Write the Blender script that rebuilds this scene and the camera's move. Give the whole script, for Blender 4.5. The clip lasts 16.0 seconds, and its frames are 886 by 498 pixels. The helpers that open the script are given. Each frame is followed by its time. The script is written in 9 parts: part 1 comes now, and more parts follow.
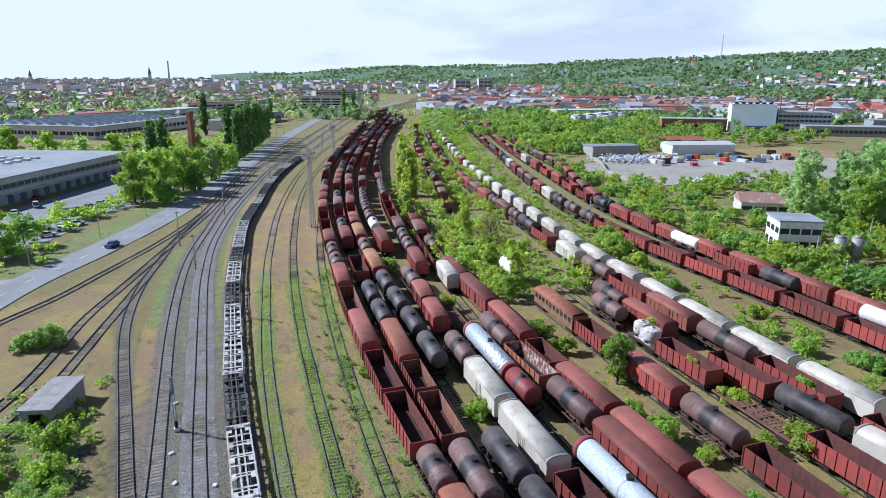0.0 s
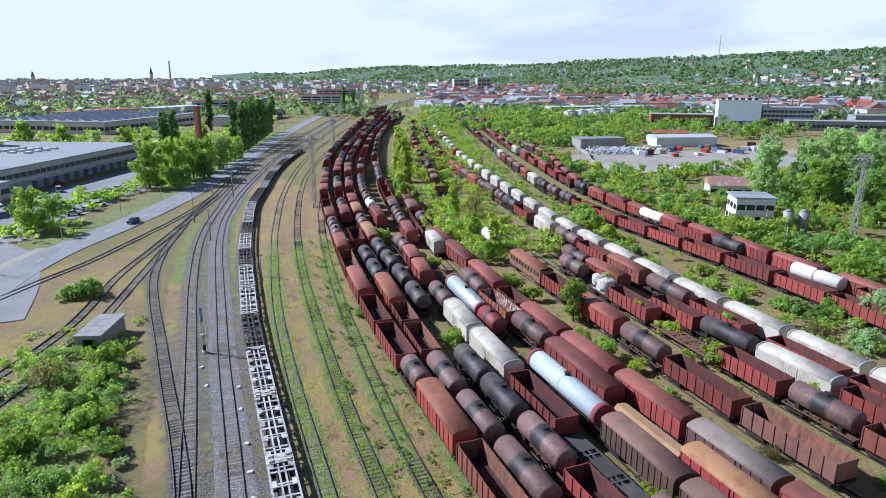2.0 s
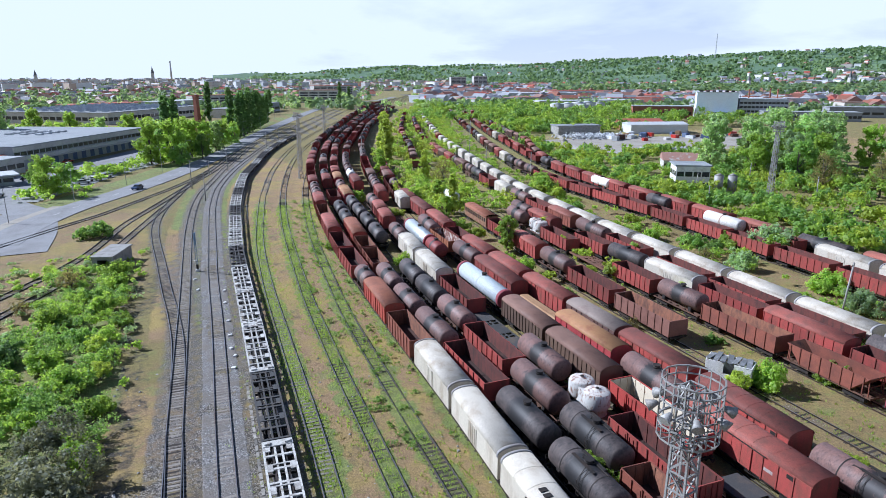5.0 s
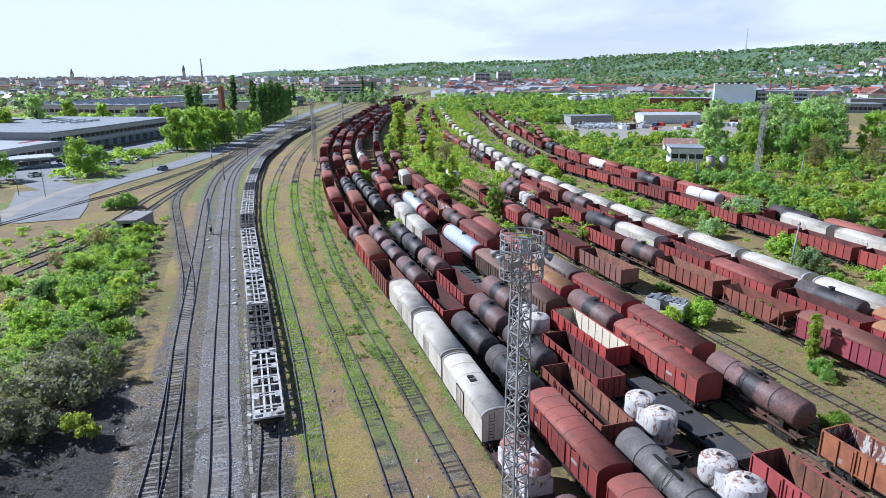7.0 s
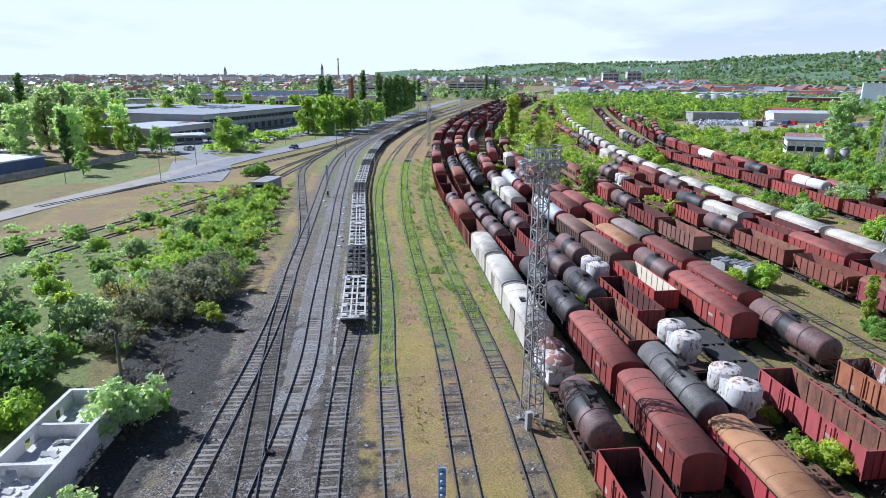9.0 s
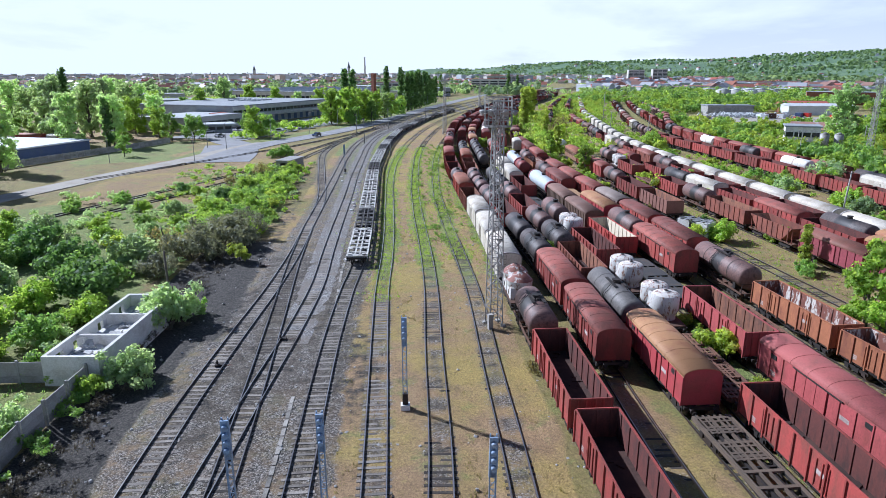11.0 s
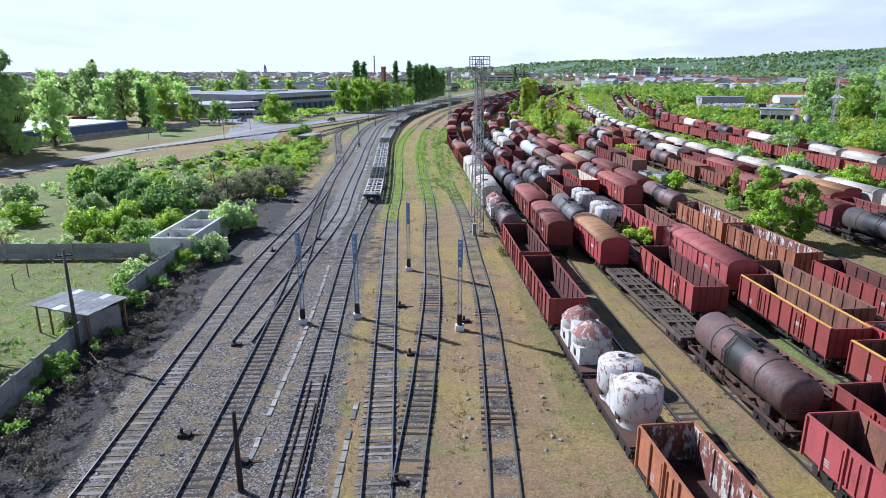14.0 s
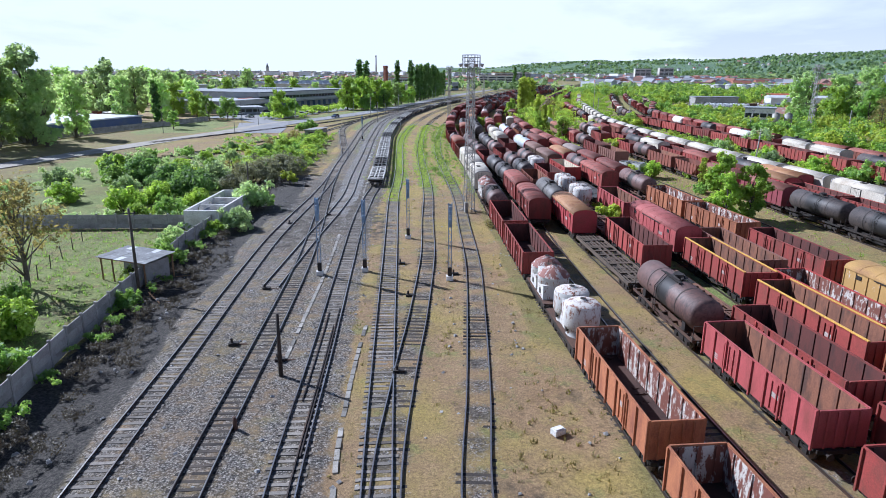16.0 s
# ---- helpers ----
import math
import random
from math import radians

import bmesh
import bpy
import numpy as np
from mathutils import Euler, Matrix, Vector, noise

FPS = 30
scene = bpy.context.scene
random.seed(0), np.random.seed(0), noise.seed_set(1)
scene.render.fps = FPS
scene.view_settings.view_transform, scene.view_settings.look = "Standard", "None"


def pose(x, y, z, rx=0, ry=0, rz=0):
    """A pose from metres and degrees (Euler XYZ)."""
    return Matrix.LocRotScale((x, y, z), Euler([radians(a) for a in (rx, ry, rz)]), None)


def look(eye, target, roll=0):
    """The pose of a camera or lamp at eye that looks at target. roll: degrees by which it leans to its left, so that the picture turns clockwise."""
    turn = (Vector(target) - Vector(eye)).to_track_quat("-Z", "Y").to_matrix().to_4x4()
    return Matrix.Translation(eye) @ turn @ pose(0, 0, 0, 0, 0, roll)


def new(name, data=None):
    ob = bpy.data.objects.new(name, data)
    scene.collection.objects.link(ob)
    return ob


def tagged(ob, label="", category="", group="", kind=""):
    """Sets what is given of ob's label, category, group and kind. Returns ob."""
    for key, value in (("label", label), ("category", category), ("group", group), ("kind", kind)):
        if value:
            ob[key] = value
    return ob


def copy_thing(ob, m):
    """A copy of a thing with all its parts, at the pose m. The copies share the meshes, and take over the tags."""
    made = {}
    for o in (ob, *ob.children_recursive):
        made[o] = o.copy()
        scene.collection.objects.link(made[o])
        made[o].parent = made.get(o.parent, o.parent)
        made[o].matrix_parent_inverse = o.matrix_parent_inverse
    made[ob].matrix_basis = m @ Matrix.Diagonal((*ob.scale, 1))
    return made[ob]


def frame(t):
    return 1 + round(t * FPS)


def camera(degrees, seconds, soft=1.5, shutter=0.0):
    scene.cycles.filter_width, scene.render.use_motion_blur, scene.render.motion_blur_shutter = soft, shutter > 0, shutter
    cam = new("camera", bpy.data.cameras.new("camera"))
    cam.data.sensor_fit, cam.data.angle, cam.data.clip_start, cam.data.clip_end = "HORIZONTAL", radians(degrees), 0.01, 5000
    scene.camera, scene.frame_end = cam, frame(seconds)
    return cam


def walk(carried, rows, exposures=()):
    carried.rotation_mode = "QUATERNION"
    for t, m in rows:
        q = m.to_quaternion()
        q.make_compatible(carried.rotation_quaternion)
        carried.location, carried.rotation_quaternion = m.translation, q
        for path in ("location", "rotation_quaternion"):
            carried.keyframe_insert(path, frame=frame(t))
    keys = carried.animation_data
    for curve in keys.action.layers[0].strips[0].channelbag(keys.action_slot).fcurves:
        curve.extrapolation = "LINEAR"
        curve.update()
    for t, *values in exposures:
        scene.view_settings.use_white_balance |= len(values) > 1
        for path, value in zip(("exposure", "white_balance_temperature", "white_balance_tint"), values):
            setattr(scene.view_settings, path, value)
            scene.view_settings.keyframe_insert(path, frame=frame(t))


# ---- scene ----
# ---------- camera ----------
cam = camera(69.8, 16.0, soft=0.65)
PATH = [
    (0, (-1.555, 95.924, 41.469), (-0.821, 97.706, 40.935), 0.1),
    (0.5, (-2.744, 91.597, 41.146), (-2.009, 93.379, 40.611), 0.1),
    (1, (-3.673, 87.215, 40.67), (-2.94, 88.998, 40.135), 0.1),
    (1.5, (-4.689, 82.943, 40.035), (-3.956, 84.725, 39.501), 0.0),
    (2, (-5.596, 78.588, 39.281), (-4.863, 80.371, 38.748), 0.0),
    (2.5, (-6.31, 74.265, 38.453), (-5.578, 76.048, 37.919), 0.0),
    (3, (-6.781, 69.939, 37.655), (-6.05, 71.721, 37.119), -0.1),
    (3.5, (-7.032, 65.764, 36.719), (-6.299, 67.546, 36.184), 0.1),
    (4, (-6.88, 61.865, 35.89), (-6.147, 63.647, 35.356), -0.0),
    (6.3, (-4.29, 45.591, 31.331), (-3.576, 47.383, 30.804), -0.0),
    (6.5, (-4.149, 44.314, 31.219), (-3.448, 46.109, 30.685), -0.1),
    (7, (-3.513, 41.024, 30.482), (-2.86, 42.836, 29.944), -0.3),
    (7.5, (-3.134, 37.96, 29.457), (-2.553, 39.797, 28.921), -0.2),
    (8, (-2.707, 34.824, 28.487), (-2.237, 36.694, 27.953), -0.1),
    (8.5, (-2.08, 31.887, 27.527), (-1.724, 33.781, 26.993), 0.1),
    (9, (-1.268, 28.952, 26.58), (-0.973, 30.857, 26.045), 0.1),
    (9.2, (-0.868, 27.7, 26.052), (-0.59, 29.607, 25.521), 0.2),
    (11.5, (1.176, 11.684, 23.001), (1.387, 13.598, 22.463), 0.0),
    (12, (1.017, 8.427, 21.834), (1.23, 10.342, 21.297), 0.3),
    (12.5, (1.015, 4.648, 21.006), (1.221, 6.563, 20.468), 0.1),
    (13, (0.791, 0.687, 20.43), (0.991, 2.603, 19.894), 0.2),
    (13.5, (0.426, -3.158, 20.128), (0.622, -1.241, 19.591), 0.2),
    (14, (0.348, -6.465, 19.956), (0.538, -4.549, 19.417), 0.0),
    (14.5, (0.192, -9.753, 19.88), (0.38, -7.836, 19.341), 0.0),
    (15, (0.066, -12.69, 19.766), (0.255, -10.773, 19.227), 0.1),
    (15.5, (0.006, -15.458, 19.668), (0.194, -13.541, 19.13), 0.1),
    (16, (-0.028, -17.803, 19.468), (0.16, -15.886, 18.929), 0.3),
]
walk(cam, [(t, look(eye, target, roll)) for t, eye, target, roll in PATH], exposures=[(0, 0.42, 5300, 13), (16, 0.53, 5300, 15)])

# ---------- sky, sun ----------
SUN_AZ, SUN_EL = math.atan2(0.62, -0.78), radians(36.5)
SUN_DIR = Vector((math.cos(SUN_AZ) * math.cos(SUN_EL), math.sin(SUN_AZ) * math.cos(SUN_EL), math.sin(SUN_EL)))
world = bpy.data.worlds.new("sky")
scene.world = world
world.use_nodes = True
wn, wl = world.node_tree.nodes, world.node_tree.links
wn.clear()
w_out, w_bg = wn.new("ShaderNodeOutputWorld"), wn.new("ShaderNodeBackground")
w_sky = wn.new("ShaderNodeTexSky")
w_sky.sky_type, w_sky.sun_disc = "NISHITA", False
w_sky.sun_elevation, w_sky.sun_rotation = SUN_EL, math.pi / 2 - SUN_AZ
w_sky.dust_density, w_sky.air_density, w_sky.altitude = 0.5, 1.0, 120
# a broken cloud layer seen in perspective, thickening into bright haze towards the horizon
w_co, w_sep = wn.new("ShaderNodeTexCoord"), wn.new("ShaderNodeSeparateXYZ")
wl.new(w_co.outputs["Generated"], w_sep.inputs[0])


def w_math(op, a, b):
    k = wn.new("ShaderNodeMath")
    k.operation = op
    k.inputs[2].default_value = 0.98
    for i, v in enumerate((a, b)):
        if isinstance(v, (int, float)):
            k.inputs[i].default_value = v
        else:
            wl.new(v, k.inputs[i])
    return k.outputs[0]


w_up = w_math("MAXIMUM", w_sep.outputs["Z"], 0.0)
w_den = w_math("ADD", w_up, 0.16)
w_xy = wn.new("ShaderNodeCombineXYZ")
wl.new(w_math("DIVIDE", w_sep.outputs["X"], w_den), w_xy.inputs["X"])
wl.new(w_math("DIVIDE", w_sep.outputs["Y"], w_den), w_xy.inputs["Y"])
w_noise = wn.new("ShaderNodeTexNoise")
w_noise.inputs["Scale"].default_value, w_noise.inputs["Detail"].default_value = 0.36, 9.0
w_noise.inputs["Roughness"].default_value, w_noise.inputs["Distortion"].default_value = 0.55, 0.3
wl.new(w_xy.outputs[0], w_noise.inputs["Vector"])
w_ramp = wn.new("ShaderNodeValToRGB")
w_ramp.color_ramp.elements[0].position, w_ramp.color_ramp.elements[1].position = 0.36, 0.60
wl.new(w_noise.outputs["Fac"], w_ramp.inputs["Fac"])
w_haze = w_math("POWER", w_math("SUBTRACT", 1.0, w_up), 3.2)
w_fac = w_math("MINIMUM", w_math("ADD", w_math("MULTIPLY", w_ramp.outputs["Color"], w_math("MULTIPLY_ADD", w_up, -2.3)), w_math("MULTIPLY", w_haze, 0.80)), 1.0)
w_mix = wn.new("ShaderNodeMix")
w_mix.data_type = "RGBA"
w_mix.inputs["B"].default_value = (17.4, 18.0, 18.8, 1)
wl.new(w_fac, w_mix.inputs["Factor"])
w_blue = wn.new("ShaderNodeMix")
w_blue.data_type, w_blue.blend_type = "RGBA", "MULTIPLY"
w_blue.inputs["Factor"].default_value, w_blue.inputs["B"].default_value = 1.0, (0.92, 1.04, 1.22, 1)
wl.new(w_sky.outputs["Color"], w_blue.inputs["A"])
wl.new(w_blue.outputs["Result"], w_mix.inputs["A"])
wl.new(w_mix.outputs["Result"], w_bg.inputs["Color"])
w_bg.inputs["Strength"].default_value = 0.039
wl.new(w_bg.outputs["Background"], w_out.inputs["Surface"])
sun = new("sun", bpy.data.lights.new("sun", "SUN"))
sun.data.energy, sun.data.angle, sun.data.color = 5.0, radians(0.55), (1.0, 0.965, 0.90)
sun.matrix_world = look(tuple(SUN_DIR * 300), (0, 0, 0))


# ---------- helpers ----------
def nodes_of(name):
    m = bpy.data.materials.new(name)
    m.use_nodes = True
    t = m.node_tree
    return m, t.nodes, t.links, t.nodes["Principled BSDF"]


def tex(n, l, kind, scale, detail=5.0, rough=0.6, coord="Object", stretch=(1, 1, 1), offset=True):
    """A noise or voronoi texture in metres, shifted by the object's own random number."""
    if coord == "World":
        co = n.new("ShaderNodeNewGeometry").outputs["Position"]
    else:
        co = n.new("ShaderNodeTexCoord").outputs["Object"]
    mp = n.new("ShaderNodeMapping")
    mp.inputs["Scale"].default_value = stretch
    l.new(co, mp.inputs["Vector"])
    src = mp.outputs["Vector"]
    if offset and coord != "World":
        info, mul, add = n.new("ShaderNodeObjectInfo"), n.new("ShaderNodeMath"), n.new("ShaderNodeVectorMath")
        mul.operation, mul.inputs[1].default_value = "MULTIPLY", 91.7
        l.new(info.outputs["Random"], mul.inputs[0])
        l.new(src, add.inputs[0])
        l.new(mul.outputs[0], add.inputs[1])
        src = add.outputs[0]
    if kind == "voronoi":
        v = n.new("ShaderNodeTexVoronoi")
        v.inputs["Scale"].default_value = scale
        l.new(src, v.inputs["Vector"])
        return v
    v = n.new("ShaderNodeTexNoise")
    v.inputs["Scale"].default_value, v.inputs["Detail"].default_value, v.inputs["Roughness"].default_value = scale, detail, rough
    l.new(src, v.inputs["Vector"])
    return v


def ramp(n, l, src, lo, hi, a=(0, 0, 0), b=(1, 1, 1)):
    r = n.new("ShaderNodeValToRGB")
    r.color_ramp.elements[0].position, r.color_ramp.elements[1].position = lo, hi
    r.color_ramp.elements[0].color, r.color_ramp.elements[1].color = (*a, 1), (*b, 1)
    l.new(src, r.inputs["Fac"])
    return r.outputs["Color"]


def mix(n, l, fac, a, b, blend="MIX"):
    m = n.new("ShaderNodeMix")
    m.data_type, m.blend_type = "RGBA", blend
    for socket, v in (("Factor", fac), ("A", a), ("B", b)):
        if isinstance(v, (int, float)):
            m.inputs[socket].default_value = v
        elif isinstance(v, tuple):
            m.inputs[socket].default_value = (*v, 1)
        else:
            l.new(v, m.inputs[socket])
    return m.outputs["Result"]


def bump(n, l, height, bsdf, strength=0.3, distance=0.02):
    b = n.new("ShaderNodeBump")
    b.inputs["Strength"].default_value, b.inputs["Distance"].default_value = strength, distance
    l.new(height, b.inputs["Height"])
    l.new(b.outputs["Normal"], bsdf.inputs["Normal"])


def worn(name, base, second, amount=0.5, rough=0.75, metal=0.0, scale=0.6, grain=14.0, streak=1.0, vary=0.12, relief=0.2, fine=(0.66, 1.25)):
    """A worn surface: base colour, a second colour in patches and streaks, fine grain, a slight difference from object to object."""
    m, n, l, p = nodes_of(name)
    big = tex(n, l, "noise", scale, 6, 0.65, stretch=(1, 1, streak))
    fin = tex(n, l, "noise", grain, 4, 0.7)
    c = mix(n, l, ramp(n, l, big.outputs["Fac"], 0.62 - 0.3 * amount, 0.78 - 0.2 * amount), base, second)
    g = ramp(n, l, fin.outputs["Fac"], 0.3, 0.7, (fine[0],) * 3, (fine[1],) * 3)
    c = mix(n, l, 1.0, c, g, "MULTIPLY")
    info, hsv, mr = n.new("ShaderNodeObjectInfo"), n.new("ShaderNodeHueSaturation"), n.new("ShaderNodeMapRange")
    mr.inputs["To Min"].default_value, mr.inputs["To Max"].default_value = 1 - vary * 1.6, 1 + vary
    l.new(info.outputs["Random"], mr.inputs["Value"])
    l.new(mr.outputs["Result"], hsv.inputs["Value"])
    l.new(c, hsv.inputs["Color"])
    l.new(hsv.outputs["Color"], p.inputs["Base Color"])
    p.inputs["Roughness"].default_value, p.inputs["Metallic"].default_value = rough, metal
    bump(n, l, fin.outputs["Fac"], p, relief, 0.02)
    return m


def part(name, bm, material, parent, label="", kind=""):
    """Links a bmesh as one mesh object under a thing or a part."""
    me = bpy.data.meshes.new(name)
    bm.to_mesh(me)
    bm.free()
    for one in material if isinstance(material, tuple) else (material,):
        me.materials.append(one)
    ob = new(name, me)
    ob.parent = parent
    return tagged(ob, label=label, kind=kind)


def finished(bm, name, material):
    me = bpy.data.meshes.new(name)
    bm.to_mesh(me)
    bm.free()
    me.materials.append(material)
    return me


def share(name, mesh, parent, m):
    """One more object on a mesh that exists already."""
    ob = new(name, mesh)
    ob.parent, ob.matrix_basis = parent, m
    return ob


def box(bm, x0, x1, y0, y1, z0, z1, m=None):
    c = [(x0, y0, z0), (x1, y0, z0), (x1, y1, z0), (x0, y1, z0), (x0, y0, z1), (x1, y0, z1), (x1, y1, z1), (x0, y1, z1)]
    v = [bm.verts.new(m @ Vector(p) if m else p) for p in c]
    for f in ((0, 3, 2, 1), (4, 5, 6, 7), (0, 1, 5, 4), (1, 2, 6, 5), (2, 3, 7, 6), (3, 0, 4, 7)):
        bm.faces.new([v[i] for i in f])
    return bm


def bar(bm, a, b, w=0.08, h=None, up=(0, 0, 1)):
    """A square bar from a to b."""
    a, b = Vector(a), Vector(b)
    d = (b - a).normalized()
    u = Vector(up)
    if abs(d.dot(u)) > 0.95:
        u = Vector((1, 0, 0))
    s = d.cross(u).normalized()
    t = s.cross(d)
    h = h or w
    q = [s * w / 2 + t * h / 2, s * -w / 2 + t * h / 2, s * -w / 2 - t * h / 2, s * w / 2 - t * h / 2]
    lo, hi = [bm.verts.new(a + k) for k in q], [bm.verts.new(b + k) for k in q]
    for i in range(4):
        j = (i + 1) % 4
        bm.faces.new((lo[i], lo[j], hi[j], hi[i]))
    bm.faces.new(lo[::-1])
    bm.faces.new(hi)
    return bm


def tube(bm, a, b, r0, r1=None, n=10, caps=True):
    """A round bar or barrel from a to b."""
    a, b = Vector(a), Vector(b)
    r1 = r0 if r1 is None else r1
    d = (b - a).normalized()
    u = Vector((0, 0, 1)) if abs(d.z) < 0.95 else Vector((1, 0, 0))
    s = d.cross(u).normalized()
    t = s.cross(d)
    lo, hi = [], []
    for i in range(n):
        k = 2 * math.pi * i / n
        w = s * math.cos(k) + t * math.sin(k)
        lo.append(bm.verts.new(a + w * r0))
        hi.append(bm.verts.new(b + w * r1))
    for i in range(n):
        j = (i + 1) % n
        f = bm.faces.new((lo[j], lo[i], hi[i], hi[j]))
        f.smooth = n > 8
    if caps:
        bm.faces.new(lo)
        bm.faces.new(hi[::-1])
    return bm


def empty(name, m, label, category, group=""):
    ob = new(name)
    ob.matrix_basis = m
    return tagged(ob, label=label, category=category, group=group)


class Line:
    """A smooth way in plan through a few points."""

    def __init__(self, points):
        p = [Vector((x, y)) for x, y in points]
        p = [p[0] * 2 - p[1]] + p + [p[-1] * 2 - p[-2]]
        out = []
        for i in range(1, len(p) - 2):
            k = max(2, int((p[i + 1] - p[i]).length / 1.5))
            a, b, c, d = p[i - 1], p[i], p[i + 1], p[i + 2]
            l1, l2, l3 = (b - a).length ** 0.5, (c - b).length ** 0.5, (d - c).length ** 0.5
            m1 = (c - a) * (l2 * l2 / (l1 * l1 + l2 * l2))
            m2 = (d - b) * (l2 * l2 / (l2 * l2 + l3 * l3))
            for j in range(k):
                t = j / k
                h = (2 * t ** 3 - 3 * t ** 2 + 1, t ** 3 - 2 * t ** 2 + t, -2 * t ** 3 + 3 * t ** 2, t ** 3 - t ** 2)
                out.append(b * h[0] + m1 * h[1] + c * h[2] + m2 * h[3])
        out.append(p[-2])
        self.p = np.array([(q.x, q.y) for q in out])
        self.s = np.concatenate([[0], np.cumsum(np.hypot(*np.diff(self.p, axis=0).T))])
        self.length = self.s[-1]

    def at(self, s):
        return np.array([np.interp(s, self.s, self.p[:, 0]), np.interp(s, self.s, self.p[:, 1])])

    def s_of_y(self, y):
        return float(np.interp(y, self.p[:, 1], self.s))

    def heading(self, s):
        d = self.at(min(s + 0.8, self.length)) - self.at(max(s - 0.8, 0))
        return math.atan2(d[1], d[0])

    def side(self, s, off):
        k = self.heading(s)
        q = self.at(s)
        return np.array([q[0] - math.sin(k) * off, q[1] + math.cos(k) * off])

# ---------- materials ----------
def leaf_material(name, dark, light, through_light=0.64):
    """Leaves: colour differs from leaf to leaf, from clump to clump and from plant to plant."""
    m, n, l, p = nodes_of(name)
    geo = n.new("ShaderNodeNewGeometry")
    clump = tex(n, l, "noise", 0.55, 3, 0.6, "World")
    both = n.new("ShaderNodeMath")
    both.operation, both.inputs[1].default_value = "MULTIPLY_ADD", 0.55
    l.new(geo.outputs["Random Per Island"], both.inputs[0])
    shift = n.new("ShaderNodeMapRange")
    shift.inputs["From Min"].default_value, shift.inputs["From Max"].default_value = 0.3, 0.7
    shift.inputs["To Min"].default_value, shift.inputs["To Max"].default_value = 0.0, 0.45
    l.new(clump.outputs["Fac"], shift.inputs["Value"])
    l.new(shift.outputs["Result"], both.inputs[2])
    c = ramp(n, l, both.outputs[0], 0.0, 1.0, dark, light)
    info, hsv, mr = n.new("ShaderNodeObjectInfo"), n.new("ShaderNodeHueSaturation"), n.new("ShaderNodeMapRange")
    mr.inputs["To Min"].default_value, mr.inputs["To Max"].default_value = 0.82, 1.2
    l.new(info.outputs["Random"], mr.inputs["Value"])
    l.new(mr.outputs["Result"], hsv.inputs["Value"])
    l.new(c, hsv.inputs["Color"])
    l.new(hsv.outputs["Color"], p.inputs["Base Color"])
    p.inputs["Roughness"].default_value = 0.55
    tr, mx = n.new("ShaderNodeBsdfTranslucent"), n.new("ShaderNodeMixShader")
    mx.inputs["Fac"].default_value = through_light
    l.new(mix(n, l, 1.0, hsv.outputs["Color"], (1.5, 1.35, 0.9), "MULTIPLY"), tr.inputs["Color"])
    out = n["Material Output"]
    l.new(p.outputs["BSDF"], mx.inputs[1])
    l.new(tr.outputs["BSDF"], mx.inputs[2])
    l.new(mx.outputs["Shader"], out.inputs["Surface"])
    return m


def peeling(name, paint, rust, amount, scale=1.1):
    """Old paint that has come off in flakes, with rust under it."""
    m, n, l, p = nodes_of(name)
    a = tex(n, l, "noise", scale, 10, 0.78, stretch=(1, 1, 0.38))
    b = tex(n, l, "noise", 14.0, 6, 0.75, stretch=(1, 1, 0.35))
    f = ramp(n, l, a.outputs["Fac"], 0.68 - 0.24 * amount, 0.70 - 0.24 * amount)
    r = mix(n, l, b.outputs["Fac"], tuple(k * 0.55 for k in rust), tuple(min(1, k * 1.35) for k in rust))
    w = mix(n, l, ramp(n, l, b.outputs["Fac"], 0.35, 0.65), tuple(k * 0.82 for k in paint), paint)
    l.new(mix(n, l, f, w, r), p.inputs["Base Color"])
    p.inputs["Roughness"].default_value = 0.75
    bump(n, l, f, p, 0.4, -0.01)
    return m


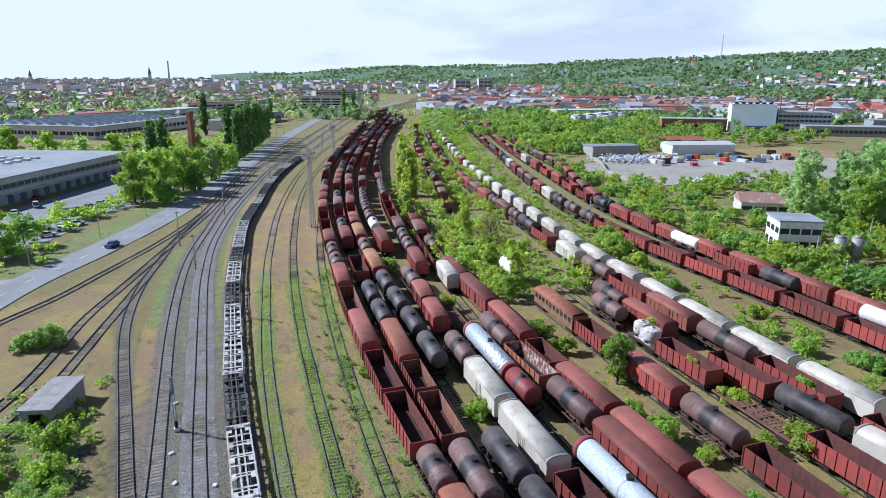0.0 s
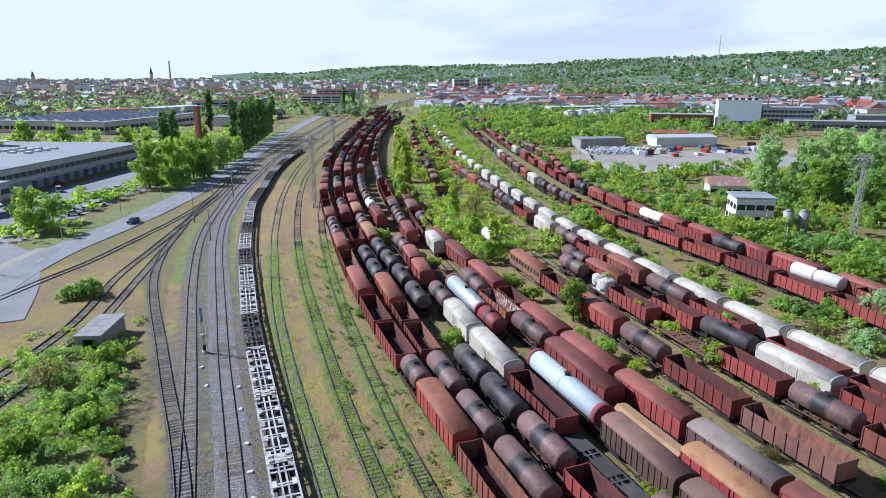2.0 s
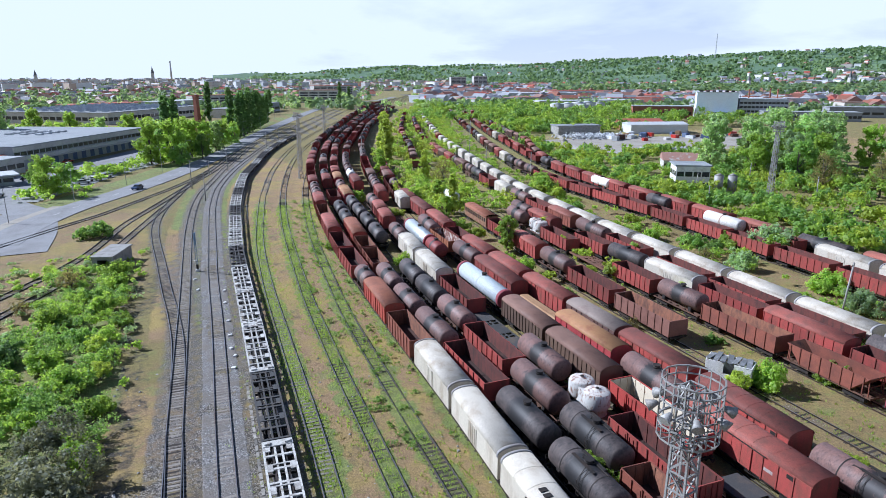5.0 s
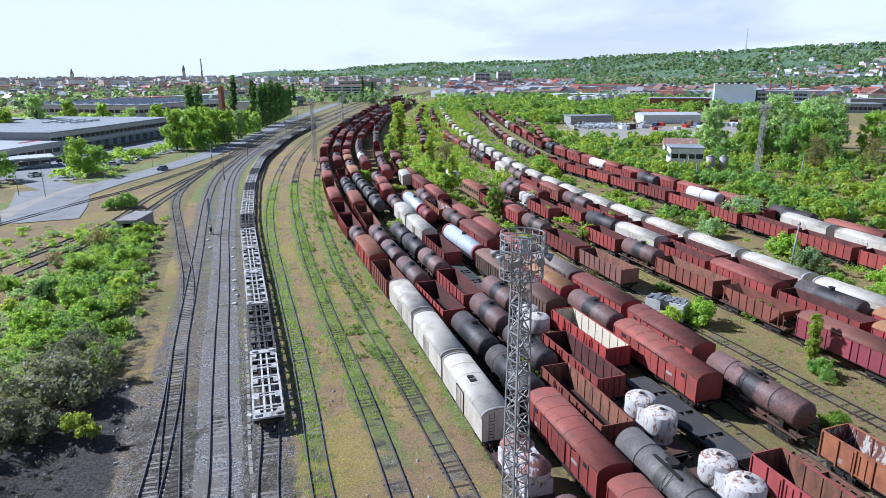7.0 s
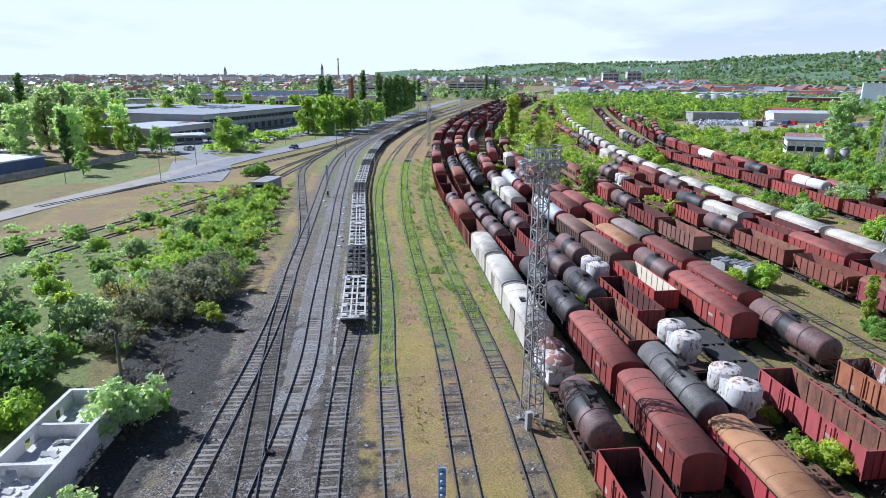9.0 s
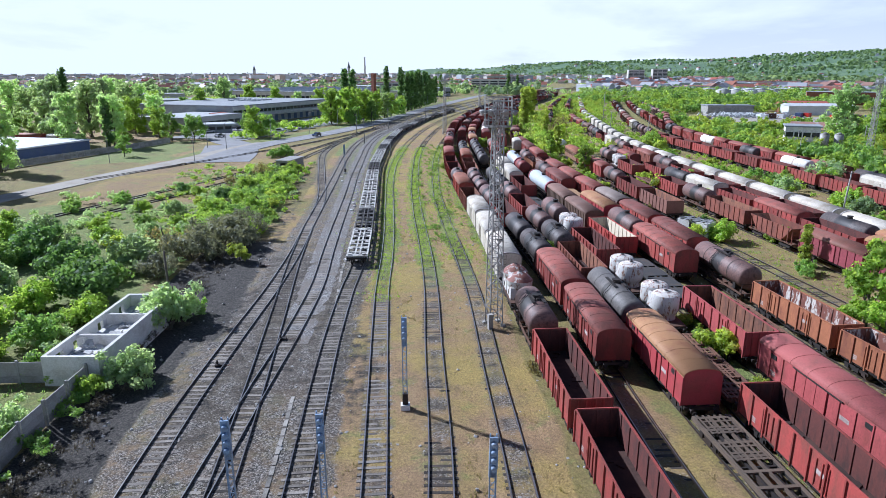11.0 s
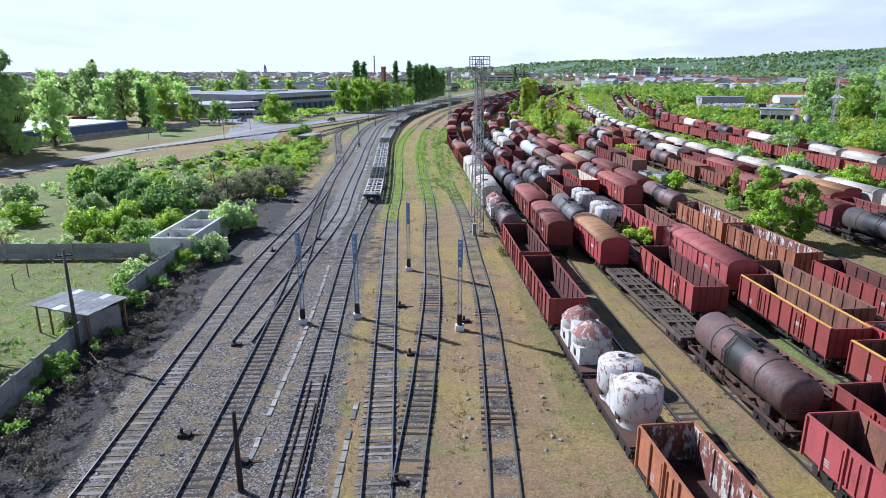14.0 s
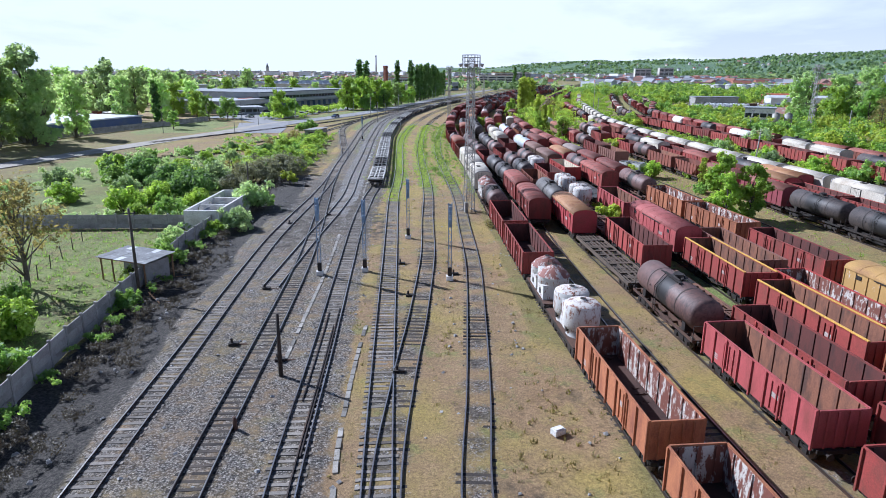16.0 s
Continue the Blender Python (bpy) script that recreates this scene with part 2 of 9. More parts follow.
def tank_material(name, base, second, soot, wide, metal=0.0, rough=0.6):
    """A tank barrel with dark spills running down from the filling dome."""
    m, n, l, p = nodes_of(name)
    big = tex(n, l, "noise", 1.1, 8, 0.72)
    fin = tex(n, l, "noise", 7.0, 6, 0.75, stretch=(1, 0.5, 0.5))
    c = mix(n, l, ramp(n, l, big.outputs["Fac"], 0.35, 0.68), base, second)
    g = ramp(n, l, fin.outputs["Fac"], 0.3, 0.7, (0.5,) * 3, (1.4,) * 3)
    c = mix(n, l, 1.0, c, g, "MULTIPLY")
    co, sep, ab = n.new("ShaderNodeTexCoord"), n.new("ShaderNodeSeparateXYZ"), n.new("ShaderNodeMath")
    l.new(co.outputs["Object"], sep.inputs[0])
    ab.operation = "ABSOLUTE"
    l.new(sep.outputs["X"], ab.inputs[0])
    add, ml = n.new("ShaderNodeMath"), n.new("ShaderNodeMath")
    ml.operation, ml.inputs[1].default_value = "MULTIPLY", wide * 3.2
    l.new(fin.outputs["Fac"], ml.inputs[0])
    add.operation = "SUBTRACT"
    l.new(ml.outputs[0], add.inputs[0])
    l.new(ab.outputs[0], add.inputs[1])
    c = mix(n, l, ramp(n, l, add.outputs[0], 0.0, 0.45 * wide), c, soot)
    blot = tex(n, l, "noise", 2.3, 9, 0.78, stretch=(1, 0.6, 0.6))
    c = mix(n, l, ramp(n, l, blot.outputs["Fac"], 0.60 - 0.08 * wide, 0.70 - 0.08 * wide, (0.0,) * 3, (0.8,) * 3), c, soot)
    c = mix(n, l, ramp(n, l, blot.outputs["Fac"], 0.30, 0.40, (0.5,) * 3, (0.0,) * 3), c, tuple(min(1.0, k * 1.5 + 0.03) for k in base))
    info, hsv, mr = n.new("ShaderNodeObjectInfo"), n.new("ShaderNodeHueSaturation"), n.new("ShaderNodeMapRange")
    mr.inputs["To Min"].default_value, mr.inputs["To Max"].default_value = 0.72, 1.25
    l.new(info.outputs["Random"], mr.inputs["Value"])
    l.new(mr.outputs["Result"], hsv.inputs["Value"])
    l.new(c, hsv.inputs["Color"])
    l.new(hsv.outputs["Color"], p.inputs["Base Color"])
    p.inputs["Roughness"].default_value, p.inputs["Metallic"].default_value = rough, metal
    bump(n, l, fin.outputs["Fac"], p, 0.15, 0.02)
    return m


RUST = (0.13, 0.05, 0.025)
PAINT = {
    "red": worn("red_oxide_paint", (0.30, 0.05, 0.04), (0.16, 0.048, 0.034), 0.6, vary=0.25, scale=1.0, streak=0.4),
    "wine": worn("wine_red_paint", (0.27, 0.05, 0.065), (0.19, 0.045, 0.045), 0.5),
    "pink": worn("faded_red_paint", (0.38, 0.075, 0.075), (0.24, 0.055, 0.048), 0.5, scale=1.0, streak=0.4),
    "orange": worn("orange_rust_paint", (0.36, 0.135, 0.06), (0.21, 0.07, 0.038), 0.6, scale=1.1, streak=0.4),
    "rust": worn("rusty_paint", (0.225, 0.068, 0.042), (0.14, 0.048, 0.033), 0.6),
    "yellow": worn("red_paint_of_rimmed_wagon", (0.29, 0.05, 0.04), (0.2, 0.05, 0.035), 0.5),
    "white": worn("bright_red_paint", (0.38, 0.05, 0.04), (0.24, 0.05, 0.035), 0.4),
    "brown": worn("brown_red_paint", (0.33, 0.05, 0.032), (0.22, 0.055, 0.032), 0.5),
    "ochre": worn("crimson_paint", (0.35, 0.045, 0.05), (0.24, 0.045, 0.04), 0.45),
    "dust": worn("dusty_paint", (0.22, 0.10, 0.075), (0.14, 0.06, 0.045), 0.5),
    "grey": worn("grey_brown_paint", (0.15, 0.08, 0.065), (0.10, 0.05, 0.045), 0.5),
    "umber": worn("umber_paint", (0.115, 0.068, 0.045), (0.08, 0.045, 0.032), 0.5),
}
PAINT["peel"] = peeling("ochre_paint_flaking_white", (0.45, 0.27, 0.085), (0.55, 0.5, 0.42), 0.42, 2.0)
ROOF = {
    "peel": worn("ochre_hopper_lid", (0.42, 0.25, 0.075), (0.30, 0.16, 0.06), 0.5, 0.7),
    "red": worn("red_roof_sheet", (0.265, 0.075, 0.055), (0.165, 0.062, 0.046), 0.6, 0.75, streak=3, vary=0.24),
    "wine": worn("wine_roof_sheet", (0.23, 0.085, 0.06), (0.18, 0.075, 0.05), 0.6, 0.7),
    "pink": worn("pink_roof_sheet", (0.36, 0.095, 0.085), (0.25, 0.075, 0.06), 0.5, 0.75),
    "brown": worn("orange_brown_roof_sheet", (0.27, 0.095, 0.05), (0.19, 0.07, 0.042), 0.5, 0.75),
    "ochre": worn("ochre_roof_sheet", (0.33, 0.17, 0.075), (0.24, 0.095, 0.05), 0.45, 0.7),
    "grey": worn("grey_roof_sheet", (0.24, 0.19, 0.16), (0.17, 0.12, 0.10), 0.5, 0.7),
    "umber": worn("umber_roof_sheet", (0.20, 0.11, 0.08), (0.14, 0.075, 0.055), 0.5, 0.7),
    "rust": worn("rust_roof_sheet", (0.30, 0.10, 0.07), (0.2, 0.075, 0.05), 0.5, 0.7),
    "white": worn("pale_roof_sheet", (0.55, 0.5, 0.42), (0.4, 0.33, 0.25), 0.4, 0.7),
}
INSIDE = {
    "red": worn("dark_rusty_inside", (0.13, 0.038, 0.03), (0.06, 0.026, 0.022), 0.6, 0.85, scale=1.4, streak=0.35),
    "pale": peeling("peeling_white_inside", (0.56, 0.52, 0.47), (0.17, 0.06, 0.04), 0.93, 2.4),
    "cream": peeling("cream_inside", (0.66, 0.58, 0.44), (0.33, 0.16, 0.08), 0.30, 2.6),
    "tan": worn("tan_rust_inside", (0.25, 0.105, 0.06), (0.10, 0.05, 0.036), 0.65, 0.85, scale=1.4, streak=0.35),
}
TANK = {
    "brown": tank_material("brown_tank", (0.20, 0.105, 0.085), (0.125, 0.08, 0.075), (0.022, 0.019, 0.019), 0.75),
    "dark": tank_material("dark_tank", (0.10, 0.078, 0.07), (0.055, 0.045, 0.044), (0.018, 0.017, 0.018), 1.1),
    "grey": tank_material("grey_tank", (0.17, 0.155, 0.14), (0.11, 0.10, 0.095), (0.05, 0.045, 0.04), 0.3),
    "white": tank_material("white_tank", (0.74, 0.72, 0.68), (0.66, 0.62, 0.56), (0.33, 0.22, 0.16), 0.14),
    "red": tank_material("red_tank", (0.24, 0.035, 0.03), (0.15, 0.03, 0.028), (0.05, 0.03, 0.03), 0.3),
    "silver": tank_material("silver_tank", (0.44, 0.48, 0.50), (0.37, 0.41, 0.43), (0.27, 0.28, 0.29), 0.08, 0.0, 0.6),
}
m_foil, n_, l_, p_ = nodes_of("crumpled_foil")
v_ = tex(n_, l_, "voronoi", 2.2)
w_ = tex(n_, l_, "noise", 3.0, 5, 0.6)
l_.new(mix(n_, l_, w_.outputs["Fac"], (0.34, 0.38, 0.40), (0.58, 0.62, 0.64)), p_.inputs["Base Color"])
p_.inputs["Metallic"].default_value, p_.inputs["Roughness"].default_value = 0.45, 0.5
bump(n_, l_, v_.outputs["Distance"], p_, 0.9, 0.12)
TANK["foil"] = m_foil
m_white = worn("white_van_paint", (0.53, 0.485, 0.405), (0.36, 0.30, 0.225), 0.5, 0.65, scale=0.5, streak=0.35, vary=0.06)
m_white_end = worn("grey_end_frame", (0.30, 0.29, 0.28), (0.2, 0.17, 0.15), 0.4, 0.7)
m_silo = peeling("white_silo", (0.60, 0.59, 0.56), (0.25, 0.13, 0.085), 0.56, 3.6)
m_silo_top = peeling("rusty_silo_top", (0.62, 0.58, 0.53), (0.24, 0.105, 0.07), 0.62, 3.2)
m_silo_rust = peeling("rusty_silo_cone", (0.25, 0.10, 0.075), (0.50, 0.46, 0.43), 0.62, 1.7)
m_iron = worn("dark_iron", (0.024, 0.02, 0.018), (0.05, 0.034, 0.026), 0.5, 0.75, 0.2)
m_iron_rust = worn("rusty_iron", (0.11, 0.055, 0.034), (0.055, 0.034, 0.027), 0.55, 0.85)
m_wheel = worn("wheel_steel", (0.09, 0.065, 0.05), (0.05, 0.04, 0.035), 0.5, 0.6, 0.5)
m_flat_white = worn("pale_grey_flat_paint", (0.56, 0.55, 0.51), (0.17, 0.14, 0.115), 0.5, 0.75, scale=0.9)
m_flat_dark = worn("dark_flat_paint", (0.06, 0.06, 0.06), (0.11, 0.085, 0.065), 0.4, 0.75)
m_flat_green = worn("grey_green_flat_paint", (0.115, 0.085, 0.06), (0.07, 0.055, 0.042), 0.5, 0.8)
m_flat_rust = worn("rusty_flat_paint", (0.19, 0.09, 0.055), (0.11, 0.065, 0.045), 0.55, 0.85)
m_plank = worn("weathered_plank", (0.33, 0.20, 0.105), (0.24, 0.12, 0.06), 0.5, 0.85, streak=0.3)
m_yellow = worn("yellow_rim_paint", (0.58, 0.33, 0.06), (0.45, 0.22, 0.06), 0.3, 0.65)
# Floor dirt, its colour darkened to stand for the shade between wagon walls.
m_shaded_floor = worn("shaded_floor_dirt", (0.04, 0.02, 0.016), (0.085, 0.042, 0.03), 0.5, 0.95)
m_glass = worn("dusty_window_glass", (0.03, 0.035, 0.04), (0.06, 0.06, 0.06), 0.3, 0.15)
m_rail = worn("rail_steel", (0.06, 0.045, 0.038), (0.11, 0.065, 0.045), 0.4, 0.5, 0.6, scale=0.2)
m_rail_head = worn("rubbed_rail_head", (0.46, 0.44, 0.41), (0.24, 0.17, 0.12), 0.42, 0.3, 0.85, scale=0.12)
m_sleeper_wood = worn("oiled_wood_sleeper", (0.044, 0.035, 0.028), (0.09, 0.071, 0.055), 0.5, 0.9, vary=0.35)
m_sleeper_conc = worn("concrete_sleeper", (0.24, 0.215, 0.185), (0.12, 0.10, 0.085), 0.5, 0.9, vary=0.25)
m_conc = worn("old_concrete", (0.36, 0.35, 0.33), (0.24, 0.225, 0.205), 0.5, 0.9, scale=0.8)
m_plaster = worn("white_plaster", (0.72, 0.71, 0.68), (0.52, 0.49, 0.44), 0.4, 0.9, scale=0.7)
m_blue = worn("blue_signal_paint", (0.20, 0.29, 0.42), (0.28, 0.32, 0.36), 0.45, 0.6)
m_galv = worn("weathered_galvanised_steel", (0.36, 0.355, 0.34), (0.22, 0.18, 0.15), 0.45, 0.65, 0.2)
m_asphalt = worn("old_asphalt", (0.27, 0.27, 0.275), (0.21, 0.205, 0.205), 0.5, 0.9, scale=0.15, vary=0.0)
m_dirt_road = worn("pale_dirt_road", (0.36, 0.33, 0.28), (0.27, 0.23, 0.18), 0.5, 0.95, scale=0.12, vary=0.0)
m_paintline = worn("road_marking", (0.6, 0.6, 0.58), (0.4, 0.4, 0.38), 0.4, 0.8)
m_bark = worn("bark", (0.10, 0.085, 0.065), (0.16, 0.145, 0.12), 0.5, 0.95)
m_slate = worn("tarred_roof_sheet", (0.17, 0.175, 0.18), (0.33, 0.34, 0.35), 0.35, 0.8, scale=1.4)
m_brick = worn("red_brick", (0.30, 0.115, 0.075), (0.22, 0.09, 0.06), 0.5, 0.9)
m_wall_pale = worn("pale_wall", (0.55, 0.54, 0.51), (0.42, 0.40, 0.37), 0.4, 0.9, scale=0.2)
m_wall_grey = worn("grey_wall", (0.33, 0.35, 0.37), (0.25, 0.26, 0.28), 0.4, 0.9, scale=0.2)
m_wall_blue = worn("blue_wall", (0.09, 0.13, 0.24), (0.12, 0.15, 0.21), 0.4, 0.8, scale=0.2)
m_roof_grey = worn("grey_felt_roof", (0.31, 0.33, 0.345), (0.22, 0.24, 0.255), 0.5, 0.9, scale=0.08)
m_roof_light = worn("light_sheet_roof", (0.58, 0.60, 0.61), (0.48, 0.49, 0.50), 0.4, 0.6, scale=0.08)
m_roof_red = worn("red_tile_roof", (0.38, 0.10, 0.06), (0.27, 0.09, 0.06), 0.5, 0.85, scale=0.3)
m_facade_blue = worn("pale_blue_cladding", (0.70, 0.82, 0.90), (0.80, 0.86, 0.90), 0.5, 0.5, scale=0.05)
m_trough = worn("dirty_trough_concrete", (0.32, 0.30, 0.265), (0.15, 0.13, 0.105), 0.5, 0.95, scale=1.2, vary=0.3)
LEAF = {
    "bright": leaf_material("bright_spring_leaves", (0.19, 0.32, 0.05), (0.42, 0.58, 0.115)),
    "lime": leaf_material("lime_leaves", (0.26, 0.37, 0.05), (0.50, 0.60, 0.11)),
    "deep": leaf_material("deep_green_leaves", (0.085, 0.18, 0.06), (0.20, 0.34, 0.115)),
    "mid": leaf_material("green_leaves", (0.14, 0.28, 0.07), (0.33, 0.49, 0.14)),
    "grey": leaf_material("grey_green_leaves", (0.25, 0.39, 0.22), (0.46, 0.58, 0.33), 0.66),
    "dull": leaf_material("dull_brownish_leaves", (0.10, 0.115, 0.07), (0.28, 0.30, 0.20), 0.45),
    "brush": leaf_material("dark_dry_brush", (0.055, 0.045, 0.032), (0.15, 0.125, 0.08), 0.15),
    "bare": leaf_material("budding_twigs", (0.14, 0.12, 0.055), (0.30, 0.29, 0.12)),
    "tall": leaf_material("tall_tree_leaves", (0.30, 0.46, 0.23), (0.52, 0.66, 0.35), 0.68),
    # Distance haze is put into these paler, bluer leaf colours.
    "far": leaf_material("far_wood_leaves", (0.14, 0.24, 0.12), (0.27, 0.39, 0.19), 0.5),
}

# ---------- the yard in plan ----------
# open running tracks, west to east
TRACKS = {
    "track_1": [(-14.9, -40), (-14.8, 9.5), (-14.3, 25), (-13.9, 40), (-13.2, 58), (-12.0, 72), (-10.6, 86), (-9.7, 100), (-9.2, 117), (-8.6, 133), (-7.6, 160), (-7.0, 180), (-6.1, 205), (-4.2, 232), (-1.6, 253), (3.2, 278), (8, 302), (18, 346), (29, 389), (45.6, 437), (69.9, 505), (97.6, 583), (140.7, 700), (178.5, 780), (245, 880), (324, 1026), (422, 1252)],
    "track_2": [(-10.2, -40), (-9.7, 9), (-9.1, 25), (-8.5, 45), (-8.5, 58), (-8.9, 78), (-9.3, 95), (-9.25, 115)],
    "track_3": [(-5.6, -40), (-5.2, 8.6), (-4.6, 25), (-4.0, 45), (-3.2, 68), (-2.0, 85), (-1.1, 93), (-0.3, 111), (0.5, 135), (1.3, 161), (1.9, 178), (3.2, 195), (5.6, 224), (8.7, 249), (13, 278), (18.6, 301), (28.3, 342), (41.1, 384.5), (58.7, 432), (83, 499), (110.7, 578), (154, 694), (190, 776), (252, 878), (331, 1024), (428, 1250)],
    "track_4": [(-1.4, -40), (-0.6, 8.2), (0.0, 29), (0.8, 52), (1.8, 82), (2.8, 97), (3.6, 113), (4.3, 134), (5.3, 160), (7.4, 188), (12, 224), (15.4, 246), (25, 295), (42, 360), (66, 432), (100, 520), (150, 640), (182, 712)],
    "track_5": [(-1.2, -40), (-0.2, 8.2), (1.1, 20), (2.8, 32), (4.9, 50), (6.2, 68), (7.4, 83), (8.2, 99), (9.0, 125), (10.7, 157), (15.7, 210), (24, 262), (38, 325), (60, 395), (90, 475)],
    "track_6": [(2.0, -40), (3.4, -5), (4.2, 7.8), (5.7, 17.4), (7.3, 29), (9.3, 45), (10.6, 62), (12.0, 80), (12.6, 95), (13.2, 119), (14.6, 147), (20.1, 200), (29, 253), (44, 318)],
    "track_7": [(-10.6, 40), (-8.4, 60), (-6.9, 72), (-5.6, 86), (-5.2, 101), (-4.7, 116), (-4.1, 131), (-3.6, 145), (-3.0, 167), (-2.1, 186), (-1.1, 207), (0.3, 231), (3.2, 258), (7.2, 280), (12, 302), (23, 344), (35, 387), (51.9, 435), (76.5, 502), (104.4, 580), (147.7, 697), (184.2, 778), (248.6, 879), (327.5, 1025), (426, 1251)],
    "track_8": [(-8.9, 124), (-8.8, 138), (-9.4, 150), (-10.3, 161), (-11.5, 179), (-12.6, 194), (-13.2, 208), (-12.7, 221), (-11, 236), (-8.4, 250), (-4.9, 269), (0.2, 290), (4.4, 306), (14, 346), (25, 389), (41, 437), (65, 505)],
    "track_9": [(-54, 128), (-39, 158), (-26, 187), (-19.9, 216), (-14.5, 234.5), (-8.0, 257), (-2.2, 277), (4.5, 300), (14, 340)],
    "track_10": [(-64, 168), (-48, 194), (-33.3, 219), (-26.3, 230), (-20.5, 242), (-10.2, 264), (-1, 288), (4, 305), (13, 343), (23, 385)],
    "track_11": [(-46, 130), (-33.5, 156), (-22.5, 184), (-16.6, 210), (-10.8, 238)],
}
# wagon rows, west to east
ROWS = {
    "row_1": [(13.8, -40), (14.0, 8), (14.1, 25), (14.4, 38), (15.4, 62), (16.5, 85), (17.8, 107), (18.8, 135), (20.2, 165), (22.9, 194), (27.4, 228), (35, 276), (43.1, 312), (55.5, 363), (70, 410), (90.6, 469), (111, 529), (135, 595), (169, 688), (195, 752), (226, 806)],
    "row_2": [(17.6, -20), (18.2, 20), (19.4, 50), (20.7, 68), (21.5, 85), (21.8, 110), (22.2, 138), (24.0, 162), (26.2, 184), (28.9, 208), (35, 251), (41.1, 283), (50.7, 325), (64.6, 373), (75.6, 408), (93, 454), (119, 525), (153, 620), (185, 708), (218, 772)],
    "row_3": [(22.6, -40), (22.8, 8), (23.1, 30), (23.6, 52), (24.6, 72), (25.6, 92), (26.1, 112), (26.5, 133), (27.3, 152), (29.6, 176), (31.2, 192), (32.9, 210), (35.6, 232), (41.5, 267), (49.2, 301), (63.5, 357), (81.5, 410), (98, 458.6), (122.5, 524), (158, 618), (193, 705), (225, 772)],
    "row_4": [(26.4, -40), (26.5, 20), (26.7, 42), (27.8, 60), (28.8, 75), (29.5, 98), (30.2, 116), (30.5, 133), (31.2, 147), (32.5, 164), (34.6, 184), (37.6, 203), (41, 234), (47, 271), (53.2, 299), (66.5, 347), (83, 398), (101, 451), (127, 522), (164, 616), (201, 710)],
    "row_5": [(31.4, -40), (31.6, 28), (32.1, 44), (32.6, 62), (33.3, 78), (33.9, 102), (34.4, 118), (35.1, 136), (36.2, 159), (38.1, 181), (40.4, 201), (44.1, 223), (54.7, 275), (64.5, 315), (74, 353), (84.5, 386), (105, 449), (132, 520), (165, 602), (201, 692)],
    "row_6": [(34.6, -20), (34.9, 38), (36.3, 62), (37.6, 90), (38.3, 109), (38.8, 130), (40.0, 150), (41, 173), (42.8, 187), (46, 209), (53, 244), (65, 290)],
    "row_7": [(41.0, -10), (41.0, 50), (40.6, 65), (41.2, 83), (42.0, 100), (42.3, 118), (42.7, 140), (44, 167), (46, 188), (49, 217), (56, 255), (67, 300)],
    "row_8": [(50.2, 20), (50.4, 70), (50.9, 113), (51.6, 132), (53.3, 151), (55.2, 169), (57.3, 191), (62, 222), (71, 265), (80, 296), (89, 324), (99, 361), (110, 398), (126, 447), (149.5, 513), (176, 585)],
    "row_9": [(57.6, 20), (58.2, 70), (59.4, 108), (59.9, 127), (61.4, 150), (63.4, 172), (67, 200)],
    "row_10": [(62.6, 20), (63.4, 70), (65.2, 120), (66.0, 150), (67.6, 175), (71, 205)],
    "row_11": [(67.2, 40), (67.6, 85), (68.6, 120), (70.6, 148), (73.4, 175), (78, 212), (87, 260), (95, 303), (104, 341), (116, 384), (133, 438), (157, 510), (184, 588)],
    "row_12": [(70.6, 60), (71.2, 100), (72.8, 130), (75.0, 160), (78.2, 187), (83, 217), (92.7, 259), (102, 298), (112, 338), (119.5, 366), (133, 409), (152.5, 471), (178, 550), (204, 628)],
    "row_13": [(90.5, 60), (91.6, 105), (94.4, 140), (97.0, 165), (98.6, 190), (100.5, 222), (107, 258), (118, 296), (134.5, 346), (150.7, 391), (169, 446), (193, 513), (221, 592)],
    "row_14": [(96, 60), (97.6, 110), (101.2, 140), (103.6, 165), (107, 192), (112, 222), (120.3, 262), (141, 330), (158, 384), (180, 448), (202, 507), (220, 560)],
    "row_15": [(101, 80), (104.6, 150), (107.6, 182), (112, 220), (122, 262), (138, 302), (151, 330), (167, 380), (190, 448), (210, 507), (234, 574)],
}
LINES = {k: Line(v) for k, v in {**TRACKS, **ROWS}.items()}
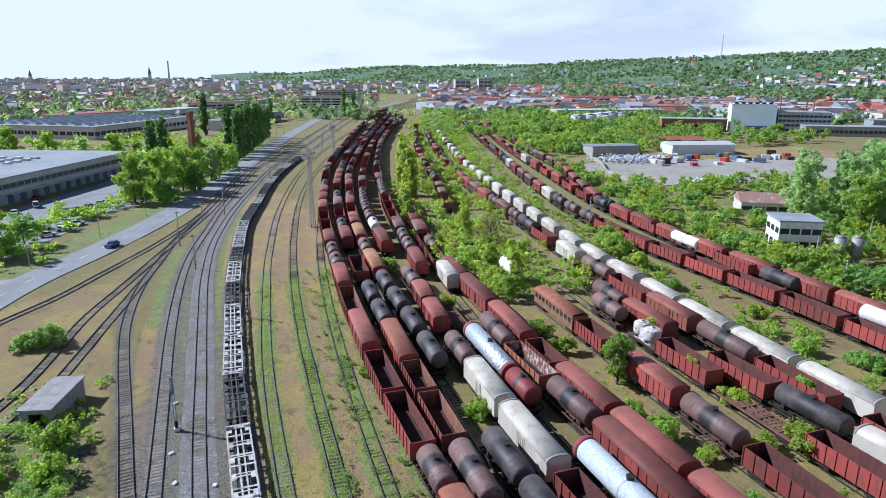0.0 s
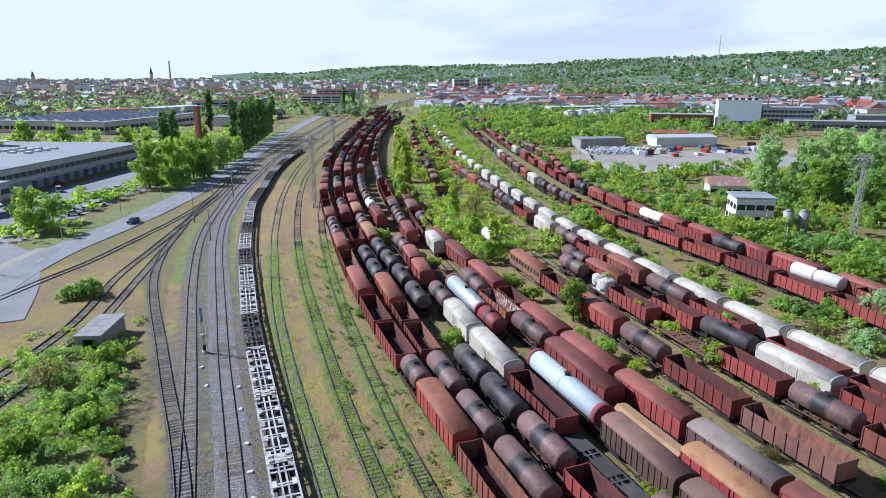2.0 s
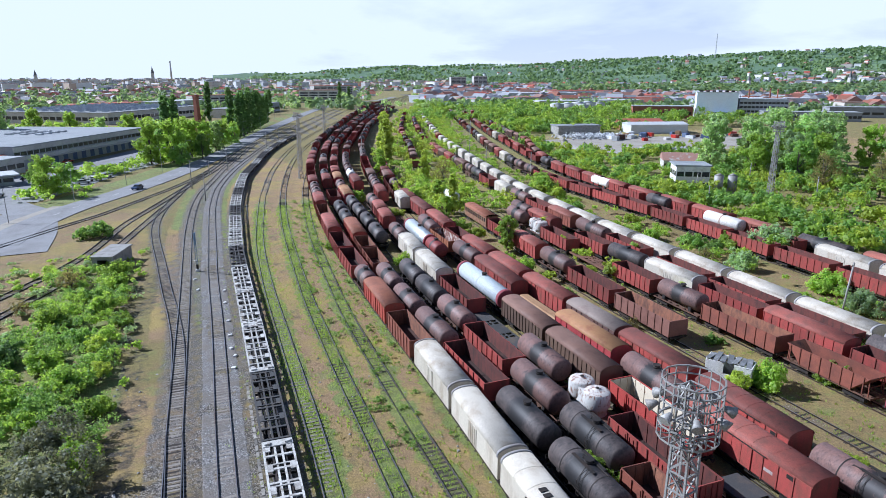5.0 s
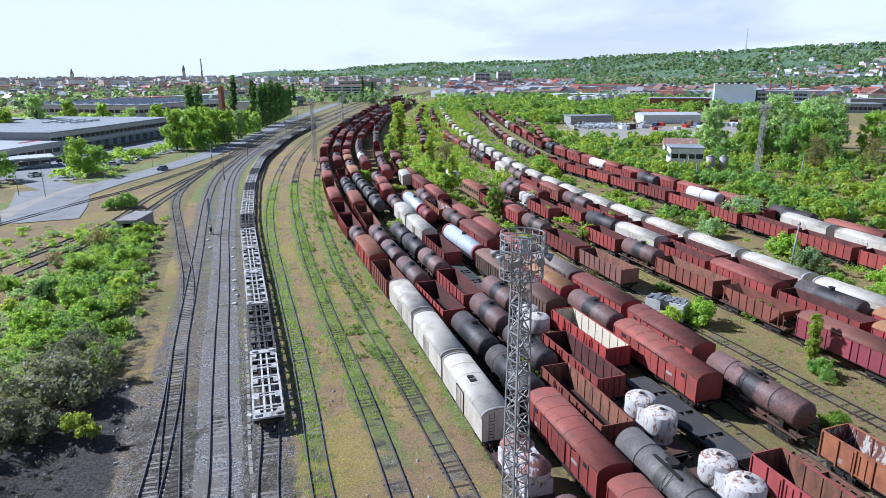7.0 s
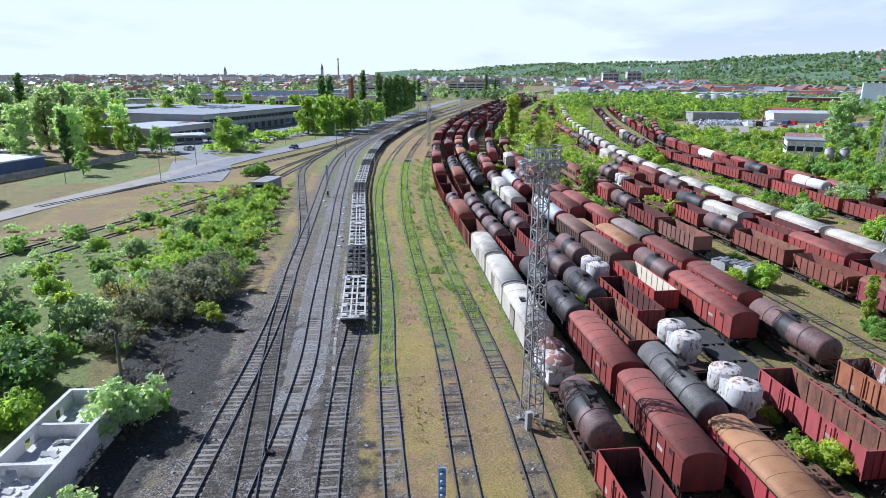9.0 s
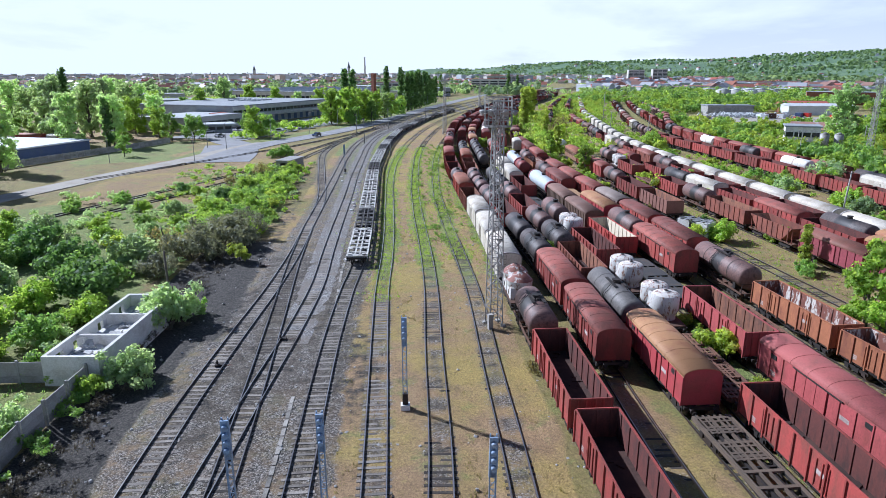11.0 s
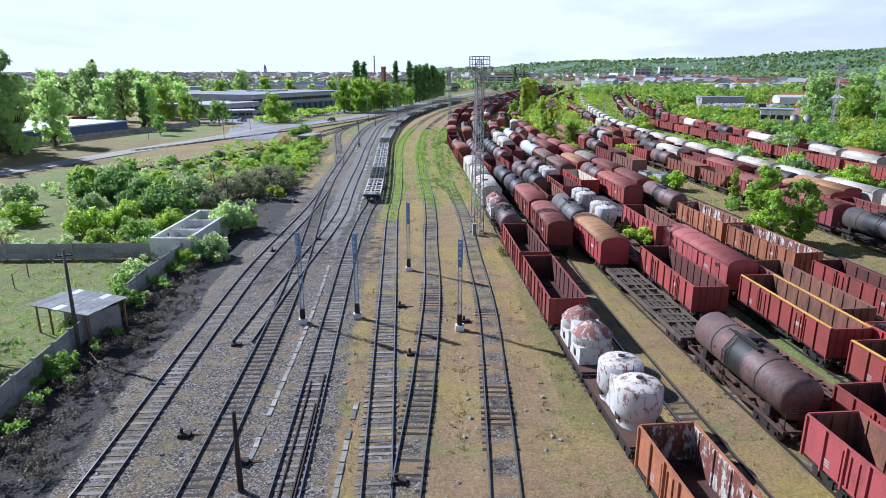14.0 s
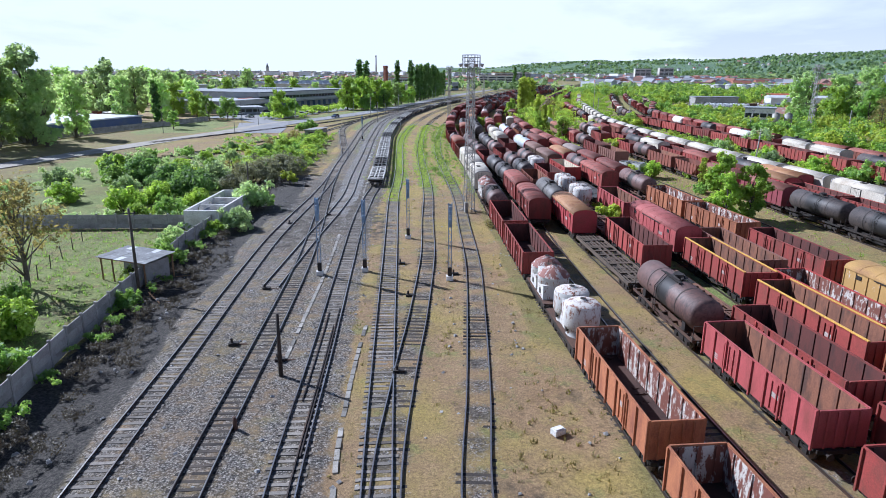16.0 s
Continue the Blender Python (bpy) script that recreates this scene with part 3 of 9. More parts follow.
# wagons of each row, from the near end: kind, colour, first and last y
WAGONS = {
    "row_1": "open orange -19.5 -7, open orange -5.8 6.6, open orange 8.2 20.2, silo white 21.2 29, silo rusty 29.6 37, open red 37.8 50, open red 50.8 63, tank_s brown 64.6 72.4, silo rusty 74.2 81.5, van white 83 94.6, van white 95 106.4, van white 106.8 119, open rust 119.8 130.6, box brown 131.2 144, tank_s brown 144.4 151.8, open red 152.4 164.4, open red 165 177.4, box red 178.4 193, open rust 193.8 206.6, box red 207.4 220, tank_s brown 221 229, tank_s brown 230 238, box red 238.8 250, open red 251 263, open red 264 276, box red 277 289, box red 290 302, box red 303 315",
    "row_2": "box red 60.4 72.4, box red 73.2 85.4, tank dark 86.2 95.6, tank dark 96.2 105.6, open red 106.8 118.6, tank brown 119.4 129.8, tank brown 130.6 140.4, tank brown 141.2 151.6, open rust 152.4 163, open rust 163.8 172, box brown 172.6 186.4, tank_s dark 187.4 197, tank_s dark 198 207.6, open red 214 226, box red 240 252, tank_s dark 253 262, open red 266 278",
    "row_3": "open red -7.4 6, open pink 8.2 20.6, tank brown 22 33.4, flat green 34.2 51.6, box ochre 52.6 65, tank grey 65.8 78, open rust 78.8 90, tank dark 91 100.4, tank brown 101.4 110.4, open red 111.2 122.8, tank brown 123.6 133.2, tank dark 134 142.6, tank dark 143.4 151.8, tank_s dark 171 180.6, tank_s dark 182 191.4, tank_s dark 193 202, tank_s dark 203.6 212.6, box ochre 214 228, tank_s brown 230 239, box ochre 241 254",
    "row_4": "open red -3.4 9.2, open red 11 23.4, flat rust 24.6 38.4, open red 39.4 52, flat rust 53.4 65, silo white 66.4 74.6, silo white 76 84, open red 85.6 97.2, silo white 98.6 106.2, tank brown 107 116.6, flat dark 118 129.6, open red 130.4 142.4, van white 143.4 156.4, van white 157 168.8, tank brown 169.6 179, box red 184 193.4, box red 194 203.4, tank_s brown 204.2 213.6, box red 233 247, tank_s white 251 260, tank_s brown 262 270",
    "row_5": "open orange 2.6 15, open yellow 16 28.6, open yellow 30 42.4, box pink 44 58.4, open pink 59.8 72, flat dark 74 88, open white 91 103.2, box umber 104.4 116.2, box umber 116.8 128.6, tank_l silver 129.4 146.4, tank_s red 158 163.4, tank_l foil 163.8 180.6, flat rust 184 198, box red 214 226",
    "row_6": "box ochre 4 17, open white 18.6 31.6, open dust 33.6 46.4, flat rust 48 60, flat rust 61 73, box red 82 96.4, tank brown 97.4 107.4, box ochre 108.2 121, flat wood 121.8 132.4, box red 133.2 149, tank brown 149.8 160.2, open orange 161 172.2, tank brown 173 184, van white 203 214",
    "row_7": "box peel 4.6 17.2, box peel 18.4 31.4, open red 33 46, open orange 48 60, open orange 60.6 72.6, tank brown 74.6 86.6, box red 87.4 99.8, box red 100.4 112.6, box grey 113.2 124, box red 124.6 137, box red 137.6 150, box red 150.6 162.6, open red 163.4 172.6, box red 173.2 188, box red 188.6 203.6, box red 204 216, tank_s brown 226 236, box red 240 252",
    "row_8": "open dust 113 125.2, open red 126.2 138.8, tank brown 139.6 150.2, box red 150.8 162, open red 168 175.6, coach brown 176.4 191.6, tank_s white 204 213",
    "row_9": "tank dark 42.2 53.4, tank dark 54.2 65.2, box wine 66 78, box wine 79 91.2, chute rust 92.4 103.4, open rust 104.4 117, tank brown 117.6 127, open red 127.8 138, flat rust 139 152.6, open red 153.6 165, silo grey 166 172, tank_s brown 176 185",
    "row_10": "open red 50 61.4, open red 62.2 73.6, box ochre 74 86, open red 87 99, box red 99.6 111.6, open red 112.4 123.6, van white 124.4 136.6, tank dark 137.2 147.6, open red 148.4 158, box red 168 180, tank brown 181 191",
    "row_11": "box ochre 76.6 89, tank dark 90 100.6, open red 101.4 113, open red 113.8 125.6, open red 126.6 138.4, open red 142.6 154.8, tank brown 155.6 168, box rust 169 181, open red 182 194, tank brown 195 206, van white 208 219",
    "row_12": "van white 62 74, van white 75 87, van white 88 100, van white 100.8 112.8, van white 113.4 125.4, van white 126 138, van white 138.8 150.6, van white 151.4 163.4, van white 164.6 176, van white 177 188, van white 190 201, van white 203 214, van white 216 227, van white 230 241, van white 244 255, van white 258 269, van white 272 283, van white 287 298, van white 301 312, van white 316 327, van white 330 341, van white 346 357, box ochre 362 373, van white 378 389, van white 396 407, van white 414 425, box umber 430 441, van white 448 459, van white 470 481, van white 492 503, van white 520 531, box brown 545 556, van white 570 581",
    "row_13": "open red 84 96, open red 97 109, open red 110 122, open red 123 135, open red 136 147.6, open red 148.4 160, open red 161 173, open red 174 186, open red 187 198.6, open red 199.4 211, open red 212 224, open red 225 237, tank_s brown 238 248, tank_s brown 250 260, tank_s dark 262 271, box white 273 284, box red 286 297, box umber 300 312, box umber 314 326, box red 330 341, box white 344 355, tank_s dark 358 368, tank_s dark 372 382",
    "row_14": "tank dark 78 89, tank dark 92 103, van white 107 119, van white 120 132, open red 136 148, tank white 151 163, tank_s dark 176 186, open red 188 199, tank white 206 217, open red 224 235, box red 238 250, tank_s dark 254 263, open red 268 280, open red 284 296, box red 300 312, open red 318 330, box red 336 348, box white 356 368",
    "row_15": "box rust 100 112, box rust 113 125, tank dark 128 139, box rust 142 154, box red 157 169, box red 170 182, box red 184 196, box red 198 210, box red 212 224, box red 226 238, tank_s dark 241 251, tank_s dark 253 262, box red 265 277, box umber 280 292, box rust 296 308, box rust 312 324, box rust 328 340, box umber 344 356, box umber 360 372",
}

# ---------- ground, road, tracks ----------
def spaced(fine0, fine1, step, lo, hi, grow=1.16):
    """Coordinates that are close between fine0 and fine1 and widen outwards."""
    mid = list(np.arange(fine0, fine1, step))
    out, d, v = [], step, mid[-1]
    while v < hi:
        d *= grow
        v += d
        out.append(v)
    down, d, v = [], step, mid[0]
    while v > lo:
        d *= grow
        v -= d
        down.append(v)
    return np.array(down[::-1] + mid + out)


def near_line(x, y, line, width, soft):
    """1 on the line, falling to 0 past width, for arrays of points."""
    d = np.full(x.shape, 1e9)
    pts = line.p[::2]
    lo, hi = pts.min(0) - 12, pts.max(0) + 12
    inside = (x > lo[0]) & (x < hi[0]) & (y > lo[1]) & (y < hi[1])
    xi, yi = x[inside], y[inside]
    di = np.full(xi.shape, 1e9)
    for q in pts:
        di = np.minimum(di, (xi - q[0]) ** 2 + (yi - q[1]) ** 2)
    d[inside] = np.sqrt(di)
    return np.clip((width + soft - d) / soft, 0, 1)


def bell(v, lo, hi, soft):
    return np.clip((v - lo) / soft + 0.5, 0, 1) * np.clip((hi - v) / soft + 0.5, 0, 1)


xs, ys = spaced(-64, 112, 1.0, -4600, 4600), spaced(-30, 300, 1.1, -900, 4800)
gx, gy = np.meshgrid(xs, ys)
flat_x, flat_y = gx.ravel(), gy.ravel()
cinder = np.zeros(flat_x.shape)
for name in TRACKS:
    wide = {"track_1": 2.0, "track_2": 2.0, "track_7": 1.9, "track_8": 1.5, "track_3": 1.6}.get(name, 1.0)
    cinder = np.maximum(cinder, near_line(flat_x, flat_y, LINES[name], wide, 1.3) * (0.62 if name in ("track_4", "track_5", "track_6", "track_8", "track_9", "track_10", "track_11") else np.interp(flat_y, [100, 125], [1.0, 0.66]) if name == "track_1" else 1.0) * (np.interp(flat_y, [80, 105], [1.0, 0.55]) if name in ("track_4", "track_5", "track_6") else 1.0))
cinder = np.maximum(cinder, bell(flat_x, -21.5, -3.0, 3) * bell(flat_y, -200, 112, 14) * 0.62)
for name in ROWS:
    cinder = np.maximum(cinder, near_line(flat_x, flat_y, LINES[name], 0.9, 1.2) * 0.55)
warp = np.array([(noise.noise(Vector((x * 0.16, y * 0.09, 11.3))), noise.noise(Vector((x * 0.1, y * 0.1, 27.9)))) if abs(x) < 500 and abs(y) < 800 else (0, 0) for x, y in zip(flat_x, flat_y)])
warp_x, warp_y = flat_x + warp[:, 0] * 3.2, flat_y + warp[:, 1] * 11
lush = bell(flat_x, -200, -22.6, 2) * bell(flat_y, -100, 64, 2) * 0.62
lush = np.maximum(lush, bell(warp_x, 1.0, 19, 4) * bell(warp_y, 96, 215, 26) * 0.3)
for name in ("track_4", "track_5", "track_6", "row_1"):
    lush = np.maximum(lush, near_line(warp_x * 0.4 + flat_x * 0.6, flat_y, LINES[name], 1.2, 1.0) * bell(flat_y, 84, 235, 14) * 0.95)
lush = np.maximum(lush, bell(warp_x, -30, -16, 2.5) * bell(warp_y, 104, 185, 14) * 0.6)
lush = np.maximum(lush, bell(warp_x, 43, 94, 3) * bell(warp_y, 20, 240, 12) * 0.42)
lush = np.maximum(lush, bell(warp_x, 27.6, 32.0, 2) * bell(warp_y, 18, 62, 6) * 0.9)
lush = np.maximum(lush, bell(warp_x, -70, -24, 5) * bell(warp_y, 64, 140, 8) * 0.72)
road_line = Line([(-43, 205), (-40.5, 222), (-34, 242), (-24, 262), (-14, 284), (-3.5, 311), (9, 349), (20, 383), (36, 440), (57, 508), (86, 597), (124, 705), (165, 796), (206, 854), (252, 912), (306, 1016)])
lush = np.maximum(lush, near_line(flat_x + 7.5, flat_y - 3.5, road_line, 4, 2) * 1.0)
lush = np.maximum(lush, bell(warp_x, -82, -57, 3) * bell(warp_y, 196, 250, 4) * 0.7)
lush = np.maximum(lush, bell(warp_x, 100, 172, 4) * bell(warp_y, 40, 330, 12) * 0.4)
lush = np.maximum(lush, (flat_y > 330) * bell(warp_x, 110, 900, 30) * 0.42)
strip = np.interp(flat_y, [130, 180, 207, 231, 258, 280, 302], [-6.2, -4.7, -3.7, -2.0, 0.8, 5.2, 10])
lush = np.maximum(lush, bell(flat_x - strip, -1.0, 1.0, 0.8) * bell(flat_y, 142, 292, 10) * 0.9)
lush = np.maximum(lush, bell(flat_x - strip, 3.6, 6.2, 1.0) * bell(flat_y, 178, 300, 10) * 0.75)
lush = np.maximum(lush, bell(flat_x - strip, -6.5, -3.6, 1.6) * bell(flat_y, 205, 262, 8) * 0.85)
east = np.interp(flat_y, [180, 215, 260, 320, 400, 480, 640, 800], [48, 54, 62, 78, 108, 140, 198, 255])
lush = np.maximum(lush, bell(warp_x - east, 0, 190, 14) * bell(flat_y, 190, 1000, 30) * 0.5)
bare = bell(warp_x, -62, -13, 6) * bell(warp_y, 128, 236, 12) * 0.58
bare = np.maximum(bare, bell(warp_x, -17, -2, 2) * bell(warp_y, -100, 125, 12) * 0.75)
bare = np.maximum(bare, bell(warp_x, -1.6, 13, 3) * bell(warp_y, -60, 95, 14) * 0.75)
bare = np.maximum(bare, bell(warp_x, 16, 24, 2) * bell(warp_y, -60, 58, 4) * 0.7)
bare = np.maximum(bare, bell(warp_x, 175, 330, 14) * bell(warp_y, 235, 372, 14) * 1.0)
bare = np.maximum(bare, bell(warp_x, -140, -46, 4) * bell(warp_y, 252, 345, 6) * 0.9)
bare = np.maximum(bare, bell(warp_x, 2.5, 17, 3) * bell(warp_y, 85, 330, 14) * 0.8)
bare = np.maximum(bare, bell(warp_x, 8, 34, 4) * bell(warp_y, 214, 330, 16) * 0.7)
bare = np.maximum(bare, bell(warp_x, 43, 94, 3) * bell(warp_y, 20, 240, 12) * 0.55)
for a_, c_, lo_, hi_ in (("track_3", "track_4", -30, 330), ("track_4", "track_5", 40, 300), ("track_5", "track_6", 30, 300), ("track_6", "row_1", -20, 300)):
    ruts = np.array([np.interp(ys, LINES[k].p[:, 1], LINES[k].p[:, 0]) for k in (a_, c_)]).mean(0)
    across = warp_x * 0.18 + flat_x * 0.82 - np.interp(flat_y, ys, ruts)
    bare = np.maximum(bare, bell(np.abs(across), -1, 0.75, 0.8) * bell(warp_y, lo_, hi_, 20) * 1.0)
    lush = lush * (1 - 0.75 * bell(np.abs(across), -1, 0.6, 0.7) * bell(warp_y, lo_, hi_, 20))
bare = np.maximum(bare, bell(flat_x - strip, -6.8, -2.8, 1.4) * bell(flat_y, 140, 212, 8) * 0.95)
# Dark band along the fence: black soil, with the shade there painted in.
soil_and_shade = bell(warp_x * 0.3 + flat_x * 0.7, -22.8, -16.4, 1.4) * bell(flat_y, -60, 104, 8)
soil_and_shade = np.maximum(soil_and_shade, bell(flat_x, -20, -13, 2) * bell(flat_y, 70, 110, 6) * 0.7)
soil_and_shade = np.maximum(soil_and_shade, bell(warp_x, -18, -11.6, 2) * bell(flat_y, 100, 176, 10) * 0.5)
soil_and_shade = np.maximum(soil_and_shade, bell(warp_x, -15, 0.5, 3) * bell(warp_y, 50, 106, 16) * 0.52)
for name in ("track_3", "track_4", "track_5", "track_6"):
    soil_and_shade = np.maximum(soil_and_shade, near_line(flat_x, flat_y, LINES[name], 0.8, 0.7) * bell(flat_y, -60, 112, 10) * 0.54)
relief = np.array([noise.noise(Vector((x * 0.12, y * 0.12, 3.1))) + 0.5 * noise.noise(Vector((x * 0.45, y * 0.45, 8.4))) for x, y in zip(flat_x, flat_y)])
calm = np.clip(cinder * 1.4, 0, 1)
on_track = np.zeros(flat_x.shape)
for name in LINES:
    on_track = np.maximum(on_track, near_line(flat_x, flat_y, LINES[name], 1.7, 1.2))
filled = np.maximum(near_line(flat_x, flat_y, LINES["track_5"], 1.2, 0.9) * 0.5, near_line(flat_x, flat_y, LINES["track_6"], 1.2, 0.9)) * bell(flat_y, -60, 112, 10)
calm = np.maximum(calm, bell(flat_x, -150, -18, 8) * bell(flat_y, 190, 420, 10))
height = -0.27 + 0.098 * on_track + 0.022 * filled + relief * (0.11 * (1 - calm) + 0.018) * (np.hypot(flat_x, flat_y) < 700)
# a ditch beside the boundary wall, and the bank of the running lines
height -= bell(flat_x, -21.3, -17.4, 1.6) * bell(flat_y, -60, 96, 8) * 0.35
nx, ny = len(xs), len(ys)
idx = np.arange(nx * ny).reshape(ny, nx)
quads = np.stack([idx[:-1, :-1], idx[:-1, 1:], idx[1:, 1:], idx[1:, :-1]], -1).reshape(-1, 4)
me = bpy.data.meshes.new("ground")
me.from_pydata(np.stack([flat_x, flat_y, height], -1).tolist(), [], quads.tolist())
me.polygons.foreach_set("use_smooth", np.ones(len(quads), bool))
zone = me.color_attributes.new("zones", "FLOAT_COLOR", "POINT")
zone.data.foreach_set("color", np.stack([cinder, lush, bare, soil_and_shade], -1).ravel().astype(np.float32))
m_ground, n, l, p = nodes_of("yard_ground")
at = n.new("ShaderNodeAttribute")
at.attribute_name = "zones"
sep = n.new("ShaderNodeSeparateColor")
l.new(at.outputs["Color"], sep.inputs[0])
big, med = tex(n, l, "noise", 0.09, 6, 0.6, "World"), tex(n, l, "noise", 0.7, 7, 0.7, "World")
fine, tiny = tex(n, l, "noise", 5.0, 5, 0.75, "World"), tex(n, l, "voronoi", 9.5, coord="World")


def edged(channel, source, push=0.75, lo=0.44, hi=0.62):
    """A zone whose edge is broken up by a texture."""
    a = n.new("ShaderNodeMath")
    a.operation = "MULTIPLY_ADD"
    l.new(source, a.inputs[0])
    a.inputs[1].default_value = push
    l.new(channel, a.inputs[2])
    s = n.new("ShaderNodeMath")
    s.operation, s.inputs[1].default_value = "SUBTRACT", push * 0.5
    l.new(a.outputs[0], s.inputs[0])
    return ramp(n, l, s.outputs[0], lo, hi)


grit = tex(n, l, "noise", 17.0, 3, 0.8, "World")
dry = mix(n, l, ramp(n, l, med.outputs["Fac"], 0.35, 0.68), (0.26, 0.18, 0.08), (0.20, 0.18, 0.048))
dry = mix(n, l, ramp(n, l, big.outputs["Fac"], 0.42, 0.66), dry, (0.245, 0.205, 0.065))
grass = mix(n, l, ramp(n, l, med.outputs["Fac"], 0.32, 0.7), (0.13, 0.18, 0.04), (0.26, 0.30, 0.085))
grass = mix(n, l, ramp(n, l, fine.outputs["Fac"], 0.5, 0.75), grass, (0.31, 0.29, 0.10))
grass = mix(n, l, ramp(n, l, big.outputs["Fac"], 0.5, 0.72), grass, (0.20, 0.185, 0.06))
sand = mix(n, l, ramp(n, l, med.outputs["Fac"], 0.35, 0.7), (0.36, 0.24, 0.125), (0.26, 0.17, 0.085))
sand = mix(n, l, ramp(n, l, big.outputs["Fac"], 0.46, 0.6), sand, (0.37, 0.275, 0.085))
pebble = n.new("ShaderNodeSeparateColor")
l.new(tiny.outputs["Color"], pebble.inputs[0])
stone = mix(n, l, pebble.outputs[0], (0.05, 0.043, 0.037), (0.46, 0.42, 0.37))
gap = ramp(n, l, tiny.outputs["Distance"], 0.3, 0.75, (1.0,) * 3, (0.25,) * 3)
stone = mix(n, l, 1.0, stone, gap, "MULTIPLY")
stone = mix(n, l, ramp(n, l, med.outputs["Fac"], 0.52, 0.68), stone, (0.225, 0.16, 0.095))
stone = mix(n, l, ramp(n, l, big.outputs["Fac"], 0.56, 0.72), stone, (0.10, 0.078, 0.06))
c = mix(n, l, edged(sep.outputs[2], med.outputs["Fac"]), dry, sand)
c = mix(n, l, edged(sep.outputs[1], med.outputs["Fac"], 1.1), c, grass)
patch, scorch = tex(n, l, "noise", 0.23, 8, 0.72, "World"), tex(n, l, "noise", 0.31, 8, 0.75, "World", (1, 0.6, 1))
c = mix(n, l, ramp(n, l, patch.outputs["Fac"], 0.54, 0.63, (0.0,) * 3, (0.6,) * 3), c, grass)
c = mix(n, l, ramp(n, l, patch.outputs["Fac"], 0.36, 0.44, (0.55,) * 3, (0.0,) * 3), c, (0.33, 0.265, 0.085))
c = mix(n, l, ramp(n, l, scorch.outputs["Fac"], 0.56, 0.66, (0.0,) * 3, (0.7,) * 3), c, (0.12, 0.09, 0.055))
stone = mix(n, l, ramp(n, l, med.outputs["Fac"], 0.40, 0.75, (0.0,) * 3, (0.55,) * 3), stone, c)
c = mix(n, l, edged(sep.outputs[0], fine.outputs["Fac"], 0.8), c, stone)
c = mix(n, l, edged(at.outputs["Alpha"], med.outputs["Fac"], 0.9), c, mix(n, l, ramp(n, l, fine.outputs["Fac"], 0.4, 0.62), (0.026, 0.023, 0.02), (0.085, 0.076, 0.064)))
c = mix(n, l, 1.0, c, ramp(n, l, fine.outputs["Fac"], 0.28, 0.72, (0.5,) * 3, (1.4,) * 3), "MULTIPLY")
c = mix(n, l, 1.0, c, ramp(n, l, grit.outputs["Fac"], 0.32, 0.68, (0.5,) * 3, (1.5,) * 3), "MULTIPLY")
l.new(c, p.inputs["Base Color"])
p.inputs["Roughness"].default_value = 0.95
bump(n, l, grit.outputs["Fac"], p, 0.9, 0.1)
me.materials.append(m_ground)
tagged(new("ground", me), "yard ground of cinders, dry grass and weeds", "ground", kind="structure")


def ribbon(name, line, width, z, material, label, s0=0.0, s1=None, kind="structure", thick=0.12, step=4.0, parent=None):
    """A flat strip with edges along a line."""
    s1 = line.length if s1 is None else s1
    b = bmesh.new()
    last = None
    for s in np.linspace(s0, s1, max(2, int((s1 - s0) / step))):
        a, c = line.side(s, width / 2), line.side(s, -width / 2)
        row = [b.verts.new((*a, z)), b.verts.new((*c, z)), b.verts.new((*c, z - thick)), b.verts.new((*a, z - thick))]
        if last:
            for i in range(4):
                j = (i + 1) % 4
                b.faces.new((last[i], last[j], row[j], row[i]))
        last = row
    bmesh.ops.recalc_face_normals(b, faces=b.faces)
    return tagged(part(name, b, material, parent), label, "road" if kind == "structure" else "", kind=kind)


ribbon("road", road_line, 8.6, -0.10, m_asphalt, "worn grey asphalt road beside the yard", thick=0.35)
side_road = Line([(-84, 112), (-73, 143), (-62.5, 172.5), (-50.5, 203), (-43, 228), (-36, 246)])
ribbon("side_road", side_road, 6.5, -0.115, m_dirt_road, "pale broken side road with dusty edges", thick=0.35)
branch = Line([(-38, 232), (-50, 252), (-61, 276), (-79, 309), (-96, 338)])
ribbon("yard_drive", branch, 10, -0.13, m_asphalt, "asphalt drive into the factory yard", thick=0.3)
court = Line([(-60, 262), (-51, 286), (-41, 312), (-22, 352), (-6, 388)])
ribbon("forecourt", court, 34, -0.16, m_asphalt, "pale worn asphalt forecourt of the factory", thick=0.3)
scrap_ground = Line([(163, 318), (200, 318), (240, 310), (296, 292)])
ribbon("scrap_yard", scrap_ground, 62, -0.06, m_dirt_road, "pale bare ground of the scrap yard", thick=0.4)
apron = Line([(-41, 196), (-42, 216), (-46, 240)])
ribbon("junction", apron, 17, -0.145, m_asphalt, "asphalt junction apron", thick=0.3)
for k in range(28):
    s = 30 + k * 9.0
    ribbon("lane_mark", road_line, 0.18, -0.094, m_paintline, "", s, s + 3, kind="", thick=0.004, step=1.5, parent=bpy.data.objects["road"])


def sweep(line, offset, prof, s0, s1, step=1.5):
    """Vertices and faces of a profile (across, up) carried along a line."""
    ss = np.linspace(s0, s1, max(2, int((s1 - s0) / step)))
    v, f, k = [], [], len(prof)
    for s in ss:
        h, q = line.heading(s), line.at(s)
        for a, z in prof:
            v.append((q[0] - math.sin(h) * (offset + a), q[1] + math.cos(h) * (offset + a), z))
    for i in range(len(ss) - 1):
        for j in range(k):
            o, w = i * k, (j + 1) % k
            f.append((o + j, o + k + j, o + k + w, o + w))
    f += [tuple(range(k)), tuple(range((len(ss) - 1) * k, len(ss) * k))[::-1]]
    return v, f


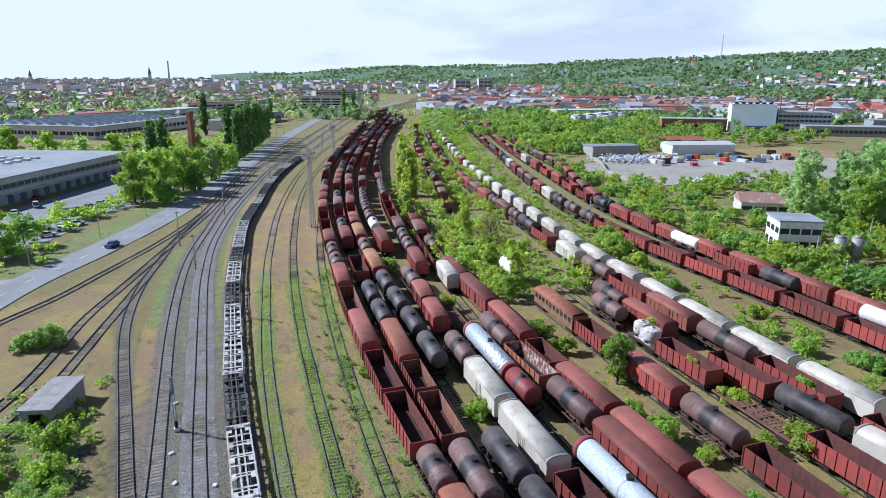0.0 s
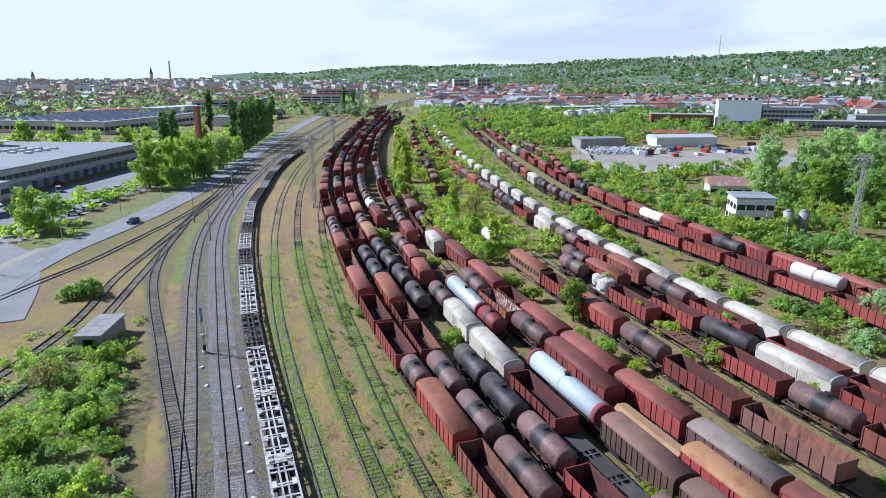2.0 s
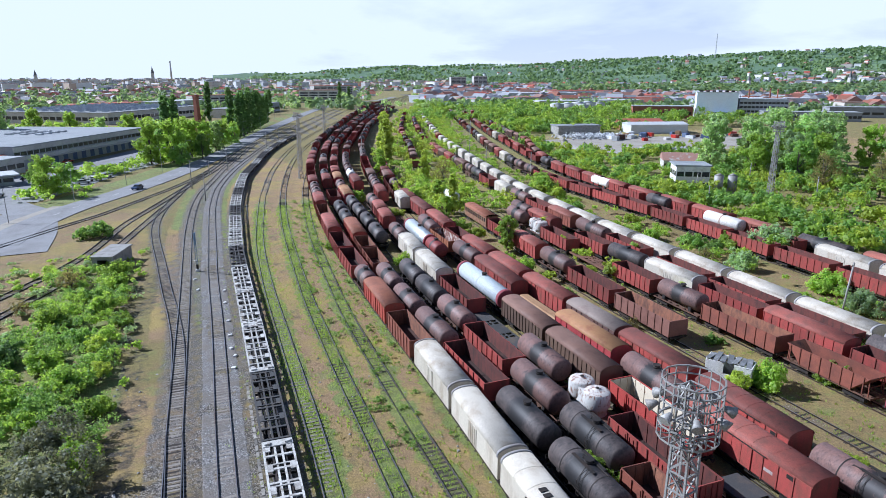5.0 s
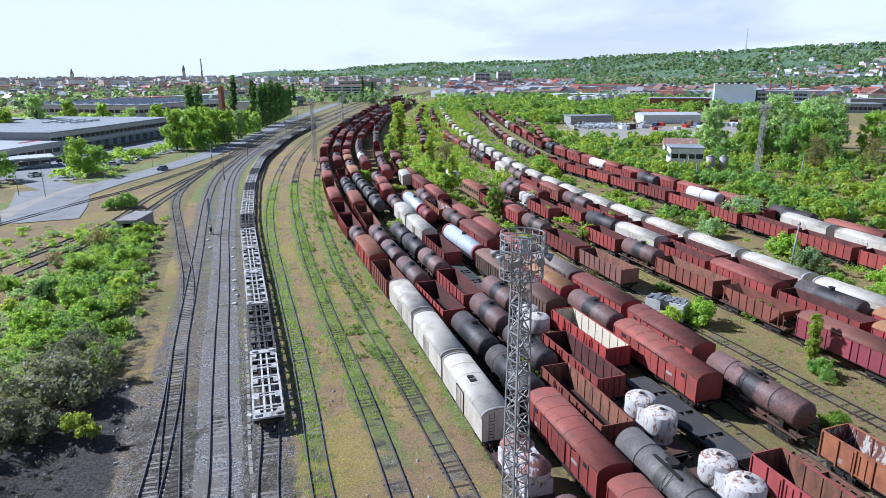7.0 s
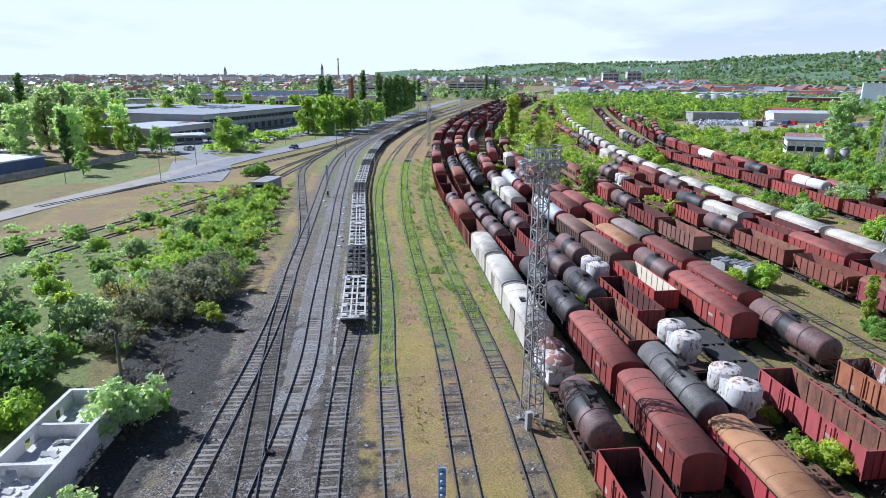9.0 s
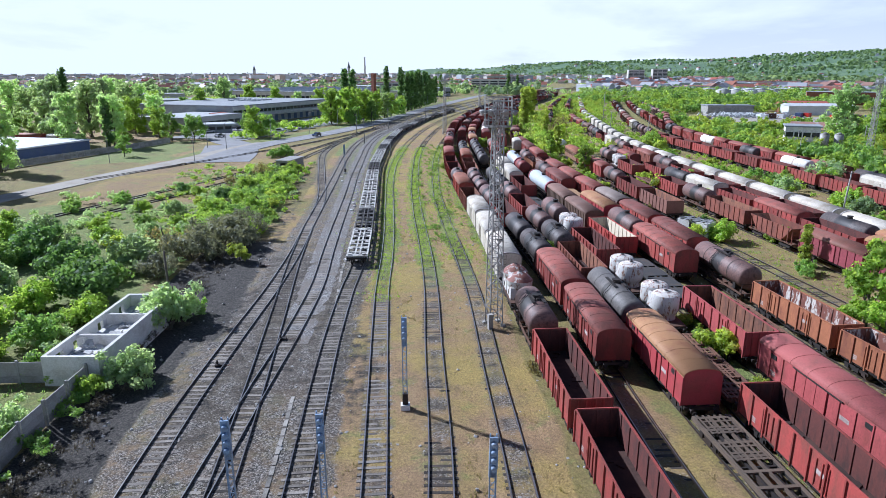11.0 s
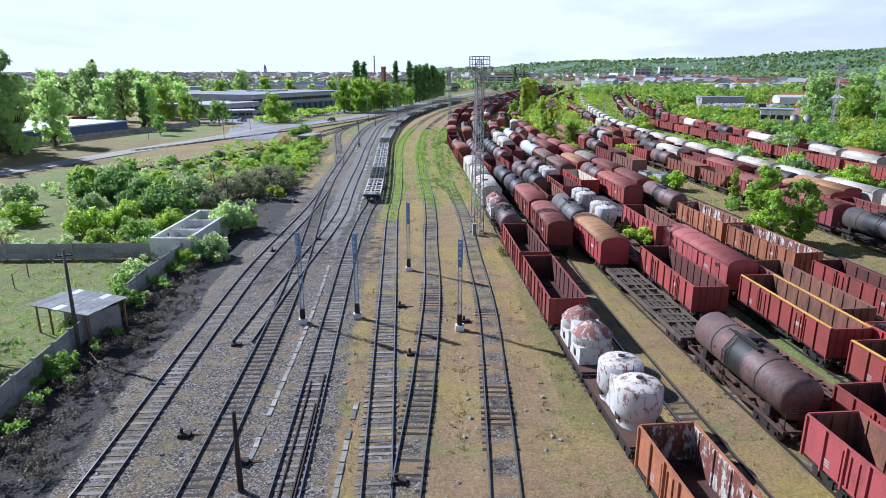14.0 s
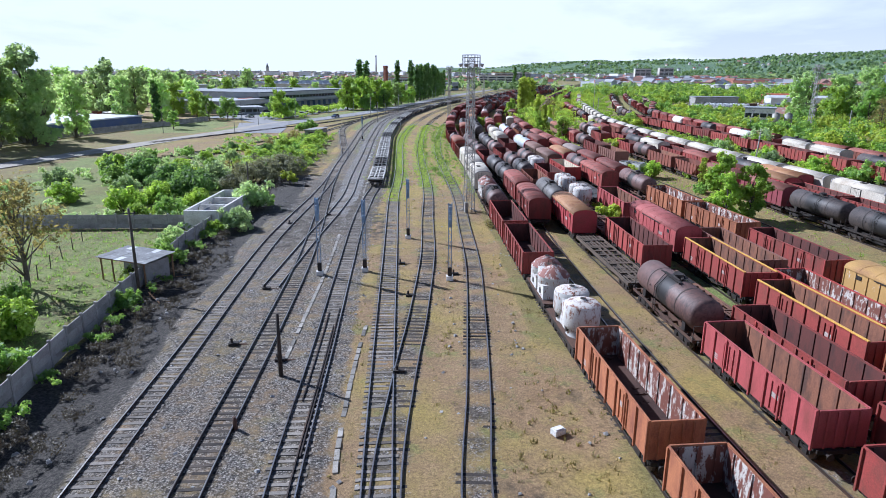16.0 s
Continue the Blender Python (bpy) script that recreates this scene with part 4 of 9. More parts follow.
def raw(name, v, f, material, parent, label="", kind=""):
    me = bpy.data.meshes.new(name)
    me.from_pydata(v, [], f)
    me.materials.append(material)
    ob = new(name, me)
    ob.parent = parent
    return tagged(ob, label=label, kind=kind)


RAIL = [(-0.036, 0.0), (-0.036, -0.04), (-0.01, -0.055), (-0.01, -0.13), (-0.07, -0.16), (0.07, -0.16), (0.01, -0.13), (0.01, -0.055), (0.036, -0.04), (0.036, 0.0)]
RAIL_FAR = [(-0.036, 0.0), (-0.05, -0.16), (0.05, -0.16), (0.036, 0.0)]
m_ballast, n2, l2, p2 = nodes_of("grey_ballast")
v1, f1, g1 = tex(n2, l2, "voronoi", 7.5, coord="World"), tex(n2, l2, "noise", 0.35, 5, 0.6, "World"), tex(n2, l2, "noise", 8.0, 4, 0.7, "World")
sep2 = n2.new("ShaderNodeSeparateColor")
l2.new(v1.outputs["Color"], sep2.inputs[0])
c2 = mix(n2, l2, sep2.outputs[0], (0.12, 0.115, 0.11), (0.52, 0.51, 0.49))
c2 = mix(n2, l2, 1.0, c2, ramp(n2, l2, v1.outputs["Distance"], 0.3, 0.8, (1.0,) * 3, (0.3,) * 3), "MULTIPLY")
c2 = mix(n2, l2, ramp(n2, l2, f1.outputs["Fac"], 0.42, 0.62), c2, (0.19, 0.165, 0.14))
c2 = mix(n2, l2, ramp(n2, l2, g1.outputs["Fac"], 0.45, 0.7), c2, (0.10, 0.09, 0.08))
l2.new(c2, p2.inputs["Base Color"])
p2.inputs["Roughness"].default_value = 0.95
bump(n2, l2, v1.outputs["Distance"], p2, 0.8, 0.05)
b = bmesh.new()
box(b, -0.12, 0.12, -1.06, 1.06, -0.32, -0.15)
ME_TIE = {"wood": finished(b, "sleeper", m_sleeper_wood)}
b = bmesh.new()
box(b, -0.125, 0.125, -1.08, 1.08, -0.32, -0.145)
for s in (-0.75, 0.75):
    box(b, -0.11, 0.11, s - 0.16, s + 0.16, -0.145, -0.125)
ME_TIE["concrete"] = finished(b, "sleeper", m_sleeper_conc)


def lay_track(name, y_last, ties, singles_to, ballast=None, rails=True):
    line = LINES[name]
    track = empty("railway_track", Matrix(), "railway track with rusty rails on " + ("pale concrete" if ties == "concrete" else "dark wooden") + " sleepers", "railway track", "tracks of the yard")
    tagged(track, kind="structure")
    s_end = min(line.s_of_y(y_last), line.length)
    if ballast:
        a, z = line.s_of_y(ballast[0]), line.s_of_y(ballast[1])
        v, f = sweep(line, 0, [(-1.5, -0.168), (-1.9, -0.18), (-2.5, -0.36), (2.5, -0.36), (1.9, -0.18), (1.5, -0.168)], a, z, 3)
        raw("ballast_bed", v, f, m_ballast, track, "clean grey stone ballast")
    for off in (-0.7525, 0.7525):
        v, f = sweep(line, off, RAIL if name in TRACKS else RAIL_FAR, 0, s_end, 2.0 if name in TRACKS else 3.5)
        rail = raw("rail", v, f, m_rail, track)
        rail.data.materials.append(m_rail_head)
        for face in rail.data.polygons:
            if min(v[i][2] for i in face.vertices) > -0.01:
                face.material_index = 1
    rng = random.Random(len(name) + len(line.p))
    deep, wide = (-0.172, 0.95) if name in ROWS else (-0.156, 1.0) if ties == "wood" else (-0.15, 1.08)
    s, loose_v, loose_f = 0.4, [], []
    while s < s_end:
        q, h = line.at(s), line.heading(s) + rng.uniform(-0.025, 0.025)
        if q[1] < singles_to and q[1] > 6:
            share("sleeper", ME_TIE[ties], track, pose(q[0], q[1], deep + 0.15 + rng.uniform(-0.015, 0.008), rng.uniform(-0.8, 0.8), 0, math.degrees(h)))
        elif q[1] < 300:
            o, ch, sh, hz = len(loose_v), math.cos(h), math.sin(h), deep + rng.uniform(-0.03, 0.004)
            for x, y, z in ((-0.13, -wide, -0.32), (0.13, -wide, -0.32), (0.13, wide, -0.32), (-0.13, wide, -0.32), (-0.13, -wide, hz), (0.13, -wide, hz), (0.13, wide, hz), (-0.13, wide, hz)):
                loose_v.append((q[0] + ch * x - sh * y, q[1] + sh * x + ch * y, z))
            loose_f += [tuple(o + i for i in g) for g in ((4, 5, 6, 7), (0, 1, 5, 4), (1, 2, 6, 5), (2, 3, 7, 6), (3, 0, 4, 7))]
        s += 0.65
    if loose_v:
        raw("sleepers", loose_v, loose_f, m_sleeper_conc if ties == "concrete" else m_sleeper_wood, track, kind="stuff")
    return track


lay_track("track_1", 1250, "concrete", 62)
lay_track("track_2", 115, "wood", 50)
lay_track("track_3", 1250, "concrete", 62)
lay_track("track_4", 710, "concrete", 62)
lay_track("track_5", 470, "wood", 62)
lay_track("track_6", 310, "wood", 45)
lay_track("track_7", 1250, "concrete", 0, (70, 330))
lay_track("track_8", 500, "wood", 0)
lay_track("track_9", 338, "wood", 0)
lay_track("track_10", 384, "wood", 0)
lay_track("track_11", 236, "wood", 0)
# sidings of the distant station
for k in range(5):
    base = LINES["track_3"]
    v, f = [], []
    for off in (-0.75, 0.75):
        v1_, f1_ = sweep(base, -5.2 * (k + 1) + off, RAIL_FAR, base.s_of_y(640 + 40 * k), base.s_of_y(1240), 9.0)
        o = len(v)
        v += v1_
        f += [tuple(o + i for i in q) for q in f1_]
    siding = raw("railway_track", v, f, m_rail, None)
    tagged(siding, "distant station siding with rusty rails", "railway track", "tracks of the yard", kind="structure")
# spare rails lying inside the third track
spare = LINES["track_3"]
for off, y0, y1 in ((-0.35, 8, 30), (-0.5, 12, 34), (0.3, 18, 33)):
    v, f = sweep(spare, off, RAIL, spare.s_of_y(y0), spare.s_of_y(y1))
    v = [(a_, b_, c_ - 0.06) for a_, b_, c_ in v]
    tagged(raw("spare_rail", v, f, m_rail, None), "rusty spare rail lying between the running rails", "rail", "spare rails")
for name in ROWS:
    lay_track(name, 800, "wood", 0)

# ---------- wagons ----------
def grid_plate(xb, yb, z0, z1, keep):
    """A plate with openings: cells of a grid that are kept, as one solid."""
    b, seen = bmesh.new(), {}

    def vert(i, j, z):
        if (i, j, z) not in seen:
            seen[(i, j, z)] = b.verts.new((xb[i], yb[j], z))
        return seen[(i, j, z)]
    nx_, ny_ = len(xb) - 1, len(yb) - 1
    on = {(i, j) for i in range(nx_) for j in range(ny_) if keep(i, j)}
    for i, j in on:
        q = ((i, j), (i + 1, j), (i + 1, j + 1), (i, j + 1))
        b.faces.new([vert(*k, z1) for k in q])
        b.faces.new([vert(*k, z0) for k in q[::-1]])
        for (a, c), side in zip(((q[0], q[1]), (q[1], q[2]), (q[2], q[3]), (q[3], q[0])), ((i, j - 1), (i + 1, j), (i, j + 1), (i - 1, j))):
            if side not in on:
                b.faces.new((vert(*a, z0), vert(*c, z0), vert(*c, z1), vert(*a, z1)))
    return b


def bogie_meshes():
    b = bmesh.new()
    for s in (-1, 1):
        box(b, -1.25, 1.25, s * 0.98 - 0.06, s * 0.98 + 0.06, 0.42, 0.66)
        for x in (-0.9, 0.9):
            box(b, x - 0.2, x + 0.2, s * 1.02 - 0.11, s * 1.02 + 0.11, 0.3, 0.6)
        box(b, -0.35, 0.35, s * 1.0 - 0.1, s * 1.0 + 0.1, 0.3, 0.72)
    box(b, -0.22, 0.22, -0.95, 0.95, 0.5, 0.8)
    w = bmesh.new()
    for s in (-1, 1):
        tube(w, (0, s * 0.69, 0.46), (0, s * 0.82, 0.46), 0.46, n=14)
        tube(w, (0, s * 0.66, 0.46), (0, s * 0.69, 0.46), 0.49, n=14)
    tube(w, (0, -0.95, 0.46), (0, 0.95, 0.46), 0.09, n=8)
    return b, w


b_, w_ = bogie_meshes()
ME_BOGIE, ME_WHEELSET = finished(b_, "bogie", m_iron), finished(w_, "wheelset", m_wheel)
b_ = grid_plate((-1.25, -0.22, 0.22, 1.25), (-1.06, -0.9, 0.9, 1.06), 0.36, 0.66, lambda i, j: j != 1 or i == 1)
for s_ in (-1, 1):
    for x in (-0.9, 0.9):
        tube(b_, (x, s_ * 0.68, 0.46), (x, s_ * 0.82, 0.46), 0.46, n=7)
ME_BOGIE_FAR = finished(b_, "bogie", m_iron)
b_ = bmesh.new()
tube(b_, (0, 0, 0), (0.42, 0, 0), 0.08, n=8)
tube(b_, (0.42, 0, 0), (0.47, 0, 0), 0.2, n=12)
ME_BUFFER = finished(b_, "buffer", m_iron)


def running_gear(wagon, length, material, near, short=False):
    """Underframe, bogies with their wheelsets, buffers; the body stands on it from z = 1.1."""
    h = length / 2
    if near is None:
        b = bmesh.new()
        box(b, -h, h, -1.2, 1.2, 0.85, 1.12)
        for x in (-h + 2.0, h - 2.0):
            for s in (-1, 1):
                box(b, x - 1.3, x + 1.3, s * 0.9 - 0.12, s * 0.9 + 0.12, 0.02, 0.85)
        part("running_gear", b, material, wagon)
        return
    b = bmesh.new()
    for s in (-1, 1):
        box(b, -h, h, s * 0.55 - 0.08, s * 0.55 + 0.08, 0.8, 1.12)
        box(b, -h, h, s * 1.22 - 0.05, s * 1.22 + 0.05, 0.95, 1.14)
    for x in np.linspace(-h + 0.08, h - 0.08, 7):
        box(b, x - 0.07, x + 0.07, -1.2, 1.2, 0.88, 1.1)
    if near:
        box(b, -0.9, 0.5, 0.75, 1.05, 0.5, 0.88)
        tube(b, (-0.7, -0.8, 0.68), (0.6, -0.8, 0.68), 0.2, n=8)
        for s in (-1, 1):
            bar(b, (-h * 0.45, s * 1.2, 0.95), (-0.8, s * 1.1, 0.62), 0.06)
            bar(b, (h * 0.45, s * 1.2, 0.95), (0.8, s * 1.1, 0.62), 0.06)
            bar(b, (-0.8, s * 1.1, 0.62), (0.8, s * 1.1, 0.62), 0.06)
    part("underframe", b, material, wagon)
    at = (h - 2.0) if not short else (h - 1.6)
    for x in (-at, at):
        g = share("bogie", ME_BOGIE if near else ME_BOGIE_FAR, wagon, pose(x, 0, 0))
        if near:
            for dx in (-0.9, 0.9):
                share("wheelset", ME_WHEELSET, g, pose(dx, 0, 0))
    if near:
        for s in (-0.85, 0.85):
            share("buffer", ME_BUFFER, wagon, pose(h, s, 1.0))
            share("buffer", ME_BUFFER, wagon, pose(-h, s, 1.0, 0, 0, 180))


def panel(x0, x1, y, z0, z1, thick, outward, rim=0.1):
    """A wagon wall along x with its two sides in different materials and a rim on top."""
    b = bmesh.new()
    box(b, x0, x1, y - thick / 2, y + thick / 2, z0, z1)
    b.normal_update()
    for f in b.faces:
        if f.normal.y * outward < -0.5:
            f.material_index = 1
    b.normal_update()
    start = len(b.faces)
    for k in range(max(3, int((x1 - x0) / 1.35))):
        x = x0 + (x1 - x0) * (k + 0.5) / max(3, int((x1 - x0) / 1.35))
        box(b, x - 0.05, x + 0.05, y - outward * 0.06 - 0.035, y - outward * 0.06 + 0.035, z0 + 0.1, z1 - 0.02)
    b.faces.ensure_lookup_table()
    for f in b.faces[start:]:
        f.material_index = 1
    box(b, x0, x1, y - rim / 2 + outward * 0.03, y + rim / 2 + outward * 0.03, z1, z1 + 0.09)
    return b


def ribbed_panel(x0, x1, y, z0, z1, outward, ribs):
    """A far wagon's side: one folded sheet with its stanchions."""
    b = bmesh.new()
    plan = [(x0, y - outward * 0.03), (x1, y - outward * 0.03)]
    edge = []
    for i in range(ribs):
        x = x0 + 0.06 + (x1 - x0 - 0.12) * i / (ribs - 1)
        edge += [(x - 0.055, 0.03), (x - 0.055, 0.13), (x + 0.055, 0.13), (x + 0.055, 0.03)]
    edge = [(x0, 0.03)] + edge + [(x1, 0.03)]
    plan += [(x, y + outward * o) for x, o in edge[::-1]]
    lo, hi = [b.verts.new((x, k, z0)) for x, k in plan], [b.verts.new((x, k, z1 + 0.06)) for x, k in plan]
    n = len(plan)
    for i in range(n):
        f = b.faces.new((lo[i], lo[(i + 1) % n], hi[(i + 1) % n], hi[i]))
        f.material_index = 1 if i == 0 else 0
    b.faces.new(hi)
    b.faces.new(lo[::-1])
    bmesh.ops.recalc_face_normals(b, faces=b.faces)
    return b


def open_wagon(wagon, colour, length, near, rng):
    body = length - 0.5
    h, w, z0, z1 = body / 2, 1.36, 1.14, 3.2
    paint = PAINT[colour]
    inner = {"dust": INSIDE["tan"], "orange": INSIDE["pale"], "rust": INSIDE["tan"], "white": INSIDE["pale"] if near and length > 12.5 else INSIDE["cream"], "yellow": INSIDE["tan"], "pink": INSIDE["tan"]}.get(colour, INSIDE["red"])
    rim = m_yellow if colour == "yellow" else paint
    running_gear(wagon, length, m_iron, near)
    if near is None:
        b, edge = bmesh.new(), []
        for i in range(9):
            x = -h + 0.06 + (body - 0.12) * i / 8
            edge += [(x - 0.055, w), (x - 0.054, w + 0.1), (x + 0.054, w + 0.1), (x + 0.055, w)]
        plan = [(x, -y) for x, y in edge] + [(x, y) for x, y in edge[::-1]]
        n = len(plan)
        slim = [(max(-h + 0.08, min(h - 0.08, x)), math.copysign(w - 0.07, y)) for x, y in plan]
        rings = [[b.verts.new((x, y, z)) for x, y in q] for q, z in ((plan, z0 - 0.1), (plan, z1 + 0.06), (slim, z1 + 0.06), (slim, 1.2))]
        for lo, hi in zip(rings[:-1], rings[1:]):
            for i in range(n):
                b.faces.new((lo[i], lo[(i + 1) % n], hi[(i + 1) % n], hi[i]))
        b.normal_update()
        part("body", b, paint, wagon)
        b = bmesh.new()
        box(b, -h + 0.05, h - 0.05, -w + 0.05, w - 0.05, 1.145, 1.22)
        part("floor", b, m_shaded_floor, wagon)
        return
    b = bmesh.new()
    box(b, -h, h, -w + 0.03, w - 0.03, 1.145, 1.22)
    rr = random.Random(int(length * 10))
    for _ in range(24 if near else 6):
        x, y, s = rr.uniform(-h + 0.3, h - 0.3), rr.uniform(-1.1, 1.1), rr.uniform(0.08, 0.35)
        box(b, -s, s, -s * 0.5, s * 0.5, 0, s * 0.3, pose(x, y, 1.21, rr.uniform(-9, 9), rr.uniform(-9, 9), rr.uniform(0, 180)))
    part("floor", b, m_shaded_floor, wagon)
    for s in (-1, 1):
        b = panel(-h, h, s * w, z0, z1, 0.06, s) if near else ribbed_panel(-h, h, s * w, z0 - 0.1, z1, s, 9)
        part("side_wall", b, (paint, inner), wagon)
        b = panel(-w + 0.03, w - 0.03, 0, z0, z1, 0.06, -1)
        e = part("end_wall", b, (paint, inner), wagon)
        e.matrix_basis = pose(s * h, 0, 0, 0, 0, 90 * s)
    count = 9
    b = bmesh.new()
    box(b, -0.055, 0.055, 0, 0.11, 1.0, z1 + 0.04)
    post = finished(b, "stanchion", paint)
    b = bmesh.new()
    box(b, -0.045, 0.045, 0, 0.09, z0, z1)
    strut = finished(b, "end_rib", paint)
    b = bmesh.new()
    box(b, -h, h, -0.085, 0.085, 0, 0.07)
    top = finished(b, "rim", rim)
    for s in (-1, 1):
        turn = 0 if s > 0 else 180
        if colour == "yellow":
            share("rim", top, wagon, pose(0, s * (w + 0.03), z1 + 0.085))
        for i in range(count if near else 0):
            x = -h + 0.06 + (body - 0.12) * i / (count - 1)
            share("stanchion", post, wagon, pose(x, s * (w + 0.025), 0, 0, 0, turn))
        if near:
            for y in (-0.85, -0.3, 0.3, 0.85):
                share("end_rib", strut, wagon, pose(s * (h + 0.025), y, 0, 0, 0, -90 * s))
    if near:
        # hinged side doors in the middle bays, with their bars
        b = bmesh.new()
        for x in (-0.55, 0.0, 0.55):
            box(b, x - 0.03, x + 0.03, 0, 0.07, 1.25, 2.95)
        box(b, -0.62, 0.62, 0, 0.05, 1.2, 1.3)
        door = finished(b, "door", paint)
        for s in (-1, 1):
            for x in (-h * 0.44 if length > 11 else 0, h * 0.44) if length > 11 else (0,):
                share("door", door, wagon, pose(x, s * (w + 0.032), 0, 0, 0, 0 if s > 0 else 180))


def arch(width, rise, n=14):
    """Points across an arched roof from one eave to the other."""
    return [(width * math.cos(math.pi * (1 - i / n)), rise * max(0.0, math.sin(math.pi * i / n)) ** 0.85) for i in range(n + 1)]


def roof_mesh(length, width, rise, z, thick=0.06, seams=0, grooves=False):
    b = bmesh.new()
    pts = arch(width, rise, 26 if grooves else 14)
    rows = []
    for x in (-length / 2, length / 2):
        rows.append([b.verts.new((x, y, z + k + (0.025 if grooves and i % 2 else 0))) for i, (y, k) in enumerate(pts)])
        rows.append([b.verts.new((x, y, z + k - thick)) for y, k in pts])
    for i in range(len(pts) - 1):
        f = b.faces.new((rows[0][i], rows[2][i], rows[2][i + 1], rows[0][i + 1]))
        f.smooth = not grooves
        b.faces.new((rows[1][i + 1], rows[3][i + 1], rows[3][i], rows[1][i]))
        b.faces.new((rows[0][i + 1], rows[1][i + 1], rows[1][i], rows[0][i]))
        b.faces.new((rows[2][i], rows[3][i], rows[3][i + 1], rows[2][i + 1]))
    for i in (0, -1):
        b.faces.new((rows[0][i], rows[1][i], rows[3][i], rows[2][i]))
    for k in range(seams):
        x = -length / 2 + length * (k + 1) / (seams + 1)
        for (y0, z0), (y1, z1) in zip(pts[:-1], pts[1:]):
            bar(b, (x, y0, z + z0 + 0.002), (x, y1, z + z1 + 0.002), 0.035, 0.016, (1, 0, 0))
    bmesh.ops.recalc_face_normals(b, faces=b.faces)
    return b


def box_body(h, w, z0, z1, rise, wall=0.06):
    """Side and end walls of a covered wagon, the ends arched up under the roof."""
    b = bmesh.new()
    for s in (-1, 1):
        box(b, -h, h, s * w - wall / 2, s * w + wall / 2, z0, z1)
        pts = arch(w, rise - 0.05, 12)
        f0 = [b.verts.new((s * h, y, z1 + k)) for y, k in pts] + [b.verts.new((s * h, w, z0)), b.verts.new((s * h, -w, z0))]
        f1 = [b.verts.new((s * (h - wall), v.co.y, v.co.z)) for v in f0]
        b.faces.new(f0)
        b.faces.new(f1[::-1])
        for i in range(len(f0)):
            j = (i + 1) % len(f0)
            b.faces.new((f0[i], f0[j], f1[j], f1[i]))
    bmesh.ops.recalc_face_normals(b, faces=b.faces)
    return b


def ribbed_body(h, w, z0, z1, rise, ribs):
    """A far covered wagon's body: one solid with its ribs, and the vaulted top under the roof."""
    b, edge = bmesh.new(), []
    for i in range(ribs):
        x = -h + 0.05 + (2 * h - 0.1) * i / (ribs - 1)
        edge += [(x - 0.045, w + 0.02), (x - 0.045, w + 0.1), (x + 0.045, w + 0.1), (x + 0.045, w + 0.02)]
    plan = [(x, -y) for x, y in edge] + [(x, y) for x, y in edge[::-1]]
    n = len(plan)
    lo, hi = [b.verts.new((x, y, z0)) for x, y in plan], [b.verts.new((x, y, z1 - 0.02)) for x, y in plan]
    for i in range(n):
        b.faces.new((lo[i], lo[(i + 1) % n], hi[(i + 1) % n], hi[i]))
    b.faces.new(hi)
    b.faces.new(lo[::-1])
    vault = [(w * math.cos(math.pi * k / 10), z1 - 0.05 + (rise - 0.03) * math.sin(math.pi * k / 10)) for k in range(11)]
    a, c = [b.verts.new((-h, y, z)) for y, z in vault], [b.verts.new((h, y, z)) for y, z in vault]
    for i in range(11):
        b.faces.new((a[i], a[(i + 1) % 11], c[(i + 1) % 11], c[i]))
    b.faces.new(a)
    b.faces.new(c[::-1])
    bmesh.ops.recalc_face_normals(b, faces=b.faces)
    return b


def box_wagon(wagon, colour, length, near, rng):
    body = length - 0.6
    h, w, z0, z1, rise = body / 2, 1.34, 1.14, 3.35, 0.62
    paint = PAINT.get(colour, PAINT["red"])
    running_gear(wagon, length, m_iron, near)
    ribs = 14 if colour == "umber" else 10
    b = box_body(h, w, z0, z1, rise) if near else ribbed_body(h, w, z0 - 0.05, z1, rise, ribs)
    part("body", b, m_white if colour == "white" else paint, wagon)
    part("roof", roof_mesh(body + 0.12, w + 0.09, rise, z1, seams=6 if near else 0), ROOF[colour], wagon)
    b = bmesh.new()
    box(b, -0.045, 0.045, 0, 0.08, z0 - 0.05, z1 - 0.08)
    rib = finished(b, "rib", m_iron if colour == "umber" else paint)
    b = bmesh.new()
    box(b, -1.15, 1.15, 0.02, 0.09, z0 + 0.02, z1 - 0.12)
    for x in (-1.1, 0, 1.1):
        box(b, x - 0.04, x + 0.04, 0.09, 0.12, z0 + 0.02, z1 - 0.12)
    box(b, -1.15, 1.15, 0.09, 0.12, z0 + 0.05, z0 + 0.13)
    door = finished(b, "sliding_door", paint)
    b = bmesh.new()
    box(b, -2.6, 2.6, 0.03, 0.13, z1 - 0.13, z1 - 0.05)
    guide = finished(b, "door_rail", m_iron)
    b = bmesh.new()
    box(b, -0.35, 0.35, 0.0, 0.05, 2.75, 3.1)
    for k in range(4):
        box(b, -0.33, 0.33, 0.05, 0.075, 2.79 + k * 0.08, 2.83 + k * 0.08)
    vent = finished(b, "vent", m_iron)
    for s in (-1, 1):
        turn = 0 if s > 0 else 180
        for i in range(ribs if near else 0):
            x = -h + 0.05 + (body - 0.1) * i / (ribs - 1)
            if colour == "umber" or abs(x) > 1.3:
                share("rib", rib, wagon, pose(x, s * (w + 0.02), 0, 0, 0, turn))
        if colour != "umber" and near is not None:
            share("sliding_door", door, wagon, pose(rng.choice((0, 0, 0, 0.9)), s * (w + 0.02), 0, 0, 0, turn))
            if near:
                share("door_rail", guide, wagon, pose(0, s * (w + 0.02), 0, 0, 0, turn))
                for x in (-h * 0.72, h * 0.72):
                    share("vent", vent, wagon, pose(x, s * (w + 0.02), 0, 0, 0, turn))


